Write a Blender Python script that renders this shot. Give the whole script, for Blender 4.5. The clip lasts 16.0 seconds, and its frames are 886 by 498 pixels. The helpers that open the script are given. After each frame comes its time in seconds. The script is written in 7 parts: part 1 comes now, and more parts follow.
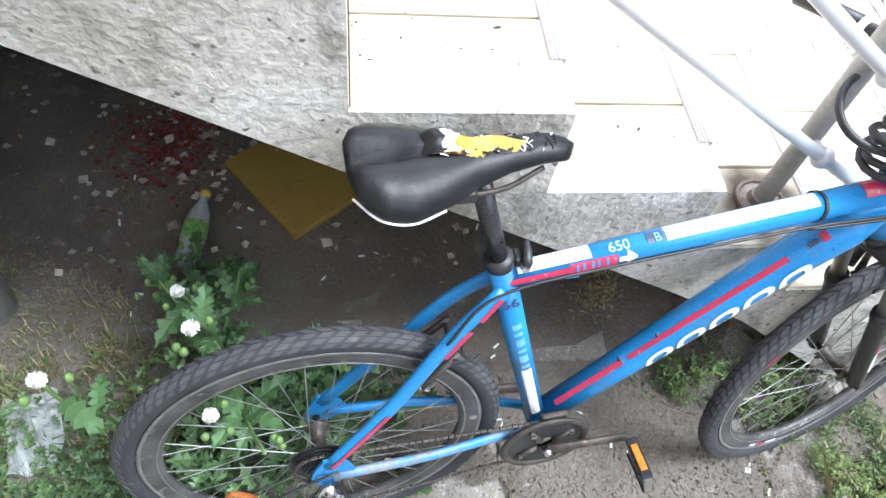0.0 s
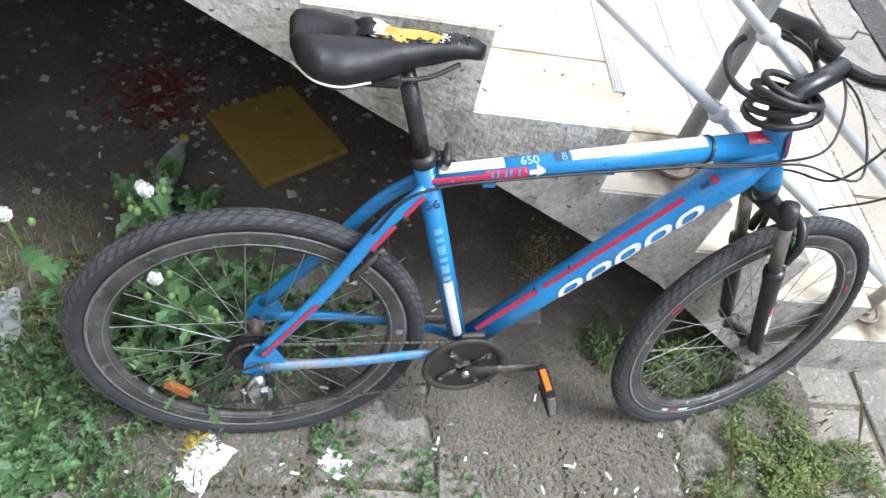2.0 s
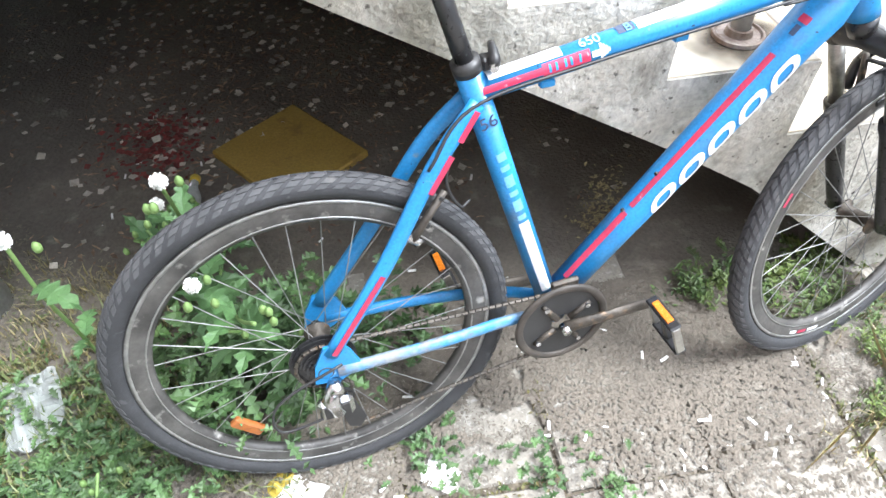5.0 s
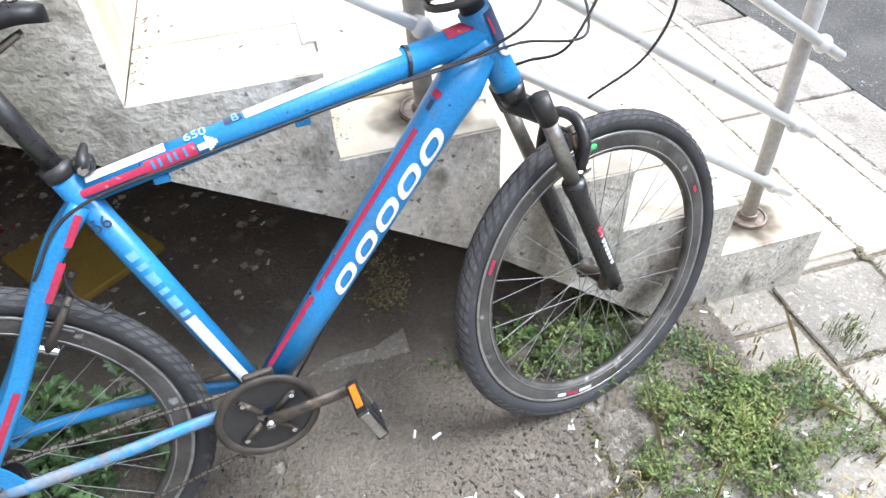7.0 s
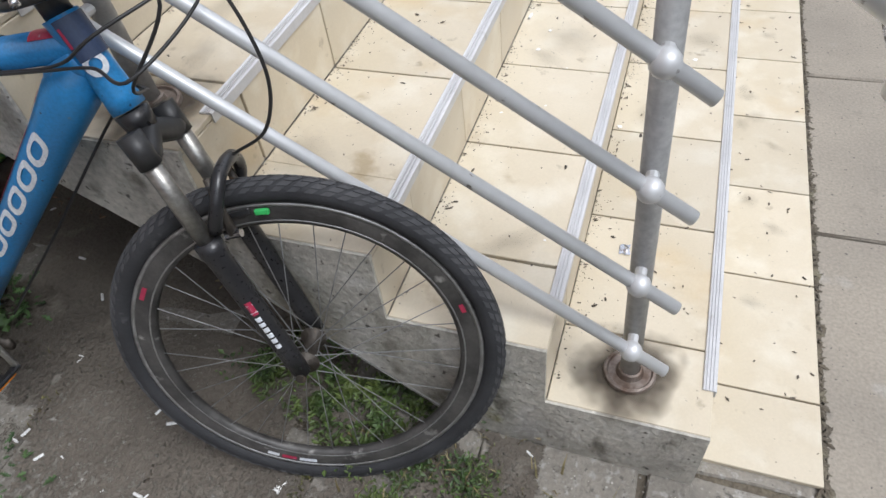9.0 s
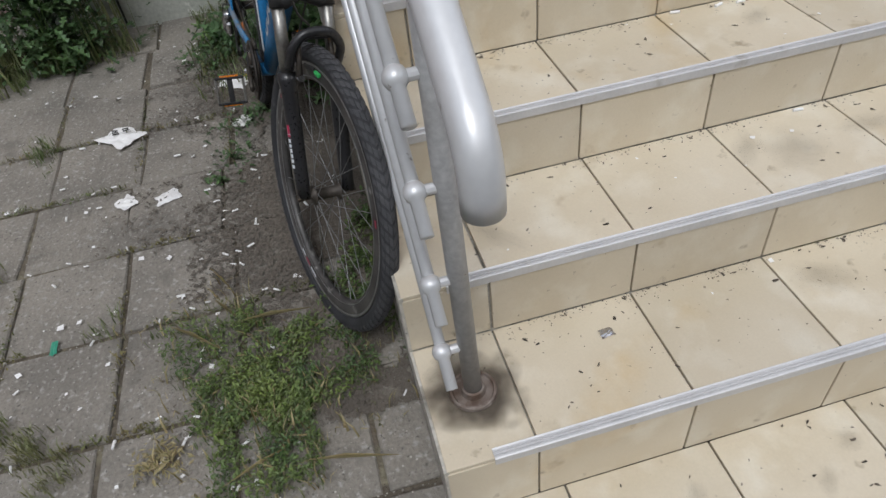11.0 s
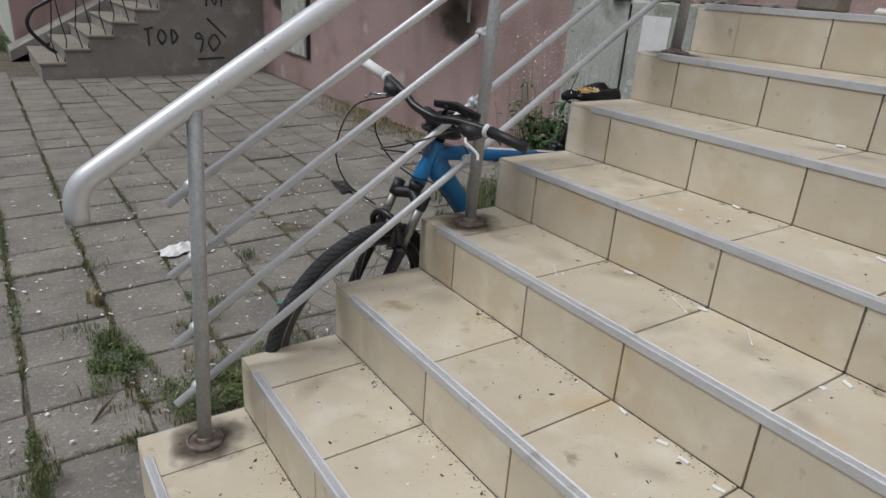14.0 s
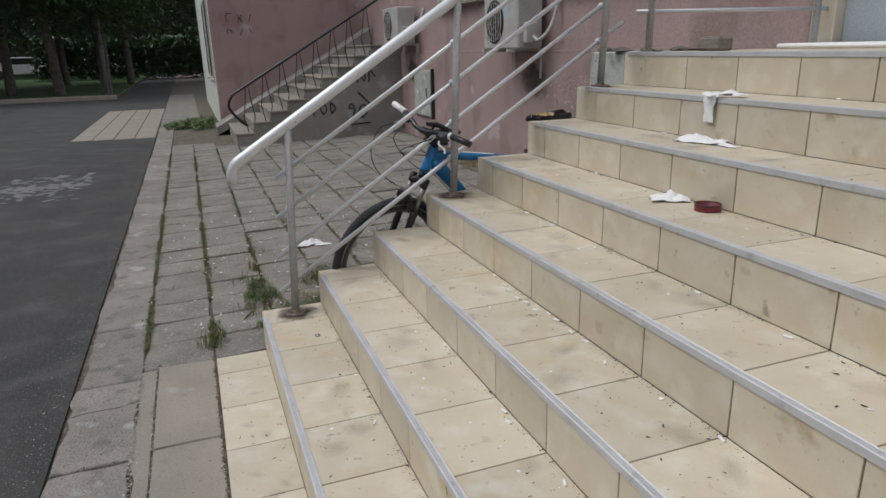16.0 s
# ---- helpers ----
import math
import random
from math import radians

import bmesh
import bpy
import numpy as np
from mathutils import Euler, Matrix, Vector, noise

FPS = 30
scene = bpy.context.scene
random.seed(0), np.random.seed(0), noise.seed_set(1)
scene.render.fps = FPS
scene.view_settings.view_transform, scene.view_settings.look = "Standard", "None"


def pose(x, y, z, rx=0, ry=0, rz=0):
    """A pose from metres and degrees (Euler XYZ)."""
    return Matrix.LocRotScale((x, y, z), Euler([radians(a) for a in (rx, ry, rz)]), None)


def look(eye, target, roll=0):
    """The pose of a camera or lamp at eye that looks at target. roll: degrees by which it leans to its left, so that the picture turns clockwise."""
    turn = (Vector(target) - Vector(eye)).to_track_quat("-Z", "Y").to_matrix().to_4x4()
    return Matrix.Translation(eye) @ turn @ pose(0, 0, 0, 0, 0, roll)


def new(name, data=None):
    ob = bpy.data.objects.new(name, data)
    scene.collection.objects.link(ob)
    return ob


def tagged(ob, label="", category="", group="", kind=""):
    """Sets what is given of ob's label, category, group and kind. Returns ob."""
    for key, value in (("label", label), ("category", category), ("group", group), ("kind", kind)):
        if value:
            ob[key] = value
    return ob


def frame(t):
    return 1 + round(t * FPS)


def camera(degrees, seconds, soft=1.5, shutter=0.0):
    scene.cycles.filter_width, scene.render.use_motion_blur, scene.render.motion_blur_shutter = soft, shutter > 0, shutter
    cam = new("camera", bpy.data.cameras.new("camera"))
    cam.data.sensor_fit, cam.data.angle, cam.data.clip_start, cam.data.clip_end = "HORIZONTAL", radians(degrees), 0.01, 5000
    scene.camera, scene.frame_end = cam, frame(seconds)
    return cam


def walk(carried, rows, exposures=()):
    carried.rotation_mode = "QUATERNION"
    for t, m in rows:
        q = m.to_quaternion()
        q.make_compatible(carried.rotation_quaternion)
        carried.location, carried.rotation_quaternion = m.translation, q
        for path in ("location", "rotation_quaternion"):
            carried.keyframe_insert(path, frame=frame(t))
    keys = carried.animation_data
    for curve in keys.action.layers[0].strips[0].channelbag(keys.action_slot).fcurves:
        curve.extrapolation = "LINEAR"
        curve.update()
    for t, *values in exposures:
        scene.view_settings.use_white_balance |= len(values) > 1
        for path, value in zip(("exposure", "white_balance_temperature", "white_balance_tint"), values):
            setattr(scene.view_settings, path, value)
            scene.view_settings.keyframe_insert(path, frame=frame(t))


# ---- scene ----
cam = camera(67.8, 16.0)
PATH = [
    (0, (-1.813, -0.61, 1.682), (-1.544, 0.451, 0.008), 10.9),
    (0.5, (-1.81, -0.649, 1.778), (-1.443, 0.352, 0.086), 17.3),
    (1, (-1.753, -0.729, 1.798), (-1.368, 0.243, 0.093), 20.4),
    (1.5, (-1.706, -0.824, 1.771), (-1.354, 0.173, 0.073), 20.8),
    (2, (-1.724, -0.889, 1.675), (-1.42, 0.277, 0.078), 16.7),
    (2.5, (-1.8, -0.92, 1.535), (-1.555, 0.412, 0.064), 7.6),
    (3, (-1.819, -0.945, 1.438), (-1.736, 0.511, 0.069), 0.8),
    (3.2, (-1.811, -0.943, 1.439), (-1.727, 0.515, 0.073), 0.1),
    (5.3, (-1.762, -0.898, 1.413), (-1.511, 0.362, -0.12), -0.6),
    (5.5, (-1.719, -0.92, 1.422), (-1.455, 0.348, -0.101), -0.7),
    (6, (-1.61, -1.002, 1.416), (-1.326, 0.316, -0.062), -1.6),
    (6.5, (-1.501, -1.035, 1.419), (-1.179, 0.327, -0.01), -2.4),
    (7, (-1.271, -0.973, 1.403), (-0.926, 0.425, 0.014), -3.3),
    (7.5, (-1.017, -0.915, 1.4), (-0.819, 0.544, 0.047), -5.7),
    (8, (-0.7, -0.903, 1.392), (-0.9, 0.547, 0.029), -7.1),
    (8.5, (-0.426, -0.768, 1.357), (-0.755, 0.582, -0.082), -7.0),
    (9, (-0.186, -0.638, 1.348), (-0.74, 0.596, -0.125), -8.3),
    (9.2, (-0.084, -0.62, 1.335), (-0.776, 0.574, -0.112), -6.3),
    (11.3, (0.634, 0.097, 1.36), (-0.831, 0.126, -0.001), -7.7),
    (11.5, (0.594, 0.199, 1.33), (-0.874, 0.095, -0.024), -6.9),
    (12, (0.401, 0.457, 1.365), (-1.024, 0.125, 0.002), -2.1),
    (12.5, (0.237, 0.727, 1.393), (-1.116, -0.064, 0.15), 2.5),
    (13, (0.184, 0.943, 1.451), (-1.156, -0.129, 0.424), 5.0),
    (13.5, (0.234, 1.268, 1.428), (-1.016, -0.032, 0.564), 5.2),
    (14, (0.196, 1.679, 1.423), (-0.879, 0.168, 0.675), 3.9),
    (14.5, (0.281, 2.087, 1.428), (-0.667, 0.455, 0.765), 2.2),
    (15, (0.249, 2.504, 1.438), (-0.6, 0.795, 0.84), -0.3),
    (15.5, (0.242, 2.901, 1.451), (-0.522, 1.135, 0.908), -0.9),
    (16, (0.209, 3.264, 1.462), (-0.453, 1.47, 0.877), -1.4),
]
walk(cam, [(t, look(eye, target, roll)) for t, eye, target, roll in PATH],
     exposures=[(0.0, 2.14, 5700, 8), (0.5, 1.78, 5750, 8), (1.5, 1.57, 5800, 8), (2.0, 1.75, 5850, 8), (2.5, 2.08, 5850, 8), (3.2, 2.36, 5900, 8), (5.5, 2.68, 6000, 8), (6.5, 2.4, 5950, 8), (7.0, 2.08, 5900, 9), (7.5, 1.5, 5900, 9), (8.0, 1.03, 6000, 9), (8.5, 0.83, 6050, 10), (9.2, 0.46, 6100, 10), (11.5, -0.03, 6150, 10), (12.5, -0.1, 6150, 10), (16.0, -0.13, 6150, 10)])

# ---- world and sun: bright overcast day ----
world = bpy.data.worlds.new("overcast_sky")
scene.world = world
world.use_nodes = True
wn = world.node_tree.nodes
wl = world.node_tree.links
wn.clear()
w_out = wn.new("ShaderNodeOutputWorld")
w_bg = wn.new("ShaderNodeBackground")
w_sky = wn.new("ShaderNodeTexSky")
w_sky.sky_type = "NISHITA"
w_sky.sun_disc = False
w_sky.sun_elevation = radians(58)
w_sky.sun_rotation = radians(70)
w_sky.dust_density = 4.0
w_sky.air_density = 1.0
w_grey = wn.new("ShaderNodeMix")
w_grey.data_type = "RGBA"
w_grey.inputs[0].default_value = 0.75
w_grey.inputs[7].default_value = (8.0, 8.1, 8.3, 1)
wl.new(w_sky.outputs[0], w_grey.inputs[6])
wl.new(w_grey.outputs[2], w_bg.inputs[0])
w_bg.inputs[1].default_value = 0.12
wl.new(w_bg.outputs[0], w_out.inputs[0])
sun_data = bpy.data.lights.new("sun", "SUN")
sun_data.energy = 1.3
sun_data.angle = radians(24)
sun_data.color = (1.0, 0.985, 0.96)
sun = new("sun", sun_data)
sun.matrix_world = look((6, -2, 10), (0, 0, 0))


# ---- materials ----
def surface(name, c1, c2, big=3.0, rough=0.8, grain=60.0, bump=0.3, metal=0.0, c3=None, spots=12.0, amount=0.5,
            vary=0.0, depth=0.004, contrast=(0.35, 0.65), island=False, speck=(0.72, 1.12), more=()):
    """Two colours in large clouds, a third in small spots, fine grain and relief, at world size."""
    m = bpy.data.materials.new(name)
    m.use_nodes = True
    nt = m.node_tree
    b = nt.nodes["Principled BSDF"]
    geo = nt.nodes.new("ShaderNodeNewGeometry")

    def cloud(scale, detail=5.0):
        n = nt.nodes.new("ShaderNodeTexNoise")
        n.inputs["Scale"].default_value = scale
        n.inputs["Detail"].default_value = detail
        nt.links.new(geo.outputs["Position"], n.inputs["Vector"])
        return n

    def step(src, lo, hi):
        r = nt.nodes.new("ShaderNodeMapRange")
        r.inputs[1].default_value, r.inputs[2].default_value = lo, hi
        nt.links.new(src, r.inputs[0])
        return r.outputs[0]

    def blend(f, a, bb, mode="MIX"):
        x = nt.nodes.new("ShaderNodeMix")
        x.data_type, x.blend_type = "RGBA", mode
        for sock, v in ((0, f), (6, a), (7, bb)):
            if hasattr(v, "is_linked"):
                nt.links.new(v, x.inputs[sock])
            else:
                x.inputs[sock].default_value = v if sock == 0 else (*v[:3], 1)
        return x.outputs[2]

    col = blend(step(cloud(big).outputs[0], *contrast), c1, c2)
    if c3:
        edge = step(cloud(spots, 8.0).outputs[0], 0.62 - 0.22 * amount, 0.72 - 0.1 * amount)
        col = blend(edge, col, c3)
    for tone, size, lo, hi, tall in more:
        patch = cloud(size, 7.0)
        if tall != 1.0:
            sc = nt.nodes.new("ShaderNodeVectorMath")
            sc.operation = "MULTIPLY"
            sc.inputs[1].default_value = (1, 1, tall)
            nt.links.new(geo.outputs["Position"], sc.inputs[0])
            nt.links.new(sc.outputs[0], patch.inputs["Vector"])
        col = blend(step(patch.outputs[0], lo, hi), col, tone)
    fine = cloud(grain, 6.0)
    g = step(fine.outputs[0], 0.2, 0.8)
    shade = blend(g, (speck[0],) * 3, (speck[1],) * 3)
    col = blend(1.0, col, shade, "MULTIPLY")
    if vary:
        src = geo.outputs["Random Per Island"] if island else nt.nodes.new("ShaderNodeObjectInfo").outputs["Random"]
        v = nt.nodes.new("ShaderNodeMapRange")
        v.inputs[3].default_value, v.inputs[4].default_value = 1 - vary, 1 + vary
        nt.links.new(src, v.inputs[0])
        comb = nt.nodes.new("ShaderNodeCombineColor")
        for k in range(3):
            nt.links.new(v.outputs[0], comb.inputs[k])
        col = blend(1.0, col, comb.outputs[0], "MULTIPLY")
    nt.links.new(col, b.inputs["Base Color"])
    b.inputs["Metallic"].default_value = metal
    rr = nt.nodes.new("ShaderNodeMapRange")
    rr.inputs[3].default_value, rr.inputs[4].default_value = max(rough - 0.1, 0.03), min(rough + 0.1, 1)
    nt.links.new(fine.outputs[0], rr.inputs[0])
    nt.links.new(rr.outputs[0], b.inputs["Roughness"])
    if bump:
        bp = nt.nodes.new("ShaderNodeBump")
        bp.inputs["Strength"].default_value = bump
        bp.inputs["Distance"].default_value = depth
        add = nt.nodes.new("ShaderNodeMath")
        nt.links.new(fine.outputs[0], add.inputs[0])
        nt.links.new(cloud(grain * 0.25, 4.0).outputs[0], add.inputs[1])
        nt.links.new(add.outputs[0], bp.inputs["Height"])
        nt.links.new(bp.outputs[0], b.inputs["Normal"])
    return m


def leaf_surface(name, c1, c2, vary=0.25, rough=0.55):
    """Foliage that differs from leaf to leaf and lets some light through."""
    m = surface(name, c1, c2, 9.0, rough, 120.0, 0.1, vary=vary, island=True)
    b = m.node_tree.nodes["Principled BSDF"]
    b.inputs["Transmission Weight"].default_value = 0.0
    b.inputs["Subsurface Weight"].default_value = 0.15
    b.inputs["Subsurface Radius"].default_value = (0.004, 0.008, 0.002)
    return m


M = {}
M["tile"] = surface("cream_tile", (0.63, 0.56, 0.435), (0.57, 0.495, 0.365), 4.0, 0.42, 180, 0.08, c3=(0.42, 0.34, 0.22), spots=7, amount=-0.2, vary=0.085, depth=0.001, speck=(0.95, 1.03), more=(((0.67, 0.615, 0.50), 9.0, 0.5, 0.7, 1.0), ((0.56, 0.44, 0.265), 4.3, 0.6, 0.78, 1.0), ((0.36, 0.30, 0.21), 17.0, 0.665, 0.76, 1.0), ((0.24, 0.2, 0.15), 75.0, 0.7, 0.76, 1.0)))
M["concrete"] = surface("weathered_render", (0.6, 0.57, 0.505), (0.47, 0.45, 0.395), 3, 0.95, 90, 0.85, c3=(0.65, 0.63, 0.585), spots=8, amount=0.5, depth=0.0045, speck=(0.62, 1.15), more=(((0.28, 0.27, 0.1), 6.5, 0.66, 0.74, 1.0), ((0.25, 0.235, 0.19), 3.4, 0.51, 0.72, 0.6), ((0.34, 0.31, 0.14), 2.6, 0.62, 0.78, 1.0), ((0.22, 0.205, 0.17), 14.0, 0.55, 0.7, 0.7), ((0.14, 0.13, 0.115), 60.0, 0.65, 0.71, 1.0)))
M["slab"] = surface("paving_concrete", (0.29, 0.266, 0.228), (0.205, 0.19, 0.165), 3.5, 0.95, 110, 0.7, c3=(0.38, 0.366, 0.335), spots=60, amount=0.25, vary=0.07, depth=0.005, more=(((0.13, 0.12, 0.105), 85.0, 0.64, 0.7, 1.0), ((0.15, 0.138, 0.12), 9.0, 0.6, 0.8, 1.0), ((0.5, 0.49, 0.46), 130.0, 0.7, 0.74, 1.0)))
M["smooth_slab"] = surface("smooth_concrete", (0.345, 0.308, 0.254), (0.285, 0.256, 0.214), 3, 0.9, 130, 0.4, vary=0.05, more=(((0.2, 0.185, 0.16), 14.0, 0.62, 0.8, 1.0), ((0.42, 0.4, 0.37), 5.0, 0.62, 0.74, 1.0), ((0.12, 0.11, 0.1), 90.0, 0.67, 0.72, 1.0)))
M["soil"] = surface("grey_soil", (0.16, 0.135, 0.1), (0.10, 0.085, 0.065), 4, 1.0, 80, 1.0, c3=(0.22, 0.2, 0.14), spots=20, depth=0.01)
M["asphalt"] = surface("asphalt", (0.066, 0.064, 0.061), (0.048, 0.047, 0.0455), 1.3, 0.95, 160, 0.9, c3=(0.13, 0.13, 0.125), spots=90, amount=0.25, depth=0.008, speck=(0.6, 1.4), more=(((0.1, 0.098, 0.094), 3.0, 0.52, 0.75, 1.0), ((0.25, 0.245, 0.235), 150.0, 0.69, 0.73, 1.0)))
M["pink"] = surface("pink_render", (0.44, 0.315, 0.295), (0.38, 0.28, 0.26), 1.2, 0.95, 70, 0.5, c3=(0.33, 0.23, 0.21), spots=2.2, amount=0.35, depth=0.006, more=(((0.3, 0.215, 0.195), 2.6, 0.56, 0.74, 0.3), ((0.5, 0.42, 0.4), 1.7, 0.64, 0.7, 1.0), ((0.24, 0.19, 0.175), 24.0, 0.68, 0.74, 0.5)))
M["grey_wall"] = surface("grey_render", (0.33, 0.31, 0.28), (0.25, 0.235, 0.21), 1.6, 0.95, 60, 0.6, c3=(0.4, 0.385, 0.36), spots=5, amount=0.3)
M["green_wall"] = surface("pale_green_render", (0.52, 0.535, 0.485), (0.43, 0.45, 0.4), 2.4, 0.9, 60, 0.5, c3=(0.32, 0.33, 0.27), spots=6, amount=0.45, more=(((0.24, 0.24, 0.2), 5.0, 0.6, 0.72, 0.4), ((0.66, 0.67, 0.62), 8.0, 0.63, 0.66, 1.0), ((0.13, 0.12, 0.1), 26.0, 0.68, 0.71, 1.0)))
M["steel"] = surface("silver_paint", (0.68, 0.69, 0.7), (0.63, 0.64, 0.65), 4, 0.36, 60, 0.05, metal=0.3, c3=(0.22, 0.2, 0.18), spots=45, amount=-0.3, depth=0.0006, speck=(0.94, 1.03))
M["post_steel"] = surface("grey_post_paint", (0.46, 0.46, 0.45), (0.39, 0.39, 0.385), 12, 0.5, 90, 0.12, metal=0.1, depth=0.001, more=(((0.16, 0.12, 0.09), 45.0, 0.7, 0.75, 1.0),))
M["rust"] = surface("rusty_flange", (0.3, 0.26, 0.23), (0.15, 0.105, 0.08), 34, 0.55, 150, 0.5, metal=0.5)
M["alu"] = surface("aluminium_nosing", (0.66, 0.66, 0.665), (0.58, 0.58, 0.585), 9, 0.5, 140, 0.03, metal=0.3, depth=0.0004, speck=(0.9, 1.03), more=(((0.4, 0.385, 0.36), 18.0, 0.64, 0.8, 1.0),))
M["blue"] = surface("blue_frame_paint", (0.033, 0.245, 0.55), (0.026, 0.2, 0.47), 6, 0.32, 200, 0.03, c3=(0.15, 0.22, 0.3), spots=38, amount=-0.3, more=(((0.1, 0.15, 0.2), 11.0, 0.62, 0.85, 1.0), ((0.02, 0.04, 0.08), 120.0, 0.7, 0.74, 1.0)))
M["red"] = surface("red_decal", (0.46, 0.028, 0.075), (0.36, 0.03, 0.08), 20, 0.35, 200, 0.0, c3=(0.4, 0.35, 0.4), spots=70, amount=-0.2)
M["white"] = surface("white_decal", (0.78, 0.8, 0.82), (0.7, 0.74, 0.8), 20, 0.35, 200, 0.0)
M["navy"] = surface("navy_decal", (0.03, 0.05, 0.1), (0.04, 0.06, 0.12), 20, 0.4, 200, 0.0)
M["white_blue"] = surface("bluish_white_decal", (0.32, 0.56, 0.76), (0.42, 0.62, 0.78), 20, 0.35, 200, 0.0)
M["pale_blue"] = surface("pale_blue_decal", (0.14, 0.4, 0.66), (0.2, 0.46, 0.68), 20, 0.35, 200, 0.0)
M["rubber"] = surface("dusty_rubber", (0.024, 0.025, 0.028), (0.04, 0.041, 0.045), 14, 0.75, 150, 0.4, c3=(0.085, 0.085, 0.09), spots=30, amount=-0.15, depth=0.002)
M["tread"] = surface("dusty_tread", (0.05, 0.051, 0.055), (0.078, 0.078, 0.082), 14, 0.85, 150, 0.3, c3=(0.12, 0.118, 0.115), spots=25, amount=0.0, depth=0.001)
M["black"] = surface("black_plastic", (0.02, 0.02, 0.021), (0.03, 0.03, 0.031), 18, 0.45, 150, 0.15, depth=0.001)
M["black_metal"] = surface("black_paint", (0.018, 0.018, 0.02), (0.028, 0.028, 0.03), 18, 0.3, 150, 0.05, depth=0.0006)
M["rim"] = surface("dusty_black_rim", (0.05, 0.048, 0.047), (0.12, 0.115, 0.11), 14, 0.5, 120, 0.15, metal=0.3, more=(((0.36, 0.35, 0.33), 30.0, 0.62, 0.74, 1.0),))
M["brake_track"] = surface("worn_rim_track", (0.4, 0.4, 0.4), (0.28, 0.28, 0.27), 25, 0.4, 120, 0.1, metal=0.7)
M["stanchion"] = surface("grimy_stanchion", (0.42, 0.41, 0.38), (0.28, 0.27, 0.25), 30, 0.38, 150, 0.1, metal=0.85)
M["dull_orange"] = surface("dull_reflector", (0.4, 0.13, 0.03), (0.26, 0.09, 0.03), 40, 0.4, 200, 0.2)
M["chrome"] = surface("chrome", (0.68, 0.68, 0.7), (0.55, 0.55, 0.57), 25, 0.22, 150, 0.05, metal=1.0)
M["spoke"] = surface("spoke_steel", (0.36, 0.36, 0.36), (0.2, 0.2, 0.2), 25, 0.5, 150, 0.0, metal=0.6)
M["grimy"] = surface("grimy_steel", (0.06, 0.052, 0.045), (0.1, 0.087, 0.073), 30, 0.55, 150, 0.4, metal=0.5, c3=(0.2, 0.14, 0.09), spots=40, amount=0.1)
M["vinyl"] = surface("black_vinyl", (0.008, 0.008, 0.009), (0.014, 0.014, 0.015), 20, 0.42, 120, 0.35, depth=0.0012)
M["vinyl"].node_tree.nodes["Principled BSDF"].inputs["Specular IOR Level"].default_value = 0.3
M["foam"] = surface("yellow_foam", (0.68, 0.42, 0.09), (0.62, 0.34, 0.06), 40, 0.95, 200, 0.7, c3=(0.72, 0.6, 0.35), spots=45, amount=0.1)
M["foam_pale"] = surface("pale_foam_lining", (0.72, 0.66, 0.52), (0.6, 0.5, 0.34), 60, 0.95, 200, 0.5)
M["orange"] = surface("orange_reflector", (0.75, 0.24, 0.02), (0.65, 0.19, 0.02), 60, 0.25, 250, 0.3)
M["card"] = surface("ochre_board", (0.36, 0.24, 0.05), (0.31, 0.2, 0.04), 5, 0.85, 140, 0.15, c3=(0.24, 0.15, 0.04), spots=9, amount=0.0)
M["paper"] = surface("white_paper", (0.86, 0.855, 0.84), (0.79, 0.785, 0.775), 20, 0.9, 120, 0.12, speck=(0.93, 1.04))
M["leaf"] = leaf_surface("weed_leaf", (0.085, 0.15, 0.052), (0.05, 0.10, 0.035), 0.4)
M["clover"] = leaf_surface("low_weed", (0.135, 0.18, 0.045), (0.055, 0.1, 0.03), 0.5)
M["grass"] = leaf_surface("grass_blade", (0.12, 0.17, 0.06), (0.2, 0.2, 0.09))
M["straw"] = leaf_surface("dry_grass", (0.34, 0.29, 0.15), (0.25, 0.21, 0.1))
M["moss"] = leaf_surface("joint_moss", (0.1, 0.13, 0.04), (0.18, 0.15, 0.06))
M["rubble"] = surface("grimy_rubble", (0.26, 0.235, 0.2), (0.17, 0.15, 0.13), 9, 0.95, 70, 0.6, vary=0.3)
M["pale_stain"] = surface("pale_road_stain", (0.24, 0.235, 0.225), (0.18, 0.177, 0.17), 9, 0.95, 110, 0.5)
M["ink"] = surface("black_print", (0.03, 0.03, 0.03), (0.05, 0.05, 0.05), 30, 0.7, 90, 0.0)
M["teal"] = surface("green_film", (0.05, 0.3, 0.2), (0.08, 0.36, 0.24), 30, 0.4, 90, 0.0)
M["litter"] = surface("dry_leaf_litter", (0.3, 0.2, 0.135), (0.13, 0.088, 0.062), 40, 0.95, 150, 0.3, vary=0.5, island=True)
M["pillar"] = surface("grey_pillar_paint", (0.74, 0.77, 0.79), (0.66, 0.69, 0.71), 5, 0.5, 90, 0.2, c3=(0.3, 0.29, 0.27), spots=12, amount=-0.1)
M["scuffed"] = surface("scuffed_blue_paint", (0.05, 0.24, 0.5), (0.24, 0.25, 0.26), 22, 0.45, 150, 0.15, c3=(0.2, 0.17, 0.14), spots=30, amount=0.35)
M["guard"] = surface("dusty_brown_plastic", (0.034, 0.029, 0.025), (0.065, 0.054, 0.045), 20, 0.6, 150, 0.2)
M["paper_grip"] = M["paper"]
M["pad_green"] = surface("green_rubber", (0.05, 0.5, 0.12), (0.04, 0.4, 0.1), 30, 0.5, 90, 0.0)
# soil tone kept dark so it also carries the shade by the stairs
M["soil_shade"] = surface("soil_shade_tone", (0.115, 0.1, 0.082), (0.175, 0.152, 0.124), 3.5, 1.0, 90, 0.8, c3=(0.2, 0.18, 0.15), spots=14, amount=0.1, depth=0.006)
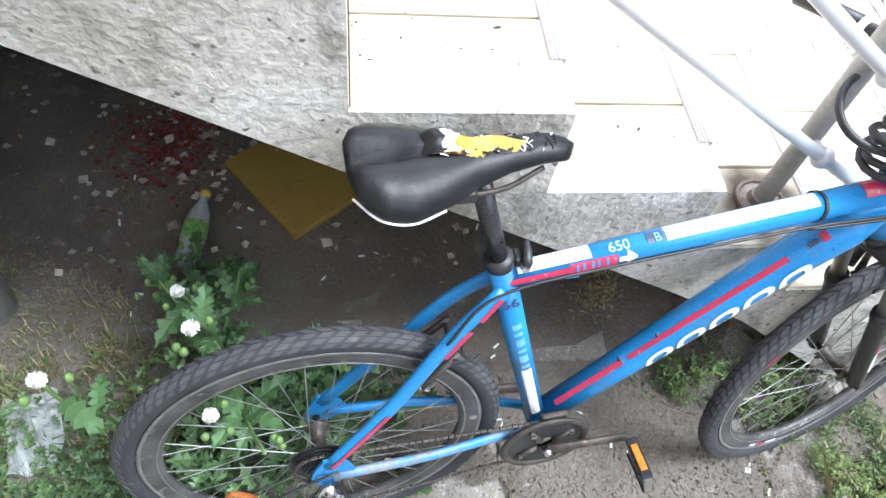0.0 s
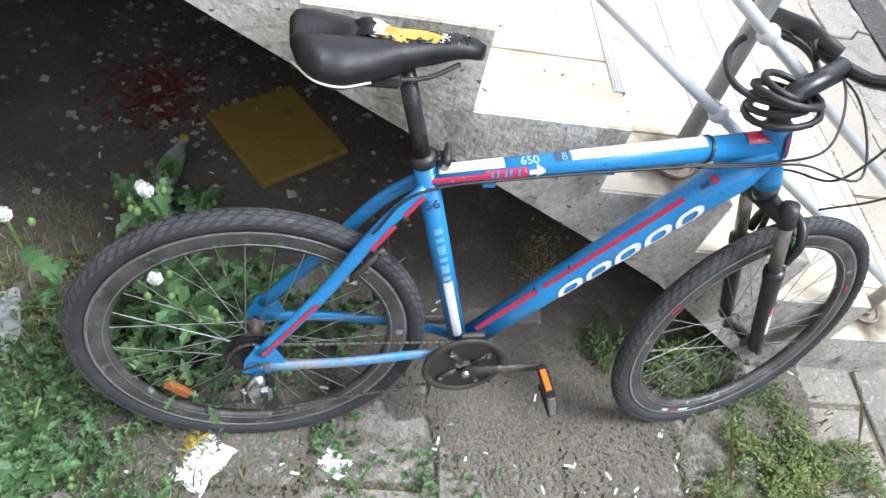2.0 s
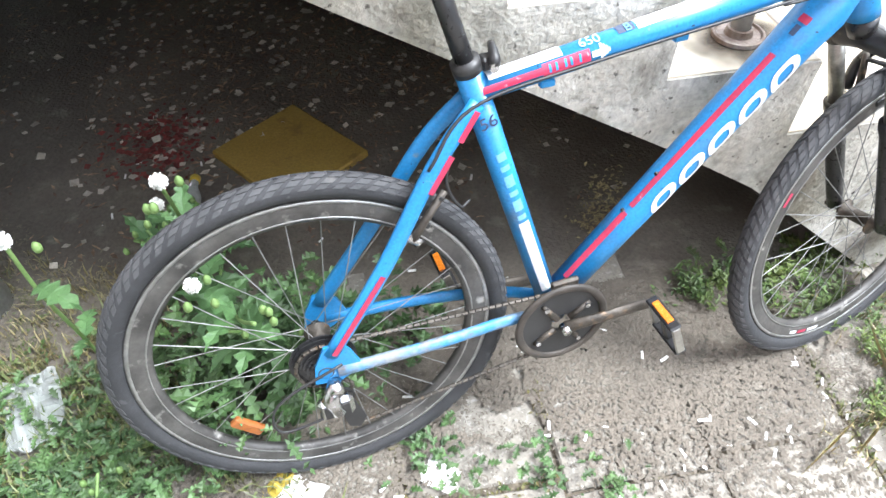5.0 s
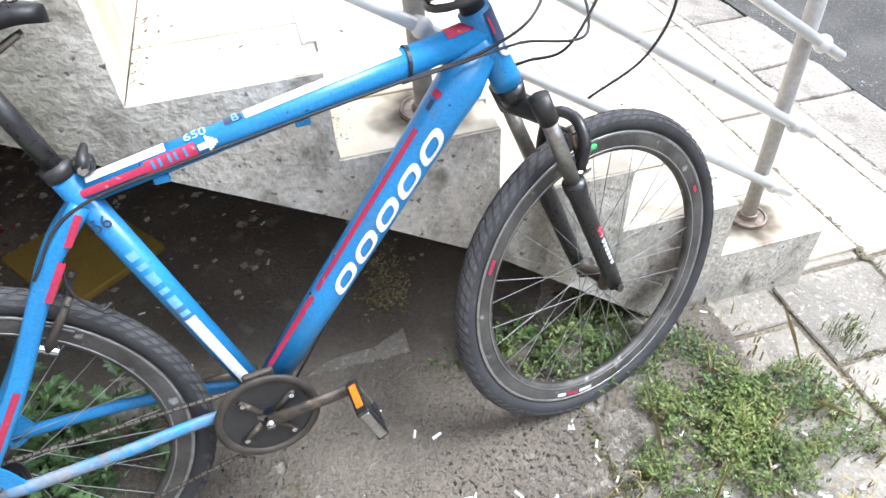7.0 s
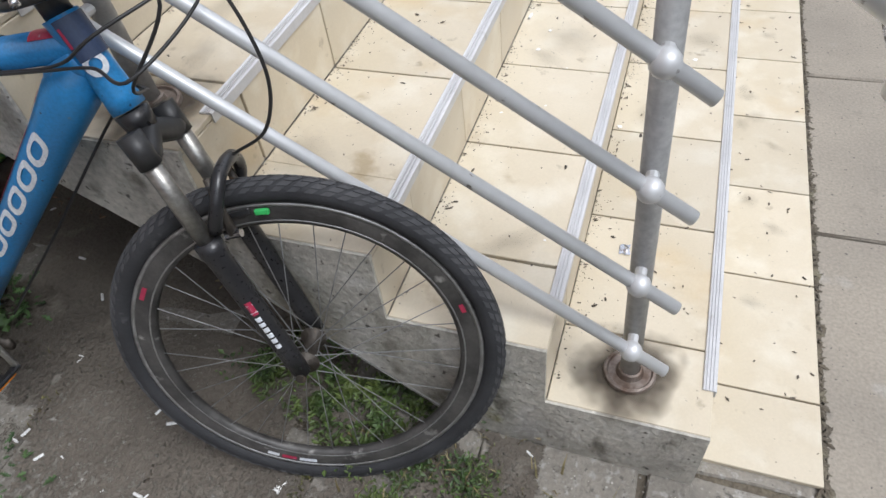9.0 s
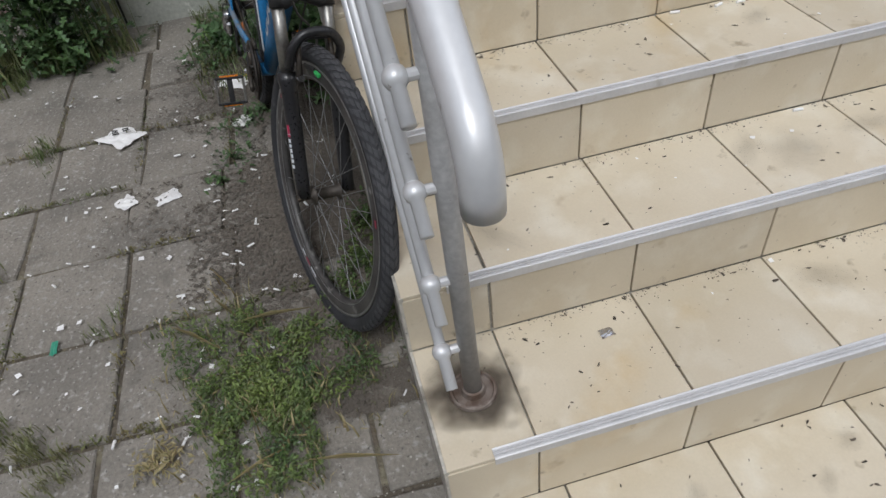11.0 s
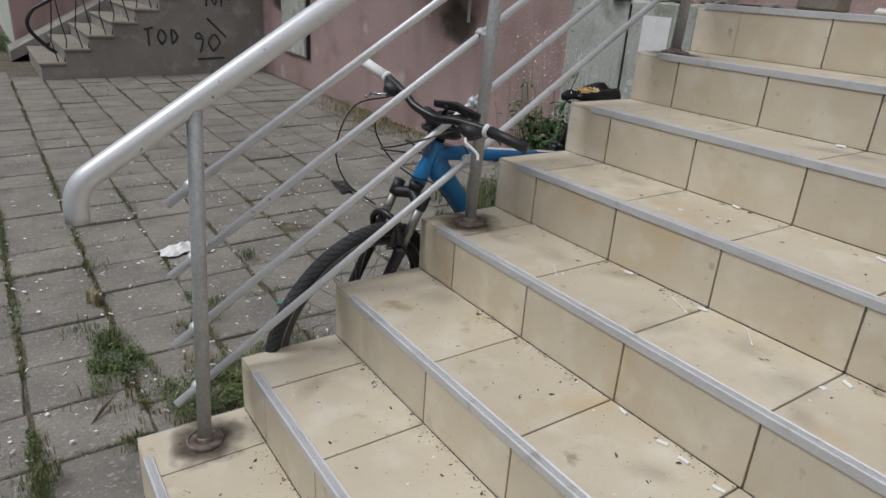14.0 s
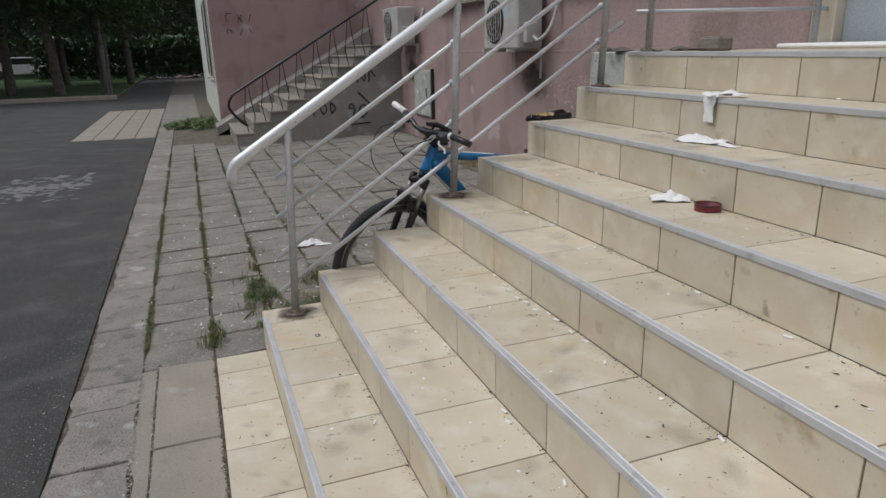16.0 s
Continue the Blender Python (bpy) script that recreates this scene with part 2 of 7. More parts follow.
M["kerb"] = surface("kerb_concrete", (0.33, 0.30, 0.266), (0.24, 0.222, 0.195), 3, 0.95, 90, 0.9, c3=(0.18, 0.168, 0.15), spots=8, amount=0.3, vary=0.1, depth=0.01, more=(((0.42, 0.4, 0.37), 6.0, 0.6, 0.68, 1.0), ((0.12, 0.11, 0.1), 70.0, 0.63, 0.69, 1.0)))
M["lawn"] = surface("lawn_grass", (0.07, 0.12, 0.036), (0.045, 0.085, 0.026), 0.7, 0.95, 40, 1.0, depth=0.03)
M["bark"] = surface("bark", (0.13, 0.11, 0.09), (0.08, 0.065, 0.05), 6, 0.95, 30, 1.0, depth=0.02)
M["tree_leaf"] = leaf_surface("tree_leaf", (0.07, 0.125, 0.04), (0.042, 0.088, 0.031))
M["leaf_big"] = surface("thistle_leaf", (0.085, 0.165, 0.06), (0.055, 0.115, 0.04), 12, 0.55, 150, 0.25, vary=0.3)
M["stem"] = surface("green_stem", (0.16, 0.25, 0.08), (0.12, 0.2, 0.06), 20, 0.6, 150, 0.1)
M["fluff"] = surface("seed_fluff", (0.82, 0.82, 0.8), (0.74, 0.74, 0.7), 60, 1.0, 300, 0.8)
M["pale_side"] = surface("pale_side_render", (0.72, 0.75, 0.69), (0.62, 0.65, 0.58), 1.5, 0.9, 60, 0.4, more=(((0.42, 0.43, 0.37), 5.0, 0.6, 0.75, 0.4),))
M["far_grey"] = surface("dim_far_grey", (0.2, 0.2, 0.2), (0.14, 0.14, 0.14), 0.4, 0.9, 20, 0.1)
M["car_white"] = surface("white_car_paint", (0.7, 0.7, 0.7), (0.66, 0.66, 0.67), 1, 0.25, 50, 0.0)
M["car_blue"] = surface("blue_car_paint", (0.05, 0.08, 0.18), (0.05, 0.075, 0.16), 1, 0.25, 50, 0.0)
M["ac_white"] = surface("weathered_white_plastic", (0.55, 0.54, 0.5), (0.46, 0.45, 0.41), 5, 0.6, 90, 0.15, c3=(0.36, 0.33, 0.28), spots=9, amount=0.0)
M["sticker"] = surface("pale_blue_sticker", (0.4, 0.58, 0.66), (0.5, 0.6, 0.64), 12, 0.5, 90, 0.0)
M["door_grey"] = surface("grey_blue_frame", (0.42, 0.46, 0.5), (0.36, 0.4, 0.44), 4, 0.45, 90, 0.05)
M["spray"] = surface("black_spray", (0.035, 0.035, 0.035), (0.07, 0.068, 0.065), 9, 0.9, 90, 0.2)
M["label_green"] = surface("green_label", (0.05, 0.3, 0.08), (0.3, 0.42, 0.12), 60, 0.5, 120, 0.0)
M["cap_yellow"] = surface("yellow_plastic", (0.7, 0.5, 0.05), (0.62, 0.44, 0.05), 30, 0.4, 120, 0.0)
M["chip_pale"] = surface("pale_scraps", (0.55, 0.5, 0.43), (0.4, 0.36, 0.3), 50, 0.95, 150, 0.2, vary=0.4, island=True)
M["petal"] = surface("dry_red_petal", (0.24, 0.05, 0.045), (0.14, 0.04, 0.035), 40, 0.9, 150, 0.3, vary=0.4, island=True)
M["dust"] = surface("dry_dusty_soil", (0.22, 0.195, 0.145), (0.16, 0.14, 0.105), 8, 1.0, 120, 0.4, vary=0.25, island=True)
M["grit"] = surface("pale_grit", (0.42, 0.4, 0.36), (0.2, 0.19, 0.17), 60, 0.95, 150, 0.2, vary=0.5, island=True)
M["leaf_yellow"] = surface("yellow_leaf", (0.55, 0.42, 0.06), (0.45, 0.33, 0.05), 20, 0.7, 120, 0.2)
M["tin_red"] = surface("red_tin", (0.2, 0.022, 0.027), (0.13, 0.02, 0.024), 20, 0.4, 120, 0.05)
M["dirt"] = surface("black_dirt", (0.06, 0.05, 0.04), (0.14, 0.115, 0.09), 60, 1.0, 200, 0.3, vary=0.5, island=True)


def clear(name, tint, rough, alpha=1.0, transmission=1.0):
    m = surface(name, tint, tuple(v * 0.92 for v in tint), 8, rough, 90, 0.2, depth=0.001)
    b = m.node_tree.nodes["Principled BSDF"]
    b.inputs["Transmission Weight"].default_value = transmission
    b.inputs["Alpha"].default_value = alpha
    return m


soot = surface("grimy_stain", (0.07, 0.055, 0.04), (0.1, 0.08, 0.06), 30, 0.9, 90, 0.2)
nt = soot.node_tree
tc = nt.nodes.new("ShaderNodeTexCoord")
ln = nt.nodes.new("ShaderNodeVectorMath")
ln.operation = "LENGTH"
nt.links.new(tc.outputs["Object"], ln.inputs[0])
sn = nt.nodes.new("ShaderNodeTexNoise")
sn.inputs["Scale"].default_value = 14
nt.links.new(tc.outputs["Object"], sn.inputs["Vector"])
ad = nt.nodes.new("ShaderNodeMath")
ad.operation = "MULTIPLY_ADD"
ad.inputs[1].default_value, ad.inputs[2].default_value = 0.12, -0.06
nt.links.new(sn.outputs[0], ad.inputs[0])
ad2 = nt.nodes.new("ShaderNodeMath")
nt.links.new(ln.outputs["Value"], ad2.inputs[0])
nt.links.new(ad.outputs[0], ad2.inputs[1])
fade = nt.nodes.new("ShaderNodeMapRange")
fade.inputs[1].default_value, fade.inputs[2].default_value, fade.inputs[3].default_value, fade.inputs[4].default_value = 0.055, 0.115, 0.78, 0.0
nt.links.new(ad2.outputs[0], fade.inputs[0])
nt.links.new(fade.outputs[0], nt.nodes["Principled BSDF"].inputs["Alpha"])
M["soot"] = soot
smudge = soot.copy()
smudge.name = "faint_smudge"
for nd in smudge.node_tree.nodes:
    if nd.bl_idname == "ShaderNodeMapRange" and abs(nd.inputs[3].default_value - 0.78) < 0.001:
        nd.inputs[1].default_value, nd.inputs[2].default_value, nd.inputs[3].default_value = 0.02, 0.12, 0.15
M["smudge"] = smudge
M["glass"] = clear("window_glass", (0.75, 0.8, 0.82), 0.08)
M["pet"] = clear("clear_bottle", (0.8, 0.84, 0.82), 0.15, 0.75, 0.35)
M["bag"] = clear("plastic_film", (0.5, 0.53, 0.52), 0.4, 0.78, 0.3)
M["slab_far"] = surface("paving_concrete_far", (0.29, 0.266, 0.228), (0.205, 0.19, 0.165), 3.5, 0.95, 110, 0.7, c3=(0.38, 0.366, 0.335), spots=60, amount=0.25, vary=0.07, depth=0.005, island=True, more=(((0.13, 0.12, 0.105), 85.0, 0.64, 0.7, 1.0), ((0.15, 0.138, 0.12), 9.0, 0.6, 0.8, 1.0), ((0.5, 0.49, 0.46), 130.0, 0.7, 0.74, 1.0)))


# ---- helpers for meshes ----
def mesh_from(name, bm, material=None, smooth=False):
    me = bpy.data.meshes.new(name)
    bmesh.ops.recalc_face_normals(bm, faces=bm.faces)
    bm.to_mesh(me)
    bm.free()
    if material:
        me.materials.append(material)
    if smooth:
        me.polygons.foreach_set("use_smooth", [True] * len(me.polygons))
    return me


def part(name, bm, material, parent=None, label="", m=None, smooth=False):
    ob = new(name, mesh_from(name, bm, material, smooth) if isinstance(bm, bmesh.types.BMesh) else bm)
    if parent is not None:
        ob.parent = parent
    if m is not None:
        ob.matrix_local = m
    if label:
        tagged(ob, label)
    return ob


def thing(name, m, label, category, group="", kind=""):
    ob = new(name)
    ob.empty_display_size = 0.1
    ob.matrix_world = m
    return tagged(ob, label, category, group, kind)


def box(x0, x1, y0, y1, z0, z1, bevel=0.0, bm=None):
    bm = bm or bmesh.new()
    v = [bm.verts.new((x, y, z)) for x in (x0, x1) for y in (y0, y1) for z in (z0, z1)]
    faces = [bm.faces.new([v[i] for i in q]) for q in ((0, 1, 3, 2), (4, 6, 7, 5), (0, 4, 5, 1), (2, 3, 7, 6), (0, 2, 6, 4), (1, 5, 7, 3))]
    if bevel:
        edges = list({e for f in faces for e in f.edges})
        bmesh.ops.bevel(bm, geom=edges, offset=bevel, segments=1, affect="EDGES")
    return bm


def frame_of(d):
    d = Vector(d).normalized()
    a = d.orthogonal().normalized()
    return a, d.cross(a)


def rod(p0, p1, r0, r1=None, seg=12, bm=None, caps=True):
    """A round bar or cone between two points."""
    bm = bm or bmesh.new()
    p0, p1, r1 = Vector(p0), Vector(p1), r0 if r1 is None else r1
    a, b = frame_of(p1 - p0)
    rings = []
    for p, r in ((p0, r0), (p1, r1)):
        rings.append([bm.verts.new(p + r * (math.cos(t) * a + math.sin(t) * b)) for t in [2 * math.pi * k / seg for k in range(seg)]])
    for k in range(seg):
        bm.faces.new((rings[0][k], rings[0][(k + 1) % seg], rings[1][(k + 1) % seg], rings[1][k]))
    if caps:
        bm.faces.new(rings[0][::-1])
        bm.faces.new(rings[1])
    return bm


def smooth_path(pts, n=8):
    """Points along a smooth curve through pts."""
    pts = [Vector(p) for p in pts]
    ext = [2 * pts[0] - pts[1], *pts, 2 * pts[-1] - pts[-2]]
    out = []
    for i in range(1, len(ext) - 2):
        p0, p1, p2, p3 = ext[i - 1:i + 3]
        for k in range(n):
            t = k / n
            out.append(0.5 * (2 * p1 + (p2 - p0) * t + (2 * p0 - 5 * p1 + 4 * p2 - p3) * t * t + (3 * p1 - p0 - 3 * p2 + p3) * t ** 3))
    out.append(pts[-1])
    return out


def sweep(pts, radius, seg=8, bm=None, closed=False, squash=None):
    """A tube along points; radius may be a list; squash flattens it: (across, along the second axis)."""
    bm = bm or bmesh.new()
    pts = [Vector(p) for p in pts]
    n = len(pts)
    rad = radius if isinstance(radius, (list, tuple)) else [radius] * n
    rings = []
    a = None
    for i, p in enumerate(pts):
        d = (pts[(i + 1) % n] - pts[i - 1]) if closed or 0 < i < n - 1 else (pts[1] - pts[0] if i == 0 else pts[-1] - pts[-2])
        d.normalize()
        if a is None:
            a = d.orthogonal().normalized() if abs(d.y) > 0.95 else d.cross(Vector((0, 1, 0))).normalized()
        a = (a - d * a.dot(d)).normalized()
        b = d.cross(a)
        sa, sb = squash or (1, 1)
        rings.append([bm.verts.new(p + rad[i] * (sa * math.cos(t) * a + sb * math.sin(t) * b)) for t in [2 * math.pi * k / seg for k in range(seg)]])
    for i in range(n if closed else n - 1):
        r0, r1 = rings[i], rings[(i + 1) % n]
        for k in range(seg):
            bm.faces.new((r0[k], r0[(k + 1) % seg], r1[(k + 1) % seg], r1[k]))
    if not closed:
        bm.faces.new(rings[0][::-1])
        bm.faces.new(rings[-1])
    return bm


def lathe(profile, seg=24, bm=None, closed=False):
    """Turns (radius, y) pairs round the y axis."""
    bm = bm or bmesh.new()
    rings = [[bm.verts.new((r * math.cos(t), y, r * math.sin(t))) for t in [2 * math.pi * k / seg for k in range(seg)]] for r, y in profile]
    for i in range(len(rings) if closed else len(rings) - 1):
        r0, r1 = rings[i], rings[(i + 1) % len(rings)]
        for k in range(seg):
            bm.faces.new((r0[k], r0[(k + 1) % seg], r1[(k + 1) % seg], r1[k]))
    return bm


def prism(outline, y0, y1, bm=None):
    """An outline in x and z, extruded from y0 to y1."""
    bm = bm or bmesh.new()
    a = [bm.verts.new((x, y0, z)) for x, z in outline]
    b = [bm.verts.new((x, y1, z)) for x, z in outline]
    n = len(outline)
    for k in range(n):
        bm.faces.new((a[k], a[(k + 1) % n], b[(k + 1) % n], b[k]))
    bm.faces.new(a)
    bm.faces.new(b[::-1])
    return bm


def ground_z(x):
    return -0.028 * x if x < 0 else -0.02 * x


# ---- large structure ----
STEP, RISE, FIRST, WIDE = 0.3025, 0.1735, 0.194, 5.2
LAND = FIRST + 7 * RISE
FACADE = -3.25

ground_bm = bmesh.new()
xs = [-60, -20, FACADE - 0.5, -2, -1, 0, 0.6, 0.9, 3, 8, 30, 80]
ys = [-80, -40, -20, -12, -8, -4, -2, 0, 2, 5, 10, 40]
grid = [[ground_bm.verts.new((x, y, (ground_z(x) if -4 < x < 6 else (0.16 if x < 0 else -0.12)) - 0.015)) for y in ys] for x in xs]
for i in range(len(xs) - 1):
    for j in range(len(ys) - 1):
        ground_bm.faces.new((grid[i][j], grid[i + 1][j], grid[i + 1][j + 1], grid[i][j + 1]))
ground = part("ground", ground_bm, M["soil"])
tagged(ground, "grey soil sheet under the paving", "ground", kind="structure")

road = part("road", box(0.88, 14.9, -70, 22, -0.4, -0.02), M["asphalt"])
tagged(road, "dark worn asphalt road beside the pavement", "road", kind="structure")

# staircase body: sawtooth top, sloping underside, landing slab
T = 0.012
top = [(0.0 - T, ground_z(0) - 0.05)]
for k in range(8):
    x0, z0 = -k * STEP, FIRST + k * RISE
    top += [(x0 - T, z0 - T), ((-(k + 1) * STEP if k < 7 else FACADE) - T, z0 - T)]
under = [(FACADE - T, 1.24), (-2.36, 1.22), (-2.2, 1.165), (-1.75, 0.895), (-1.15, 0.537), (-0.93, 0.395), (-0.42, -0.03)]
staircase = thing("staircase", Matrix.Identity(4), "outdoor staircase of cream tiles on weathered grey concrete", "staircase", kind="structure")
part("concrete_body", prism(top + under, 0.004, WIDE), M["concrete"], staircase, "weathered patchy grey concrete")


# aluminium nosings, one for each step
def nosing_profile():
    pts = [(0.004, -0.016), (0.004, 0.0035)]
    for i in range(3):
        x = 0.001 - i * 0.0062
        pts += [(x, 0.005), (x - 0.0038, 0.005), (x - 0.0044, 0.0026), (x - 0.0056, 0.0026)]
    pts += [(-0.0205, 0.005), (-0.022, 0.0005), (0.0008, 0.0005), (0.0008, -0.016)]
    return pts


for k in range(8):
    ob = part("nosing", prism([(x - k * STEP, z + FIRST + k * RISE) for x, z in nosing_profile()], 0.095 if k < 7 else 0.03, WIDE), M["alu"], staircase)
    tagged(ob, "ribbed aluminium nosing strip")

# rough render over the whole flank, flush from tread to underside
flank = [(-0.0012, ground_z(0) - 0.05)]
for k in range(8):
    flank += [(-k * STEP - 0.0012, FIRST + k * RISE - 0.002), (-(k + 1) * STEP - 0.0012 if k < 7 else FACADE - T, FIRST + k * RISE - 0.002)]
part("side_render", prism(flank + under, -0.006, 0.0035), M["concrete"], staircase, "rough patchy render, stained and mossy")

# stair railing
SLOPE = 0.648
BARS = (0.344, 0.520, 0.7145, 0.902)
LEAN_BACK = 0.045
railing = thing("stair_railing", pose(0, 0, 0), "silver-painted tubular steel stair railing with four bars", "railing")


def rail_z(z, x):
    return z + (-0.165 - x) * SLOPE


POSTS = ((-0.158, FIRST), (-1.025, FIRST + 3 * RISE), (-1.897, FIRST + 6 * RISE))
for x, z in POSTS:
    lx = x - LEAN_BACK * (rail_z(1.108, x) - z)
    post = part("post", rod((x, 0.099, z + 0.008), (lx, 0.096, rail_z(1.108, lx) - 0.015), 0.0188, seg=20), M["post_steel"], railing, "grey painted post", smooth=True)
    part("flange", lathe([(0.001, 0.0), (0.048, 0.0), (0.051, 0.004), (0.049, 0.010), (0.044, 0.0115), (0.041, 0.007), (0.027, 0.0075), (0.023, 0.02), (0.019, 0.022)], 28), M["rust"], post, "rusty round base flange", m=pose(x, 0.099, z, 90))
    stain = bmesh.new()
    bmesh.ops.create_circle(stain, cap_ends=True, segments=40, radius=0.16)
    part("soot_stain", stain, M["soot"], staircase, "dark grimy stain round a post", m=pose(x, 0.099, z + 0.0012))
    for b in BARS:
        cx = x - LEAN_BACK * (rail_z(b, x) - z)
        bz = rail_z(b, cx)
        part("clamp", rod((cx, 0.09, bz), (cx, 0.04, bz), 0.0095, seg=10), M["steel"], railing)
        bm = bmesh.new()
        bmesh.ops.create_uvsphere(bm, u_segments=14, v_segments=8, radius=0.0195, matrix=pose(cx, 0.048, bz))
        part("clamp_ball", bm, M["steel"], railing, smooth=True)
for b in BARS:
    e0, e1 = -0.102 - 0.045 * (b - 0.342), -2.06
    part("bar", rod((e0, 0.048, rail_z(b, e0)), (e1, 0.048, rail_z(b, e1)), 0.0115, seg=14), M["steel"], railing, smooth=True)
hand = [(-2.02, 0.09, rail_z(1.108, -2.02)), (-1.0, 0.09, rail_z(1.108, -1.0)), (-0.3, 0.09, rail_z(1.108, -0.3)), (0.03, 0.09, rail_z(1.108, 0.03))]
bend_c = Vector((0.03 - 0.085 * math.sin(math.atan(SLOPE)), 0.09, rail_z(1.108, 0.03) - 0.085 * math.cos(math.atan(SLOPE))))
for k in range(1, 8):
    q = math.pi / 2 - math.atan(SLOPE) - k * (math.pi / 2 - math.atan(SLOPE) + 0.05) / 7
    hand.append((bend_c.x + 0.085 * math.cos(q) + 0.0, 0.09, bend_c.z + 0.085 * math.sin(q)))
hand.append((hand[-1][0], 0.09, hand[-1][2] - 0.03))
part("handrail", sweep(hand, 0.0265, 24), M["steel"], railing, "thick silver handrail with a curled end", smooth=True)

# pillars under the landing
for x, y, r in ((-2.735, 0.25, 0.07), (-2.8, 2.3, 0.062)):
    p = part("landing_pillar", rod((x, y, ground_z(x) - 0.02), (x, y, 1.2), r, seg=28), M["pillar"], smooth=True)
    tagged(p, "round grey-painted steel pillar carrying the landing", "pillar", "pillars under the landing", "structure")

# facade behind the landing
def wall(name, bm, material, label):
    return tagged(part(name, bm, material), label, "wall", kind="structure")


DOOR0, DOOR1 = 0.2, 1.25
wall("wall_west", box(FACADE - 0.3, FACADE, -8.1, 0.0, -0.1, 3.9), M["pink"], "faded pink rendered house wall with grimy streaks")
wall("wall_west_jamb", box(FACADE - 0.3, FACADE, 0.0, DOOR0, LAND - 0.3, 3.9), M["pink"], "pink rendered strip of wall beside the door")
wall("void_back", box(FACADE - 1.4, FACADE - 1.25, -0.3, WIDE + 0.3, -0.1, LAND - 0.2), M["grey_wall"], "dim grey wall far back under the landing")
wall("void_side", box(FACADE - 1.25, FACADE - 0.3, -0.3, -0.15, -0.1, LAND - 0.2), M["grey_wall"], "dim grey side wall under the landing")
wall("void_ceiling", box(FACADE - 1.4, FACADE - T - 0.002, 0.0, WIDE + 0.3, LAND - 0.32, LAND - 0.21), M["grey_wall"], "dim concrete ceiling under the landing")
wall("wall_west_far", box(FACADE - 0.3, FACADE, DOOR1, WIDE + 0.3, LAND - 0.2, 3.9), M["pink"], "faded pink rendered house wall beside the door")
wall("wall_over_door", box(FACADE - 0.3, FACADE, DOOR0, DOOR1, LAND + 2.1, 3.9), M["pink"], "faded pink rendered wall over the door")
wall("plinth", box(FACADE, FACADE + 0.035, -8.1, -1.36, 0.0, 1.385), M["pink"], "pink rendered plinth with a dirty ledge")
# upper wall is unseen; heights go to 11 m to block sky light
wall("wall_upper", box(FACADE - 0.3, FACADE, -8.1, WIDE + 0.3, 3.9, 11.0), M["pink"], "pink rendered upper wall, out of view, added to block sky light")
wall("wall_wing", box(FACADE - 0.3, -0.32, -10.9, -10.5, -0.1, 11.0), M["pink"], "pink rendered wing wall with scrawled writing")
wall("wall_wing_side", box(-0.62, -0.32, -20.0, -10.9, -0.1, 11.0), M["pale_side"], "pale green rendered side wall of the wing")
wall("wall_north", box(FACADE - 0.3, FACADE, -10.5, -8.1, -0.1, 11.0), M["pink"], "pink rendered wall at the head of the side stairs")

# second staircase with its dark handrail
def side_steps():
    st = thing("side_staircase", pose(0, 0, 0), "worn grey concrete side staircase with a graffitied flank", "staircase", kind="structure")
    out = [(-0.42, -0.05)]
    n, go, up = 9, 0.285, 0.165
    for k in range(n):
        x = -0.42 - k * go
        out += [(x, 0.02 + (k + 1) * up), (x - go, 0.02 + (k + 1) * up)]
    out += [(FACADE, 0.02 + n * up), (FACADE, -0.05)]
    part("flank", prism(out, -7.85, -9.7), M["grey_wall"], st)
    for k in range(n):
        x, z = -0.42 - k * go, 0.02 + (k + 1) * up
        part("tread", box(x - go, x + 0.02, -9.7, -7.82, z, z + 0.03, 0.006), M["smooth_slab"], st)
    part("stringer", prism([(-0.2, 0.0), (-0.2, 0.14), (FACADE, 1.86), (FACADE, 1.6)], -9.72, -10.5), M["grey_wall"], st)
    rail = thing("side_handrail", pose(0, 0, 0), "bent dark iron handrail on the side stairs", "railing")
    pts = [(-0.62, -7.92, 0.32), (-0.5, -7.92, 0.42), (-0.36, -7.92, 0.62), (-0.42, -7.92, 0.8), (-0.62, -7.92, 0.93), (-1.6, -7.92, 1.5), (-2.6, -7.92, 2.08), (-3.1, -7.92, 2.37)]
    part("handrail", sweep(smooth_path(pts, 6), 0.022, 8), M["black_metal"], rail, smooth=True)
    for k in range(8):
        x = -0.66 - k * go
        zt = 0.95 + (-0.66 - x) * 0.58
        zb = 0.05 + (k + 1) * up
        mid = (zt + zb) / 2
        for sg in (-1, 1):
            part("baluster", sweep([(x + sg * 0.035, -7.92, zb + 0.0), (x + sg * 0.085, -7.92, mid - 0.12), (x + sg * 0.045, -7.92, mid + 0.14), (x + sg * 0.02, -7.92, zt)], 0.0075, 6), M["black_metal"], rail)


side_steps()


# ---- the bicycle ----
RA, BB, SC, HT, HB, FA = (Vector(p) for p in ((0, 0, 0.347), (0.4447, 0, 0.2954), (0.3079, 0, 0.7959), (0.9432, 0, 0.8995), (0.9932, 0, 0.7655), (1.1729, 0, 0.2897)))
LEAN = 10.1
GROWN = 1.0285
FRONT = Vector((0.0412, 0, -0.0405))
bike_at = Matrix.Translation((-1.8741, -0.2933, 0.0616)) @ Matrix.Rotation(radians(6.88), 4, "Z") @ Matrix.Rotation(radians(-0.7), 4, "Y") @ Matrix.Rotation(radians(-LEAN), 4, "X")
bicycle = thing("bicycle", bike_at, "blue hardtail mountain bike leaning on the stair railing", "bicycle")
STEER = 10.1
axis = (HT - HB).normalized()
turn = Matrix.Translation(HB) @ Matrix.Rotation(radians(STEER), 4, axis) @ Matrix.Translation(-HB)


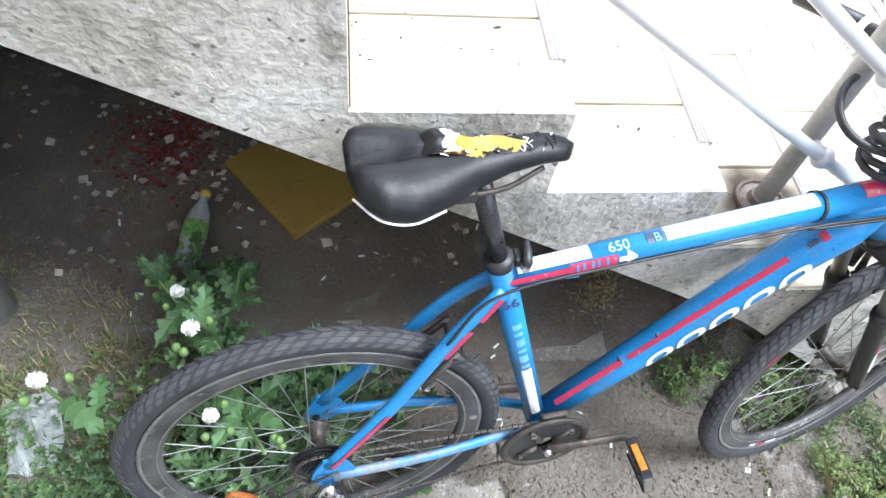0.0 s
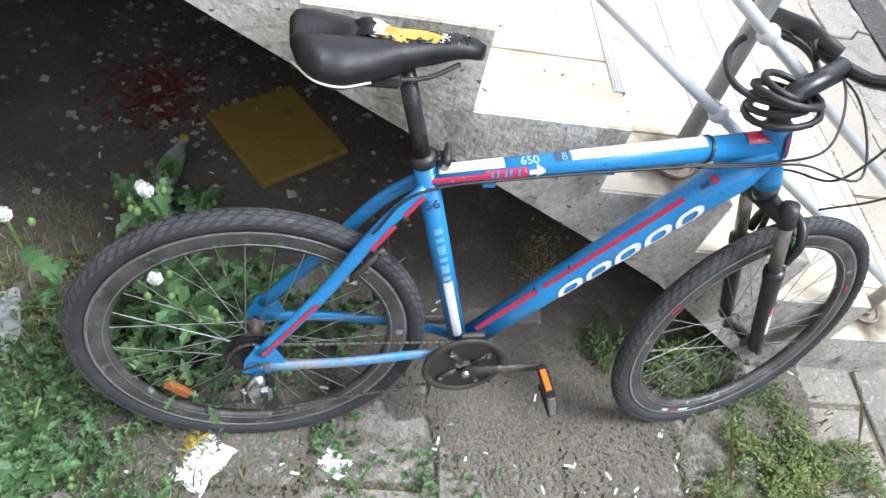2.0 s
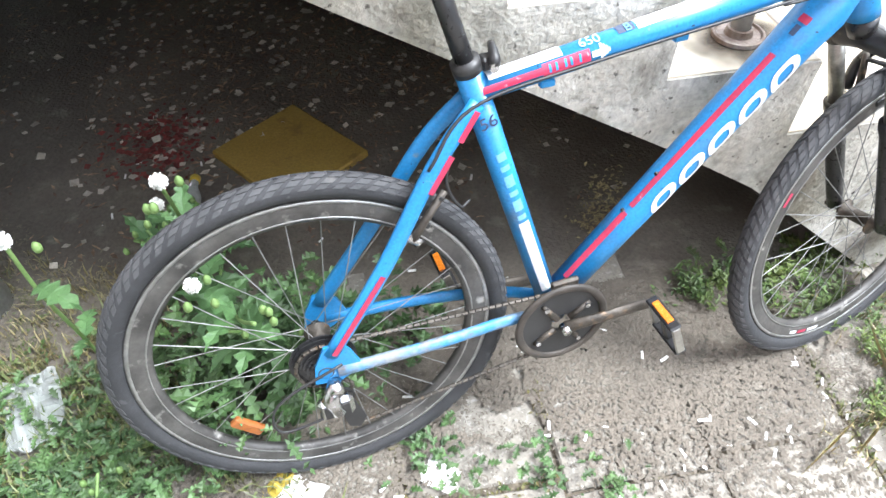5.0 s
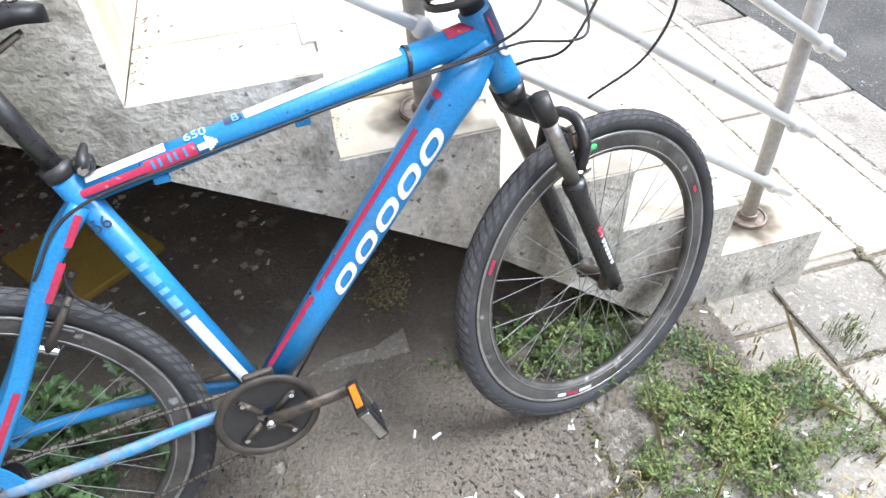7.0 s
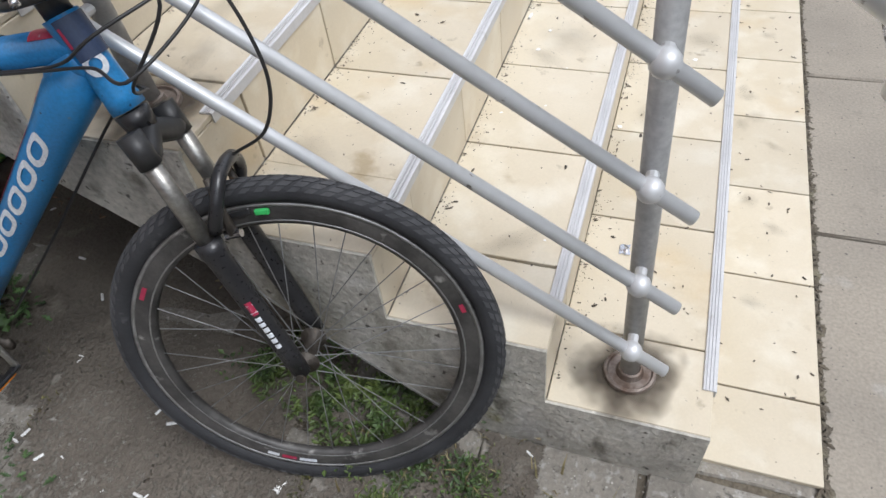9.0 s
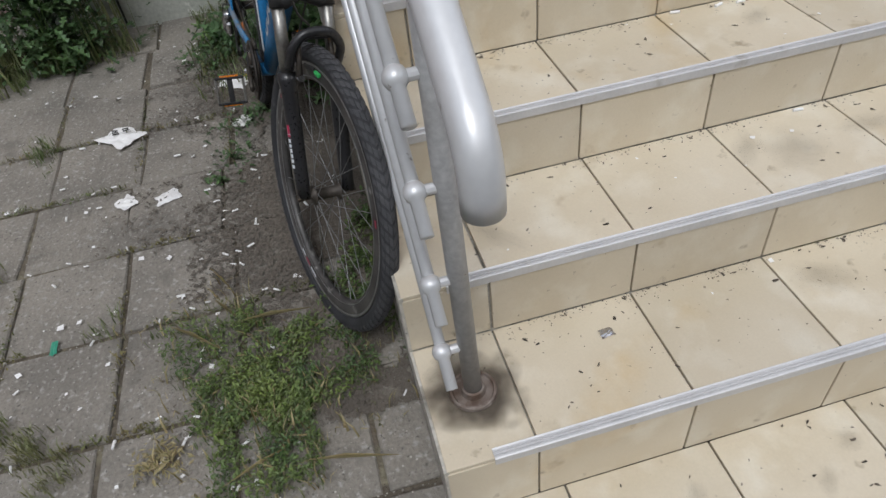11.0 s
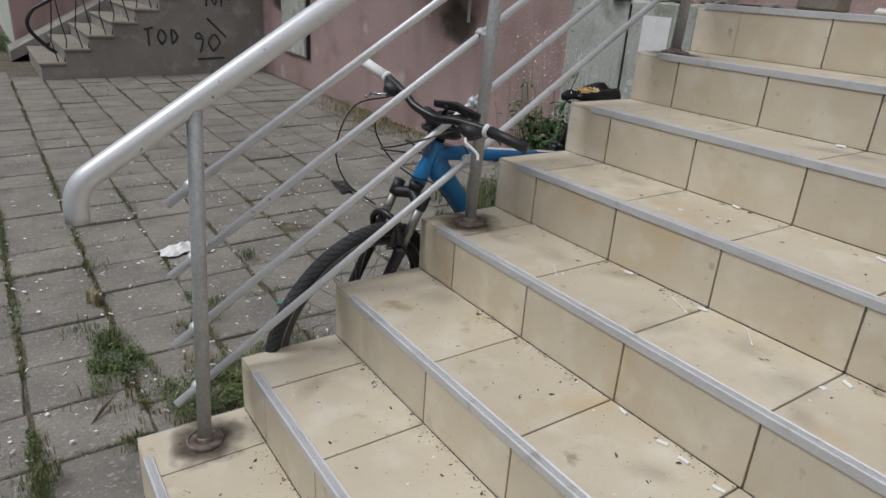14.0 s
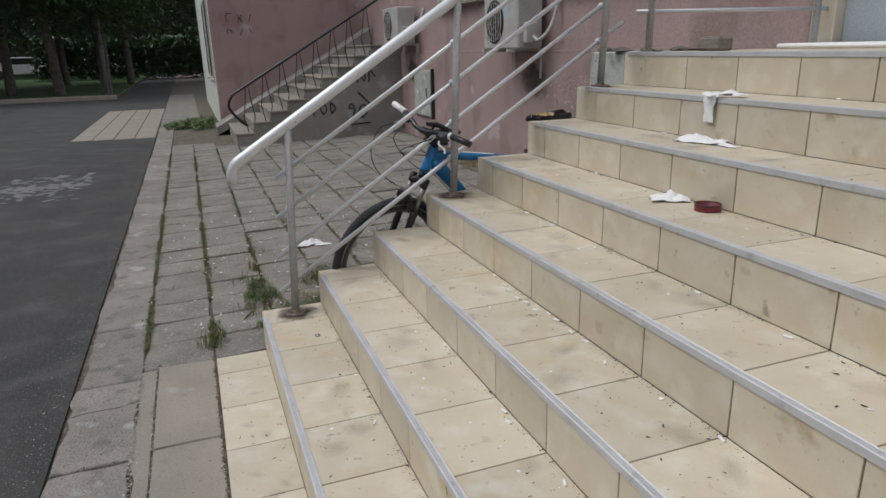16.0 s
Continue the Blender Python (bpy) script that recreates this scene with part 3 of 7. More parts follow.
def tube(name, p0, p1, r0, r1=None, mat=None, parent=None, label="", seg=20, m=None):
    return part(name, rod(p0, p1, r0, r1, seg), mat or M["blue"], parent or bicycle, label, m, smooth=True)


def decal(p0, p1, r0, r1, t0, t1, a0, a1, mat, name="decal", label="", parent=None, lift=0.0012):
    """A thin curved patch on a tube from p0 to p1: t0..t1 along it, a0..a1 degrees round it (0 up, 90 to the drive side)."""
    p0, p1 = Vector(p0), Vector(p1)
    d = (p1 - p0).normalized()
    side = Vector((0, -1, 0))
    up = side.cross(d) * -1
    if up.z < 0:
        up = -up
    bm = bmesh.new()
    rows = []
    n, s = 10, 6
    for i in range(n + 1):
        t = t0 + (t1 - t0) * i / n
        c = p0 + (p1 - p0) * t
        r = r0 + (r1 - r0) * t + lift
        rows.append([bm.verts.new(c + r * (math.cos(radians(a)) * up + math.sin(radians(a)) * side)) for a in [a0 + (a1 - a0) * k / s for k in range(s + 1)]])
    for i in range(n):
        for k in range(s):
            bm.faces.new((rows[i][k], rows[i + 1][k], rows[i + 1][k + 1], rows[i][k + 1]))
    return part(name, bm, mat, parent or bicycle, label, smooth=True)


TT0, TT1 = SC + Vector((0.012, 0, -0.018)), Vector((0.915, 0, 0.902)) + FRONT
DT0, DT1 = BB + Vector((0.010, 0, 0.013)), Vector((0.908, 0, 0.872)) + FRONT
top_tube = tube("top_tube", TT0, TT1, 0.0195, 0.0245)
down_tube = part("down_tube", sweep([DT0.lerp(DT1, t) for t in (0, 0.3, 0.6, 0.8, 0.92, 1.0)], [0.027, 0.030, 0.033, 0.036, 0.040, 0.029], 24), M["blue"], bicycle, smooth=True)
seat_tube = tube("seat_tube", BB, SC + (SC - BB).normalized() * 0.02, 0.02, 0.021)
head_tube = part("head_tube", sweep([HB, HB.lerp(HT, 0.15), HB.lerp(HT, 0.5), HB.lerp(HT, 0.85), HT], [0.027, 0.0255, 0.024, 0.025, 0.0265], 20), M["blue"], bicycle, smooth=True)
tube("bottom_bracket_shell", BB + Vector((0, -0.036, 0)), BB + Vector((0, 0.036, 0)), 0.0215)
part("gusset", sweep(smooth_path([Vector(p) + FRONT for p in ((0.835, 0, 0.842), (0.855, 0, 0.85), (0.885, 0, 0.864), (0.918, 0, 0.882))], 4), [0.006, 0.011, 0.015, 0.019, 0.022, 0.0245, 0.026, 0.027, 0.028, 0.0285, 0.029, 0.029, 0.029], 16), M["blue"], bicycle, smooth=True)
for s in (-1, 1):
    y = s
    part("seatstay", sweep(smooth_path([SC + Vector((0.004, s * 0.018, -0.03)), (0.235, s * 0.035, 0.688), (0.128, s * 0.055, 0.53), (0.015, s * 0.066, 0.385)], 5), 0.0112, 12, squash=(1.3, 0.85)), M["blue"], bicycle, smooth=True)
    part("chainstay", sweep(smooth_path([BB + Vector((-0.015, s * 0.03, -0.002)), (0.35, s * 0.04, 0.318), (0.2, s * 0.06, 0.333), (0.02, s * 0.068, 0.343)], 5), 0.0105, 10, squash=(1.2, 0.85)), M["blue"] if s > 0 else M["scuffed"], bicycle, smooth=True)
    part("dropout", prism([(-0.022, 0.325), (-0.016, 0.365), (0.006, 0.405), (0.034, 0.412), (0.05, 0.385), (0.062, 0.352), (0.05, 0.333), (0.02, 0.318)], s * 0.063, s * 0.069), M["blue"], bicycle)

# paint lines and marks on the frame
decal(TT0, TT1, 0.0195, 0.0245, 0.02, 0.2, -25, 42, M["white"], "white_stripe", parent=top_tube)
decal(TT0, TT1, 0.0195, 0.0245, 0.388, 0.78, -25, 40, M["white"], "white_stripe", parent=top_tube)
decal(TT0, TT1, 0.0195, 0.0245, 0.90, 0.985, -20, 50, M["red"], "red_mark", parent=top_tube)
decal(TT0, TT1, 0.0195, 0.0245, 0.0, 0.24, 62, 92, M["red"], "red_stripe", parent=top_tube)
decal(TT0, TT1, 0.0195, 0.0245, 0.145, 0.262, 50, 100, M["red"], "red_mark", parent=top_tube, lift=0.0016)
for t in (0.16, 0.176, 0.198, 0.212, 0.234):
    decal(TT0, TT1, 0.0195, 0.0245, t, t + 0.006, 58, 90, M["blue"], "blue_slit", parent=top_tube, lift=0.0021)
for t0, t1, a0, a1 in ((0.266, 0.287, 66, 90), (0.287, 0.293, 44, 106), (0.293, 0.299, 52, 98), (0.299, 0.305, 60, 92), (0.305, 0.311, 69, 85)):
    decal(TT0, TT1, 0.0195, 0.0245, t0, t1, a0, a1, M["white"], "white_arrow", parent=top_tube)
decal(TT0, TT1, 0.0195, 0.0245, 0.34, 0.382, -14, 36, M["navy"], "navy_patch", parent=top_tube)
decal(DT0, DT1, 0.027, 0.037, 0.07, 0.3, 16, 38, M["red"], "red_stripe", parent=down_tube)
decal(DT0, DT1, 0.027, 0.037, 0.32, 0.78, 18, 36, M["red"], "red_stripe", parent=down_tube)
decal(BB, SC, 0.02, 0.021, 0.11, 0.46, 60, 112, M["white"], "white_patch", parent=seat_tube)
for t, wide in ((0.475, 0.02), (0.515, 0.045), (0.58, 0.02), (0.62, 0.045), (0.685, 0.02), (0.725, 0.03)):
    decal(BB, SC, 0.02, 0.021, t, t + wide, 64, 106, M["pale_blue"], "pale_mark", parent=seat_tube)
decal(HB, HT, 0.0265, 0.0265, 0.56, 0.97, -35, 82, M["navy"], "navy_band", parent=head_tube)
decal(HB, HT, 0.0265, 0.0265, 0.7, 0.9, 70, 78, M["red"], "red_line", parent=head_tube, lift=0.002)
badge = bmesh.new()
h_up = Vector((0, -1, 0)).cross((HT - HB).normalized()) * -1
prev = None
for k in range(29):
    q = 2 * math.pi * k / 28
    pair = []
    for f in (1.0, 0.52):
        a = radians(48) + 0.62 * f * math.cos(q)
        pair.append(badge.verts.new(HB.lerp(HT, 0.5 + 0.12 * f * math.sin(q)) + 0.0272 * (math.cos(a) * h_up + math.sin(a) * Vector((0, -1, 0)))))
    if prev:
        badge.faces.new((prev[0], pair[0], pair[1], prev[1]))
    prev = pair
part("white_badge", badge, M["white"], head_tube, smooth=True)


for t0, t1, mt in ((0.03, 0.2, "red"), (0.28, 0.5, "red"), (0.52, 0.95, "red")):
    decal(SC + Vector((0.004, -0.018, -0.03)), (0.128, -0.055, 0.53), 0.0112, 0.0112, t0, t1, 70, 120, M[mt], "red_stripe", lift=0.0012) if t1 < 0.6 else decal((0.128, -0.055, 0.53), (0.015, -0.066, 0.385), 0.0112, 0.0112, 0.02, 0.95, 70, 120, M[mt], "red_stripe", lift=0.0012)


def bike_text(body, size, at, d, up, mat, name, parent):
    """Flat lettering laid on a tube's drive side."""
    c = bpy.data.curves.new(name, "FONT")
    c.body, c.size, c.extrude, c.align_x, c.align_y = body, size, 0.0004, "CENTER", "CENTER"
    ob = new(name, c)
    me = bpy.data.meshes.new_from_object(ob)
    bpy.data.objects.remove(ob)
    bpy.data.curves.remove(c)
    me.materials.append(mat)
    d, up = Vector(d).normalized(), Vector(up)
    up = (up - d * up.dot(d)).normalized()
    n = d.cross(up)
    m = Matrix((d, up, n)).transposed().to_4x4()
    m.translation = Vector(at)
    return part(name, me, None, parent, m=m)


ttd = (TT1 - TT0).normalized()
tt_up = Vector((0, -0.34, 0.94))
bike_text("650", 0.023, TT0 + (TT1 - TT0) * 0.266 + tt_up * 0.0216, ttd, Vector((0, 0.94, 0.34)), M["white_blue"], "printed_number", top_tube)
bike_text("B", 0.021, TT0 + (TT1 - TT0) * 0.362 + tt_up * 0.0232, ttd, Vector((0, 0.94, 0.34)), M["pale_blue"], "printed_letter", top_tube)
std = (BB - SC).normalized()
bike_text("56", 0.03, SC.lerp(BB, 0.13) + Vector((0, -0.0218, 0)), Vector((1, 0, 0.28)), Vector((0, 0, 1)), M["navy"], "printed_number", seat_tube)

# plain white bars and rings of the maker's mark along the down tube
def tube_mark(t0, t1, a0, a1, slant=0.0, parent=down_tube, mat="white"):
    d, out = (DT1 - DT0).normalized(), Vector((0, -1, 0))
    upv = out.cross(d) * -1
    upv = upv if upv.z > 0 else -upv
    bm = bmesh.new()
    rows = []
    for i in range(5):
        row = []
        for k in range(7):
            a = a0 + (a1 - a0) * k / 6
            t = t0 + (t1 - t0) * i / 4 + slant * (90 - a) / 60
            r = float(np.interp(t, (0, 0.3, 0.6, 0.8, 0.92, 1), (0.027, 0.03, 0.033, 0.036, 0.04, 0.038))) + 0.0014
            row.append(bm.verts.new(DT0.lerp(DT1, t) + r * (math.cos(radians(a)) * upv + math.sin(radians(a)) * out)))
        rows.append(row)
    for i in range(4):
        for k in range(6):
            bm.faces.new((rows[i][k], rows[i + 1][k], rows[i + 1][k + 1], rows[i][k + 1]))
    part("white_mark", bm, M[mat], parent, smooth=True)


def ring_mark(t, gap0, gap1, bar):
    """A rounded band laid on the tube, open between two angles, with or without a bar across."""
    d, out = (DT1 - DT0).normalized(), Vector((0, -1, 0))
    upv = out.cross(d) * -1
    upv = upv if upv.z > 0 else -upv
    bm = bmesh.new()
    prev = None
    for k in range(33):
        q = gap0 + (gap1 - gap0) * k / 32
        c, sn = math.cos(q), math.sin(q)
        c, sn = math.copysign(abs(c) ** 0.7, c), math.copysign(abs(sn) ** 0.7, sn)
        pair = []
        for f in (1.0, 0.56):
            a = radians(91 + 26 * f * sn)
            tt = t + 0.042 * f * c + 0.012 * (-sn) * f
            r = float(np.interp(tt, (0, 0.3, 0.6, 0.8, 0.92, 1), (0.027, 0.03, 0.033, 0.036, 0.04, 0.038))) + 0.0014
            pair.append(bm.verts.new(DT0.lerp(DT1, tt) + r * (math.cos(a) * upv + math.sin(a) * out)))
        if prev:
            bm.faces.new((prev[0], pair[0], pair[1], prev[1]))
        prev = pair
    part("white_mark", bm, M["white"], down_tube, smooth=True)
    if bar:
        tube_mark(t - 0.02, t + 0.024, 88, 98, 0.008)


for t in (0.385, 0.48, 0.575, 0.67, 0.765):
    ring_mark(t, 0.0, 6.2832, False)
tube_mark(0.83, 0.855, 20, 34, 0.0, mat="navy")
tube_mark(0.862, 0.88, 14, 40, 0.0, mat="red")


# wheels
def wheel(name, at, rear):
    rim_bm = lathe([(0.303, -0.0115), (0.310, -0.0115), (0.307, -0.008), (0.303, 0.0), (0.307, 0.008), (0.310, 0.0115), (0.303, 0.0115), (0.275, 0.0105), (0.268, 0.005), (0.268, -0.005), (0.275, -0.0105)], 72, closed=True)
    w = part(name, rim_bm, M["rim"], bicycle, "spoked wheel with a dusty rim", m=at, smooth=True)
    for s in (-1, 1):
        part("brake_track", lathe([(0.302, s * 0.0118), (0.3085, s * 0.0127), (0.3085, s * 0.0122), (0.302, s * 0.0113)], 72, closed=True), M["brake_track"], w, smooth=True)
        part("rim_edge", lathe([(0.2755, s * 0.0111), (0.2785, s * 0.0113), (0.2785, s * 0.0109), (0.2755, s * 0.0107)], 72, closed=True), M["brake_track"], w, smooth=True)
    prof = []
    for k in range(19):
        a = radians(-148 + 296 * k / 18)
        prof.append((0.3265 + 0.0195 * math.cos(a), 0.0192 * math.sin(a)))
    part("tyre", lathe(prof, 90), M["rubber"], w, "dusty black tyre", smooth=True)
    tread = bmesh.new()
    for k in range(84):
        a0 = 2 * math.pi * k / 84
        for s in (-1, 1):
            for g0, g1, off, wid in ((2, 24, 0.0, 0.05), (28, 50, 0.034, 0.05), (54, 74, 0.07, 0.04)):
                quad = []
                for da, ang in ((off, g0), (off + wid, g0), (off + wid + 0.026, g1), (off + 0.026, g1)):
                    rr = 0.3265 + 0.0212 * math.cos(radians(ang))
                    quad.append(Vector((rr * math.cos(a0 + da), s * 0.0203 * math.sin(radians(ang)), rr * math.sin(a0 + da))))
                low = []
                for (da, ang) in ((off, g0), (off + wid, g0), (off + wid + 0.026, g1), (off + 0.026, g1)):
                    rr = 0.3265 + 0.0185 * math.cos(radians(ang))
                    low.append(tread.verts.new((rr * math.cos(a0 + da), s * 0.0182 * math.sin(radians(ang)), rr * math.sin(a0 + da))))
                hi = [tread.verts.new(q) for q in quad]
                tread.faces.new(hi)
                for j in range(4):
                    tread.faces.new((low[j], low[(j + 1) % 4], hi[(j + 1) % 4], hi[j]))
    tb = part("tread", tread, M["tread"], w)
    tagged(tb, "worn chevron tread blocks", kind="stuff")
    hub = lathe([(0.001, -0.055), (0.008, -0.055), (0.008, -0.038), (0.024, -0.034), (0.024, -0.03), (0.014, -0.026), (0.014, 0.026), (0.024, 0.03), (0.024, 0.034), (0.008, 0.038), (0.008, 0.055), (0.001, 0.055)], 20)
    part("hub", hub, M["grimy"], w, smooth=True)
    for k in range(32):
        s = 1 if k % 2 else -1
        lean = (1 if k % 4 < 2 else -1) * radians(46)
        a = 2 * math.pi * k / 32
        h = Vector((0.021 * math.cos(a + lean), s * 0.031, 0.021 * math.sin(a + lean)))
        e = Vector((0.268 * math.cos(a), s * 0.003, 0.268 * math.sin(a)))
        part("spoke", rod(h, e, 0.00095, seg=5, caps=False), M["spoke"], w)
    for a0, a1, mt in () if rear else ((-0.1, -0.02, "white"), (0.0, 0.1, "red"), (0.12, 0.24, "white"), (2.24, 2.3, "red"), (4.52, 4.62, "red")):
        bm = bmesh.new()
        rows = []
        for i in range(7):
            a = a0 + (a1 - a0) * i / 6 + (4.35 if not rear else 3.7)
            rows.append([bm.verts.new((r * math.cos(a), -0.0122 + (0.298 - r) * 0.04, r * math.sin(a))) for r in (0.297, 0.289)])
        for i in range(6):
            bm.faces.new((rows[i][0], rows[i + 1][0], rows[i + 1][1], rows[i][1]))
        part("rim_mark", bm, M[mt], w)
    if rear:
        part("spoke_reflector", box(-0.032, 0.032, -0.008, 0.006, -0.012, 0.012, 0.004), M["dull_orange"], w, "dull orange spoke reflector", m=Matrix.Rotation(radians(229), 4, "Y") @ Matrix.Translation((0, -0.012, 0.215)))
    return w


rear_wheel = wheel("rear_wheel", Matrix.Translation(RA) @ Matrix.Scale(GROWN, 4), True)
front_at = turn @ Matrix.Translation(FA) @ Matrix.Scale(GROWN, 4)
front_wheel = wheel("front_wheel", front_at, False)
cassette = part("cassette", lathe([(0.012, -0.034), (0.016, -0.036), (0.016, -0.068), (0.012, -0.07)], 20), M["grimy"], bicycle, "grimy rear cassette", m=Matrix.Translation(RA))
for i in range(8):
    r = 0.06 - i * 0.0055
    part("cog", lathe([(0.015, -0.036 - i * 0.0042), (r, -0.036 - i * 0.0042), (r, -0.038 - i * 0.0042), (0.015, -0.038 - i * 0.0042)], 30, closed=True), M["black_metal"], cassette)

# fork, turned with the wheel
fork_dir = (HB - HT).normalized()
fside = 0.058
crown = part("fork", sweep([turn @ (HB + fork_dir * 0.004), turn @ (HB + fork_dir * 0.035)], [0.027, 0.022], 16), M["black_metal"], bicycle, "black suspension fork", smooth=True)
cw = bmesh.new()
base = HB + fork_dir * 0.045
fwd = Vector((0, 1, 0)).cross(fork_dir).normalized()
fwd = fwd if fwd.x > 0 else -fwd
sweep([turn @ (base + Vector((0, y, 0)) + fwd * (0.012 if abs(y) > 0.03 else 0.0) + fork_dir * (0.016 if abs(y) > 0.03 else -0.005)) for y in (-0.064, -0.045, 0, 0.045, 0.064)], [0.017, 0.019, 0.022, 0.019, 0.017], 12, bm=cw)
part("crown", cw, M["black"], crown, smooth=True)
for s in (-1, 1):
    t0 = base + Vector((0, s * fside, 0)) + fwd * 0.012
    drop = FA + Vector((0, s * fside, 0))
    low0 = t0 + (drop - t0) * 0.36
    part("leg_cap", rod(turn @ (t0 - fork_dir * 0.022), turn @ (t0 + fork_dir * 0.03), 0.0188, 0.018, 16), M["black"], crown, smooth=True)
    part("stanchion", rod(turn @ t0, turn @ low0, 0.0145, seg=16), M["stanchion"], crown, "bare steel stanchion", smooth=True)
    part("leg", sweep([turn @ low0, turn @ (low0 + (drop - low0) * 0.06), turn @ (low0 + (drop - low0) * 0.12), turn @ (low0 + (drop - low0) * 0.85), turn @ drop], [0.0215, 0.0225, 0.0195, 0.0175, 0.0155], 16), M["black_metal"], crown, smooth=True)
    part("axle_nut", rod(turn @ (drop + Vector((0, s * 0.004, 0))), turn @ (drop + Vector((0, s * 0.018, 0))), 0.009, seg=10), M["grimy"], crown)
    if s < 0:
        a, b = low0.lerp(drop, 0.4), low0.lerp(drop, 0.82)
        o = turn.to_3x3() @ Vector((0.25, -0.97, 0)).normalized()
        for t0d, t1d, mt, nm, wide in ((-0.02, 0.2, "red", "red_sticker", 0.0115), (0.02, 0.05, "white", "white_lettering", 0.0125), (0.14, 0.16, "white", "white_lettering", 0.0125), (0.24, 0.31, "white", "white_lettering", 0.008), (0.34, 0.4, "white", "white_lettering", 0.008), (0.43, 0.5, "white", "white_lettering", 0.0075), (0.53, 0.6, "white", "white_lettering", 0.0075), (0.63, 0.7, "white", "white_lettering", 0.007), (0.74, 0.8, "white", "white_lettering", 0.0065)):
            q = sweep([turn @ a.lerp(b, t0d) + o * (0.0195 - wide), turn @ a.lerp(b, t1d) + o * (0.0192 - wide)], wide, 10)
            part(nm, q, M[mt], crown)
arch = [turn @ (low0 + Vector((0, -2 * fside, 0)) * 0 + Vector((0, y - fside, 0)) + fwd * f + Vector((0, 0, z))) for y, f, z in ((-fside, 0.02, 0.01), (-fside, 0.035, 0.05), (-0.035, 0.04, 0.082), (0, 0.042, 0.09), (0.035, 0.04, 0.082), (fside, 0.035, 0.05), (fside, 0.02, 0.01))]
part("arch", sweep(smooth_path(arch, 4), 0.011, 10), M["black_metal"], crown, smooth=True)

# drive
crank = part("crank", sweep([BB + Vector((0, -0.075, 0)), BB + Vector((0.06, -0.08, 0.006)), BB + Vector((0.165, -0.088, 0.018))], [0.015, 0.0125, 0.0125], 10, squash=(1, 0.6)), M["grimy"], bicycle, "worn dark crank arm", smooth=True)
for r0, r1, y in ((0.062, 0.085, -0.052), (0.03, 0.07, -0.046)):
    part("chainring", lathe([(r0, y), (r1, y), (r1, y - 0.003), (r0, y - 0.003)], 60, closed=True), M["grimy"], crank, "grimy chainring", m=Matrix.Translation(BB))
part("chain_guard", lathe([(0.08, -0.058), (0.093, -0.058), (0.0945, -0.062), (0.09, -0.0655), (0.08, -0.0645), (0.078, -0.061)], 60, closed=True), M["guard"], crank, "round dark plastic chain guard", m=Matrix.Translation(BB), smooth=True)
part("guard_face", lathe([(0.02, -0.06), (0.079, -0.0605), (0.079, -0.0585), (0.02, -0.058)], 40, closed=True), M["black"], crank, m=Matrix.Translation(BB))
for k in range(4):
    q = radians(35 + 90 * k)
    part("spider_arm", rod(BB + Vector((0.018 * math.cos(q), -0.0625, 0.018 * math.sin(q))), BB + Vector((0.068 * math.cos(q), -0.0625, 0.068 * math.sin(q))), 0.007, 0.005, 8), M["grimy"], crank, smooth=True)
    part("ring_bolt", rod(BB + Vector((0.06 * math.cos(q), -0.058, 0.06 * math.sin(q))), BB + Vector((0.06 * math.cos(q), -0.0695, 0.06 * math.sin(q))), 0.005, seg=10), M["chrome"], crank)
part("crank_bolt", rod(BB + Vector((0, -0.07, 0)), BB + Vector((0, -0.09, 0)), 0.010, 0.008, 12), M["chrome"], crank, smooth=True)
part("crank", sweep([BB + Vector((0, 0.07, 0)), BB + Vector((-0.165, 0.085, 0.004))], [0.015, 0.0125], 10, squash=(1, 0.6)), M["grimy"], bicycle, smooth=True)


def pedal(at, s):
    p = part("pedal", box(-0.045, 0.045, -0.009, 0.009, -0.008, 0.008, 0.003), M["black"], bicycle, "black platform pedal with an orange reflector", m=Matrix.Translation(at + Vector((0, s * 0.055, 0))) @ Matrix.Rotation(radians(72), 4, "Y") @ Matrix.Scale(0.88, 4))
    for x in (-0.042, 0.042):
        part("cage", box(x - 0.004, x + 0.004, -0.048, 0.048, -0.013, 0.013, 0.003), M["black_metal"], p)
    for y in (-0.045, 0.045):
        part("cage_end", box(-0.04, 0.04, y - 0.004, y + 0.004, -0.009, 0.009, 0.002), M["stanchion"], p)
    for x in (-0.0475, 0.0475):
        part("reflector", box(x - 0.003, x + 0.003, -0.03, 0.03, -0.0075, 0.0075, 0.001), M["orange"], p)
    return p


pedal(BB + Vector((0.165, -0.095, 0.018)), -1)
pedal(BB + Vector((-0.165, 0.09, 0.004)), 1)

# chain: one joined run of links
chain_pts = []
R1, R2 = 0.072, 0.05
for k in range(13):
    a = radians(90 - 180 * k / 12)
    chain_pts.append(BB + Vector((R1 * math.cos(a), -0.05, R1 * math.sin(a))))
jock = RA + Vector((0.03, -0.055, -0.155))
chain_pts += [BB + Vector((-0.1, -0.05, -0.085)), jock + Vector((0.02, 0, -0.022)), jock + Vector((-0.005, 0, -0.022)), jock + Vector((-0.02, 0, 0.0)), RA + Vector((0.03, -0.055, -0.085)), RA + Vector((0.04, -0.055, -0.06))]
for k in range(13):
    a = radians(-60 - 210 * k / 12)
    chain_pts.append(RA + Vector((R2 * math.cos(a), -0.053, R2 * math.sin(a))))
chain_bm = bmesh.new()
n = len(chain_pts)
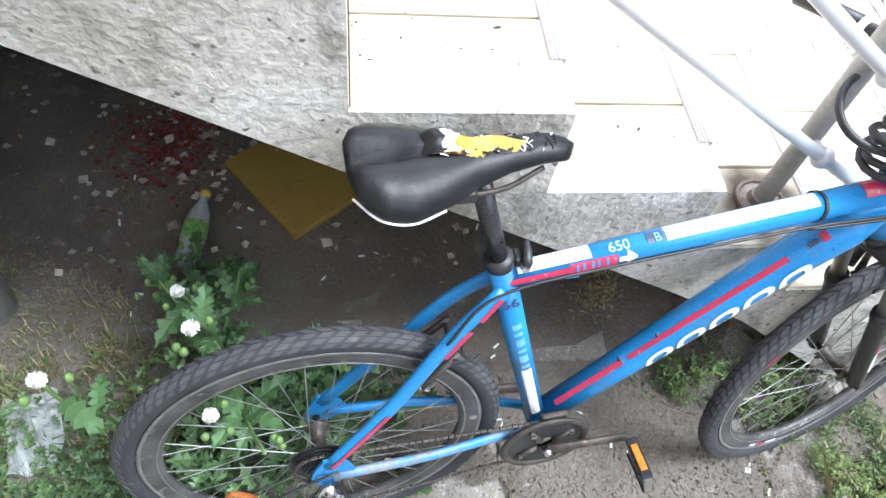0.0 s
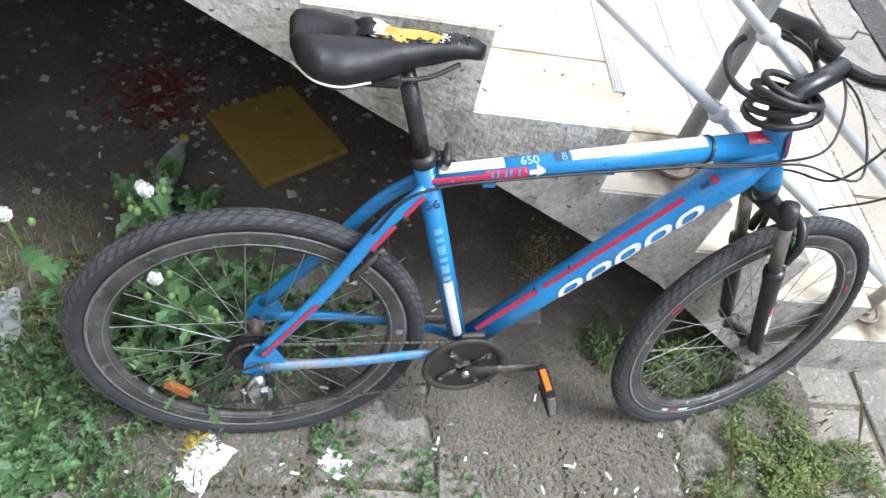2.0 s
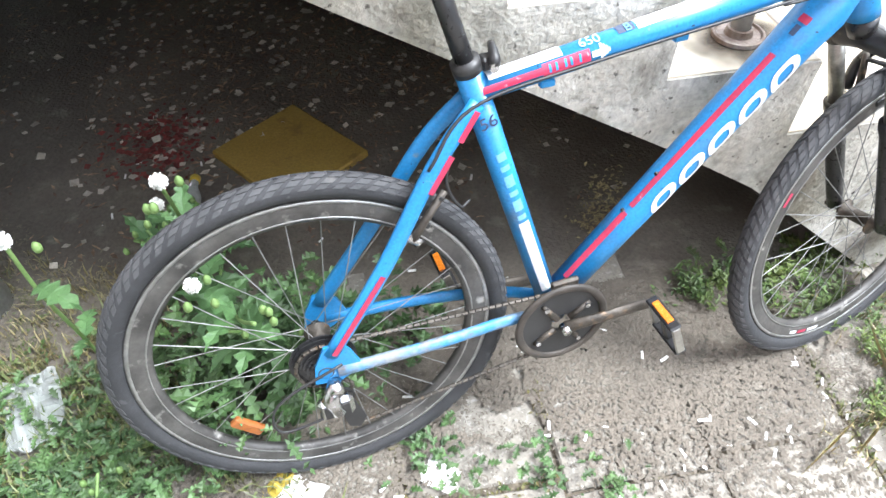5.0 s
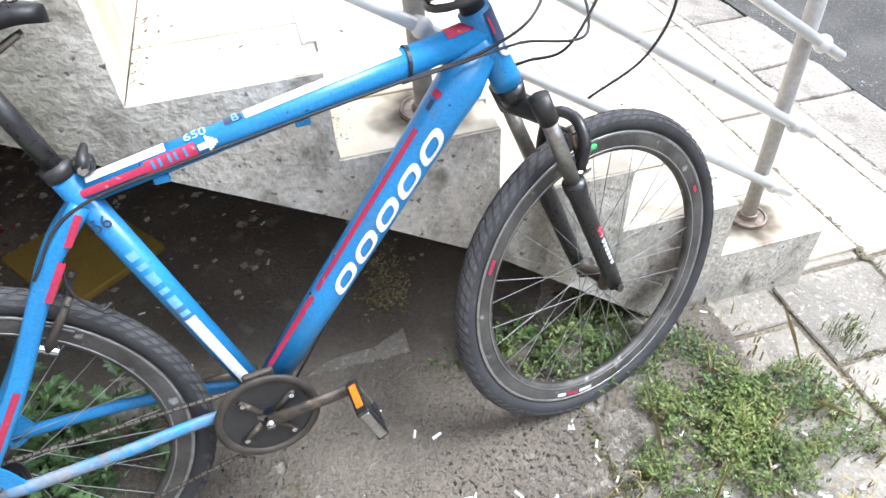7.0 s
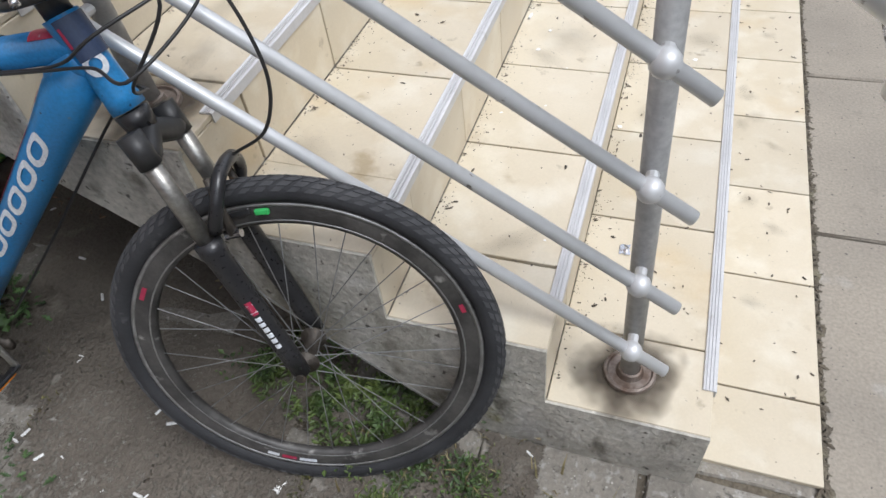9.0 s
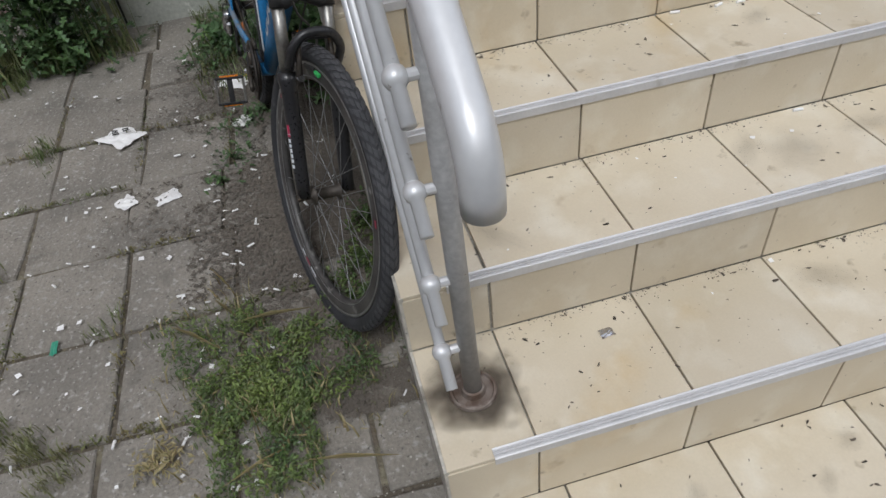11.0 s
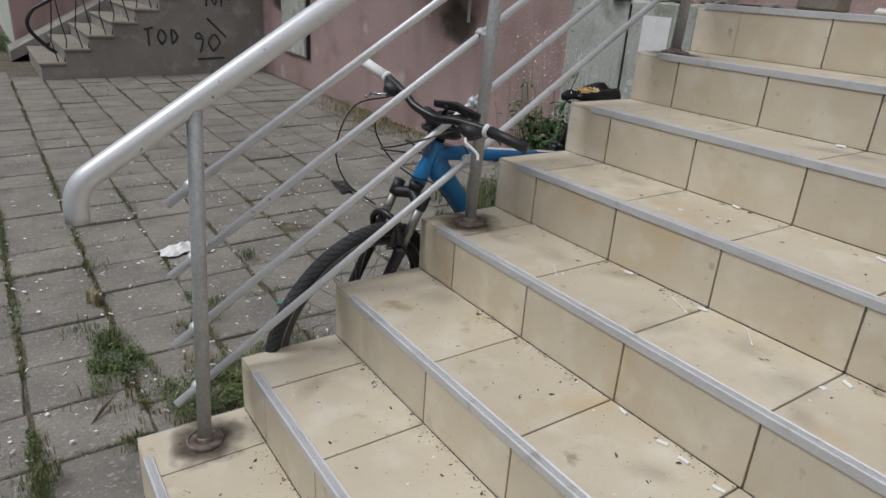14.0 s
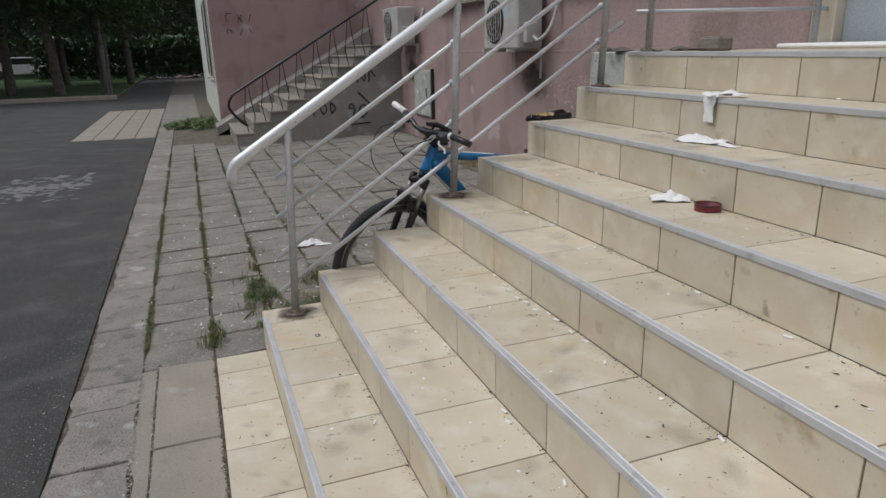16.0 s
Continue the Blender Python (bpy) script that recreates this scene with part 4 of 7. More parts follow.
for i in range(n):
    p, q = chain_pts[i], chain_pts[(i + 1) % n]
    cnt = max(1, round((q - p).length / 0.0127))
    for j in range(cnt):
        u, v = p.lerp(q, j / cnt), p.lerp(q, (j + 0.8) / cnt)
        if (v - u).length > 1e-4:
            rod(u, v, 0.0042 if j % 2 else 0.0034, seg=6, bm=chain_bm)
part("chain", chain_bm, M["grimy"], bicycle, "greasy bicycle chain")
mech = part("rear_derailleur", box(-0.03, 0.034, -0.094, -0.07, -0.1, -0.05, 0.008), M["chrome"], bicycle, "silver and black rear derailleur", m=Matrix.Translation(RA))
part("mech_arm", sweep([RA + Vector((0.012, -0.078, -0.02)), RA + Vector((-0.004, -0.085, -0.05)), RA + Vector((0.005, -0.088, -0.085))], [0.014, 0.018, 0.015], 10), M["chrome"], mech, m=Matrix.Translation(-RA), smooth=True)
part("mech_knuckle", rod((0.01, -0.064, -0.028), (0.01, -0.096, -0.028), 0.014, 0.012, 14), M["chrome"], mech, smooth=True)
part("mech_plate", box(-0.02, 0.026, -0.0965, -0.0935, -0.09, -0.06, 0.001), M["black"], mech)
part("mech_cage", prism([(0.0, -0.07), (0.03, -0.075), (0.05, -0.15), (0.035, -0.175), (0.015, -0.165)], -0.066, -0.062), M["black"], mech)
for z, x in ((-0.085, 0.02), (-0.155, 0.03)):
    part("jockey_wheel", lathe([(0.004, -0.06), (0.019, -0.06), (0.019, -0.054), (0.004, -0.054)], 14, closed=True), M["black"], mech, m=Matrix.Translation((x, 0, z)))
part("front_derailleur", box(-0.02, 0.035, -0.056, -0.044, 0.08, 0.1, 0.004), M["grimy"], bicycle, m=Matrix.Translation(BB))

# rim brakes
def brake(c, fw, label, m=None):
    b = part("brake", box(-0.004, 0.004, -0.045, 0.045, 0.06, 0.066, 0.001), M["black"], bicycle, label, m=c)
    for s in (-1, 1):
        part("arm", sweep([(0, s * 0.042, -0.02), (0, s * 0.04, 0.02), (0, s * 0.036, 0.075)], [0.009, 0.007, 0.006], 8), M["grimy"], b, smooth=True)
        part("shoe", box(-0.03, 0.03, s * 0.015 - 0.005 * (s < 0), s * 0.015 + 0.005 * (s > 0), -0.006, 0.006, 0.002), M["black"], b)
        part("pivot_bolt", rod((-0.012, s * 0.042, -0.02), (0.014, s * 0.042, -0.02), 0.008, seg=10), M["chrome"], b)
    return b


brake(Matrix.Translation(RA) @ Matrix.Rotation(radians(40), 4, "Y") @ Matrix.Translation((0, 0, 0.308)), 0, "rear rim brake")
brake(turn @ Matrix.Translation(FA) @ Matrix.Rotation(radians(-12), 4, "Y") @ Matrix.Translation((0, 0, 0.308)), 0, "front rim brake with a green pad holder")

part("brake_pad", box(-0.012, 0.012, -0.022, -0.014, -0.005, 0.005, 0.002), M["pad_green"], bicycle, "bright green brake pad", m=turn @ Matrix.Translation(FA) @ Matrix.Rotation(radians(-3), 4, "Y") @ Matrix.Translation((0, 0, 0.306)))

# seat
post_dir = (SC - BB).normalized()
seat_top = SC + post_dir * 0.2
part("seat_post", rod(SC, seat_top, 0.0145, seg=18), M["black_metal"], bicycle, "black seat post", smooth=True)
clamp = part("seat_clamp", rod(SC + post_dir * 0.012, SC + post_dir * 0.032, 0.0225, seg=18), M["black"], bicycle, "black quick-release seat clamp", smooth=True)
part("clamp_lug", box(-0.012, 0.016, -0.013, 0.013, -0.01, 0.01, 0.004), M["black"], clamp, m=Matrix.Translation(SC + post_dir * 0.022 + Vector((0.032, 0, 0))))
part("quick_release", sweep(smooth_path([SC + post_dir * 0.022 + Vector((0.036, -0.022, 0)), SC + post_dir * 0.03 + Vector((0.04, -0.012, 0.006)), SC + post_dir * 0.036 + Vector((0.046, 0.012, 0.008))], 4), [0.006, 0.008, 0.009, 0.009, 0.008, 0.008, 0.007, 0.006, 0.005], 8), M["black"], clamp, smooth=True)
part("clamp_nut", rod(SC + post_dir * 0.022 + Vector((0.034, -0.016, 0)), SC + post_dir * 0.022 + Vector((0.034, -0.026, 0)), 0.007, seg=10), M["chrome"], clamp)


def saddle_form(t):
    """Half width, crown height and height of the dome at t from back to nose."""
    w = np.interp(t, (0, 0.04, 0.12, 0.25, 0.4, 0.55, 0.7, 0.93, 0.98, 1.0), (0.03, 0.056, 0.074, 0.077, 0.06, 0.037, 0.026, 0.0205, 0.0145, 0.005))
    h = np.interp(t, (0, 0.05, 0.2, 0.45, 0.7, 1.0), (0.024, 0.04, 0.046, 0.036, 0.022, 0.014))
    z = 0.014 * (1 - t) ** 2 + 0.008 * t * t - 0.007 * math.sin(math.pi * t) - 0.016 * max(0.0, t - 0.8) ** 2 / 0.04
    return float(w), float(h), z


def saddle_top(x, y):
    t = (x + 0.125) / 0.27
    w, h, z = saddle_form(t)
    groove = 0.017 * math.exp(-(y / 0.012) ** 2) * max(0.0, 1 - abs(t - 0.22) / 0.3) ** 0.6 + 0.034 * math.exp(-(y / 0.022) ** 2) * max(0.0, 1 - t / 0.3)
    return z - h + h * max(0.0, 1 - (abs(y) / w) ** 2.4) ** 0.5 - groove


def saddle_mesh():
    """A padded saddle: two round lobes at the back, a channelled top and a narrow nose along +x."""
    bm = bmesh.new()
    rows = []
    n, s = 34, 26
    for i in range(n + 1):
        t = i / n
        x = -0.125 + 0.27 * t
        w, h, z = saddle_form(t)
        row = []
        for k in range(s + 1):
            a = radians(-28 + 236 * k / s)
            yy = w * math.cos(a) * (1.0 if math.sin(a) > 0 else 1 - 0.25 * abs(math.sin(a)))
            zz = saddle_top(x, yy * 0.9999) if math.sin(a) > 0 else z - h + h * 0.9 * math.sin(a)
            row.append(bm.verts.new((x, yy, zz)))
        rows.append(row)
    for i in range(n):
        for k in range(s):
            bm.faces.new((rows[i][k], rows[i + 1][k], rows[i + 1][k + 1], rows[i][k + 1]))
        bm.faces.new((rows[i][0], rows[i][-1], rows[i + 1][-1], rows[i + 1][0]))
    bm.faces.new(rows[0])
    bm.faces.new(rows[-1][::-1])
    return bm


saddle_at = Matrix.Translation(seat_top + Vector((-0.034, 0, 0.053))) @ Matrix.Scale(1.06, 4) @ Matrix.Rotation(radians(2.5), 4, "Y")
saddle = part("saddle", saddle_mesh(), M["vinyl"], bicycle, "torn black vinyl saddle with bare yellow foam", m=saddle_at, smooth=True)
foam_bm = bmesh.new()
rnd = random.Random(4)
rows = []
for i in range(25):
    x = -0.016 + 0.096 * i / 24
    c = 0.004 * math.sin(i * 0.5) + 0.007 - 0.0004 * i
    hw = np.interp(i, (0, 2, 6, 11, 16, 20, 24), (0.012, 0.019, 0.022, 0.018, 0.016, 0.011, 0.002)) + rnd.uniform(-0.0025, 0.0025)
    rows.append([foam_bm.verts.new((x, c + hw * u, saddle_top(x, c + hw * u) + 0.0016 * (1 - u * u) + (0.0012 if abs(u) < 1 else -0.001) + rnd.uniform(0, 0.0008))) for u in (-1, -0.6, -0.2, 0.2, 0.6, 1)])
for i in range(24):
    for k in range(5):
        foam_bm.faces.new((rows[i][k], rows[i + 1][k], rows[i + 1][k + 1], rows[i][k + 1]))
part("torn_foam", foam_bm, M["foam"], saddle, "bare crumbling yellow foam", smooth=True)
flap = random.Random(9)
for k in range(34):
    u = k % 17
    x = -0.016 + 0.0072 * u + flap.uniform(-0.003, 0.003)
    y = (-1 if k < 17 else 1) * (0.015 + flap.uniform(0, 0.006)) + 0.004
    bm = bmesh.new()
    q = [(x + flap.uniform(-0.006, 0.006), y + flap.uniform(-0.005, 0.005)) for _ in range(4)]
    q.sort(key=lambda p: math.atan2(p[1] - y, p[0] - x))
    bm.faces.new([bm.verts.new((a, b, saddle_top(a, b) + flap.uniform(0.001, 0.004))) for a, b in q])
    part("torn_flake", bm, M["paper"] if k % 4 == 0 else M["vinyl"], saddle)
for name, mat, lift, tag, back in (("torn_flap", "vinyl", 0.0, "curled black flap beside the tear", 0.0), ("flap_lining", "foam_pale", 0.0012, "pale torn lining of the flap", 0.012)):
    curl = bmesh.new()
    rows = []
    for i in range(9):
        y = -0.012 + 0.042 * i / 8
        tall = 0.011 * math.sin(math.pi * (i + 1) / 10) * (1 + 0.3 * math.sin(i * 2.1))
        row = []
        for q in (0.0, 0.35, 0.7, 1.0):
            x = -0.036 + 0.026 * q + back * (0.4 + 0.6 * q) + 0.003 * math.sin(i * 1.7)
            row.append(curl.verts.new((x, y, saddle_top(x, y) + 0.0012 + lift + tall * math.sin(q * 2.4) * (1.0 if not back else 0.75))))
        rows.append(row)
    for i in range(8):
        for k in range(3):
            curl.faces.new((rows[i][k], rows[i + 1][k], rows[i + 1][k + 1], rows[i][k + 1]))
    part(name, curl, M[mat], saddle, tag, smooth=True)
crease = random.Random(21)
for k in range(26):
    x0 = crease.uniform(0.03, 0.125)
    y0 = crease.choice((-1, 1)) * crease.uniform(0.004, 0.016)
    pts = [(x0 + 0.002 * j * crease.uniform(-1, 1), y0 + 0.0035 * j) for j in range(4)]
    part("worn_crease", sweep([(a, b, saddle_top(a, b) + 0.0004) for a, b in pts], crease.choice((0.0005, 0.0007, 0.0011)), 5), M["paper"] if k % 3 == 0 else M["vinyl"], saddle)
part("saddle_rim", sweep(smooth_path([(-0.122, -0.04, -0.034), (-0.095, -0.069, -0.042), (-0.06, -0.0745, -0.046), (-0.02, -0.058, -0.046)], 6), 0.0016, 6), M["paper"], saddle, "pale worn lower edge", smooth=True)
for s in (-1, 1):
    part("saddle_rail", sweep(smooth_path([(-0.09, s * 0.03, -0.04), (-0.06, s * 0.022, -0.056), (0.05, s * 0.02, -0.058), (0.11, s * 0.01, -0.035)], 5), 0.0035, 8), M["grimy"], saddle, smooth=True)
part("saddle_clamp", box(-0.03, 0.03, -0.026, 0.026, -0.075, -0.05, 0.006), M["black"], saddle)

# steering: spacer, stem, bar, grips, levers, cables, lock
st_top = HT + axis * 0.06
part("headset", rod(HT, st_top, 0.0205, 0.019, 18), M["black"], bicycle, "black headset with a rubber boot", smooth=True)
BC = Vector((0.993, 0, 1.048)) + FRONT
stem = part("stem", sweep([st_top - axis * 0.03, turn @ (st_top + Vector((0.02, 0, 0.005))), turn @ BC], [0.023, 0.02, 0.019], 14), M["black_metal"], bicycle, "black rising stem", smooth=True)


def on_bar(x, y, z):
    return turn @ (BC + Vector((x, y, z)))


bar_pts = [on_bar(x, y, z) for x, y, z in ((-0.047, -0.33, 0.03), (-0.03, -0.2, 0.027), (-0.008, -0.1, 0.016), (0, -0.045, 0.0), (0, 0.045, 0.0), (-0.008, 0.1, 0.016), (-0.03, 0.2, 0.027), (-0.047, 0.33, 0.03))]
bar = part("handlebar", sweep(smooth_path(bar_pts, 6), 0.0125, 14), M["black_metal"], bicycle, "black riser handlebar", smooth=True)
for s in (-1, 1):
    part("grip", sweep([on_bar(-0.032, s * 0.215, 0.0275), on_bar(-0.04, s * 0.275, 0.029), on_bar(-0.0475, s * 0.335, 0.03)], [0.0165, 0.0155, 0.017], 14), M["black"] if s > 0 else M["paper_grip"], bar, "worn rubber grip", smooth=True)
    part("grip_ring", sweep([on_bar(-0.03, s * 0.198, 0.027), on_bar(-0.0315, s * 0.21, 0.0275)], 0.0185, 14), M["paper"], bar, smooth=True)
    part("shifter", sweep([on_bar(-0.03, s * 0.19, 0.017), on_bar(-0.012, s * 0.165, 0.006), on_bar(-0.012, s * 0.13, 0.01)], [0.018, 0.026, 0.017], 12), M["black"], bar, smooth=True)
    part("brake_lever", sweep(smooth_path([on_bar(-0.015, s * 0.155, 0.0), on_bar(0.018, s * 0.175, -0.012), on_bar(0.022, s * 0.198, -0.018), on_bar(0.014, s * 0.222, -0.03), on_bar(0.02, s * 0.234, -0.044)], 5), [0.0045] * 20 + [0.0055], 8), M["paper"] if s > 0 else M["chrome"], bar, "pale metal brake lever", smooth=True)
cables = [
    [on_bar(0.02, -0.13, 0.0), on_bar(0.16, -0.14, -0.02), on_bar(0.215, -0.13, -0.14), turn @ Vector((1.222, -0.09, 0.765)), turn @ Vector((1.142, -0.03, 0.700))],
    [on_bar(0.02, 0.13, 0.0), on_bar(0.09, 0.05, -0.06), Vector((1.027, -0.05, 0.890)), Vector((0.941, -0.04, 0.845)), Vector((0.803, -0.026, 0.825)), Vector((0.493, -0.022, 0.793)), Vector((0.300, -0.028, 0.765)), Vector((0.220, -0.05, 0.690))],
    [on_bar(0.02, -0.12, -0.01), on_bar(0.1, -0.1, -0.07), Vector((1.072, -0.07, 0.830)), Vector((1.027, 0.01, 0.790)), Vector((0.941, 0.045, 0.750)), Vector((0.685, 0.042, 0.475)), Vector((0.504, 0.02, 0.277))],
    [on_bar(0.02, 0.12, -0.01), on_bar(0.11, 0.02, -0.08), Vector((1.092, -0.09, 0.850)), Vector((1.001, -0.047, 0.845)), Vector((0.910, -0.04, 0.836)), Vector((0.803, -0.028, 0.823))],
]
for pts in cables:
    part("cable", sweep(smooth_path(pts, 8), 0.0026, 6), M["black"], bicycle, smooth=True)
part("cable", sweep(smooth_path([(0.28, -0.03, 0.74), (0.25, -0.035, 0.66), (0.27, -0.03, 0.6), (0.29, -0.02, 0.6)], 6), 0.0026, 6), M["black"], bicycle, smooth=True)
part("cable", sweep(smooth_path([(0.03, -0.07, 0.36), (-0.09, -0.085, 0.32), (-0.1, -0.088, 0.25), (-0.01, -0.088, 0.255)], 6), 0.0026, 6), M["black"], bicycle, smooth=True)
part("zip_tie", lathe([(0.0245, -0.003), (0.0262, -0.003), (0.0262, 0.003), (0.0245, 0.003)], 20, closed=True), M["black"], bicycle, m=Matrix.Translation(TT0.lerp(TT1, 0.79)) @ Matrix.Rotation(radians(90), 4, "Z") @ Matrix.Rotation(radians(6), 4, "X"))
for t in (0.165, 0.51):
    part("cable_stop", box(-0.012, 0.012, -0.006, 0.006, -0.006, 0.006, 0.002), M["blue"], bicycle, m=Matrix.Translation(TT0.lerp(TT1, t) + Vector((0, -0.006, -0.024))))
for t in (0.3, 0.42):
    part("bottle_bolt", rod((0, -0.004, 0), (0, 0.004, 0), 0.005, seg=8), M["chrome"], bicycle, m=Matrix.Translation(DT0.lerp(DT1, t) + Vector((-0.02, -0.008, 0.018))))

lock_pts = []
lc = HT + axis * 0.035
for k in range(76):
    a = 2 * math.pi * k / 16.0
    lap = k / 16.0
    r = 0.058 + 0.007 * math.sin(lap * 2.3) + 0.004 * math.sin(k * 0.55)
    lock_pts.append(lc + Vector((r * math.cos(a) - 0.004 + 0.006 * math.sin(lap * 1.7), r * 0.8 * math.sin(a), 0.0125 * lap - 0.012 + 0.010 * math.sin(a + 0.8 + lap))))
ring_c, ring_u, ring_v = lc + Vector((-0.02, 0.065, 0.055)), Vector((1, 0, 0.08)), Vector((0.05, 0.85, 0.42))
big = [ring_c + (0.085 * math.cos(q) * ring_u + 0.075 * math.sin(q) * ring_v) + Vector((0, -0.01 + 0.012 * q / 6.28, 0)) for q in [radians(-60 - 24 * k) for k in range(15)]]
path = smooth_path([lock_pts[-1]] + big, 3)
lock = tagged(part("cable_lock", sweep([bike_at @ p for p in lock_pts + path[1:]], 0.0065, 9), M["black"], smooth=True), "coiled black cable lock round the bike's stem", "lock")
clip = part("bar_mount", sweep([turn @ (BC + Vector((-0.03, 0.0, 0.026))), turn @ (BC + Vector((-0.05, 0.07, 0.04))), turn @ (BC + Vector((-0.06, 0.15, 0.036)))], [0.009, 0.013, 0.011], 10, squash=(1.3, 0.7)), M["black"], bicycle, "black clip on the handlebar", smooth=True)
part("clip_strap", sweep([turn @ (BC + Vector((-0.04, 0.03, 0.0))), turn @ (BC + Vector((-0.055, 0.04, 0.03))), turn @ (BC + Vector((-0.02, 0.05, 0.035)))], 0.006, 8), M["black"], clip, m=None, smooth=True)


# ---- surroundings that close the place ----
def scatter(name, n, place, size, material, parent=None, label="", tall=(0.0, 0.03), shape="leaf", seed=1, category=""):
    """Many small leaves, blades or chips as one joined mesh; place(rng) gives x, y, z."""
    r = random.Random(seed)
    verts, faces = [], []
    for _ in range(n):
        p = place(r)
        if p is None:
            continue
        c = Vector(p) + Vector((0, 0, r.uniform(*tall)))
        a = r.uniform(0, 2 * math.pi)
        s = r.uniform(*size)
        d, e = Vector((math.cos(a), math.sin(a), 0)), Vector((-math.sin(a), math.cos(a), 0))
        i = len(verts)
        if shape in ("blade", "stalk"):
            h, bend, w = s, r.uniform(0.1, 0.7) * s, s * r.uniform(0.025, 0.05)
            if shape == "stalk":
                bend, w = 0.15 * bend, 0.0022
            for t, ww in ((0, w), (0.5, w * 0.8)):
                q = c + d * bend * t * t + Vector((0, 0, h * t))
                verts += [q - e * ww, q + e * ww]
            verts.append(c + d * bend + Vector((0, 0, h * r.uniform(0.6, 0.95))))
            faces += [(i, i + 1, i + 3, i + 2), (i + 2, i + 3, i + 4)]
        elif shape == "flat":
            ring = [c + (d * math.cos(q) * 1.5 + e * math.sin(q) * 0.6) * s * r.uniform(0.4, 1.0) for q in [k * 0.785 for k in range(8)]]
            verts += ring
            faces.append(tuple(range(i, i + 8)))
        elif shape == "lobed":
            tilt = r.uniform(-0.5, 0.8)
            up = Vector((0, 0, 1))
            dd = d * math.cos(tilt) + up * math.sin(tilt)
            nn = dd.cross(e)
            droop = r.uniform(0.15, 0.45)
            spine = [c + dd * s * t - up * (s * droop * t * t) for t in (0, 0.3, 0.55, 0.8, 1.0)]
            verts += spine
            for k, (t, wl) in enumerate(((1, 0.24), (2, 0.3), (3, 0.2))):
                for sg in (-1, 1):
                    j = len(verts)
                    tip = spine[t] + e * sg * s * wl * r.uniform(0.8, 1.2) + dd * s * 0.14 + nn * s * 0.05
                    verts += [tip, spine[t] + e * sg * s * 0.09 - dd * s * 0.06]
                    faces += [(i + t - 1, j + 1, i + t), (j + 1, j, i + t), (i + t, j, i + t + 1)]
        else:
            tilt = r.uniform(-0.3, 0.9) if shape == "leaf" else r.uniform(-0.25, 0.25)
            up = Vector((0, 0, 1))
            dd = d * math.cos(tilt) + up * math.sin(tilt)
            wd = s * (r.uniform(0.16, 0.3) if shape == "leaf" else (0.0014 / s + 0.008 if s > 0.1 else r.uniform(0.08, 0.22)) if shape == "sliver" else r.uniform(0.3, 0.7))
            fold = up * s * (0.12 if shape == "leaf" else 0.06)
            verts += [c, c + dd * s * 0.45 + e * wd + fold, c + dd * s, c + dd * s * 0.45 - e * wd + fold]
            faces += [(i, i + 1, i + 2), (i, i + 2, i + 3)]
    me = bpy.data.meshes.new(name)
    me.from_pydata([tuple(v) for v in verts], [], faces)
    me.materials.append(material)
    ob = new(name, me)
    if parent is not None:
        ob.parent = parent
    return tagged(ob, label, category, kind="stuff")


def on_ground(x, y, dz=0.0):
    return (x, y, ground_z(x) + dz)


def blob(cx, cy, rx, ry, power=0.7, dz=0.0):
    def f(r):
        a, q = r.uniform(0, 2 * math.pi), r.random() ** power
        w = 1 + 0.3 * math.sin(3 * a + cx * 9) + 0.18 * math.sin(7 * a + cy * 5)
        x, y = cx + rx * q * w * math.cos(a), cy + ry * q * w * math.sin(a)
        if noise.noise(Vector((x * 13, y * 13, 4.0))) + 0.6 * noise.noise(Vector((x * 31, y * 31, 1.0))) < -0.1 and r.random() < 0.85:
            return None
        return on_ground(x, y, dz)
    return f


# kerb and smooth slabs in front of the stairs
def slab_block(name, x0, x1, y0, y1, top, mat, label, seed):
    r = random.Random(seed)
    bm = box(x0, x1, y0, y1, top - 0.12, top, 0.006)
    for v in bm.verts:
        v.co += Vector((r.uniform(-0.004, 0.004), r.uniform(-0.004, 0.004), 0))
    return tagged(part(name, bm, M[mat]), label, "pavement", kind="structure")


for i in range(7):
    slab_block("front_slab", 0.25, 0.515, 0.03 + i * 0.75, 0.02 + (i + 1) * 0.75, -0.008, "smooth_slab", "smooth grey concrete slab before the tiled apron", i)


def plate(outline, z0, z1, mat, name, parent):
    """A flat stone of any outline with a worn top edge."""
    bm = bmesh.new()
    cx, cy = sum(p[0] for p in outline) / len(outline), sum(p[1] for p in outline) / len(outline)
    lo = [bm.verts.new((x, y, z0)) for x, y in outline]
    mid = [bm.verts.new((x, y, z1 - 0.006)) for x, y in outline]
    hi = [bm.verts.new((cx + (x - cx) * 0.97, cy + (y - cy) * 0.975, z1)) for x, y in outline]
    n = len(outline)
    for k in range(n):
        for a, b in ((lo, mid), (mid, hi)):
            bm.faces.new((a[k], a[(k + 1) % n], b[(k + 1) % n], b[k]))
    bm.faces.new(hi)
    return part(name, bm, M[mat], parent)


kerb = thing("kerb", pose(0, 0, 0), "worn cracked concrete kerb stones along the road", "kerb", kind="structure")
krng = random.Random(3)


def ragged(p, q, n, amp):
    return [(p[0] + (q[0] - p[0]) * k / n + (krng.uniform(-amp, amp) if k else 0), p[1] + (q[1] - p[1]) * k / n + (krng.uniform(-amp, amp) if k else 0)) for k in range(n)]


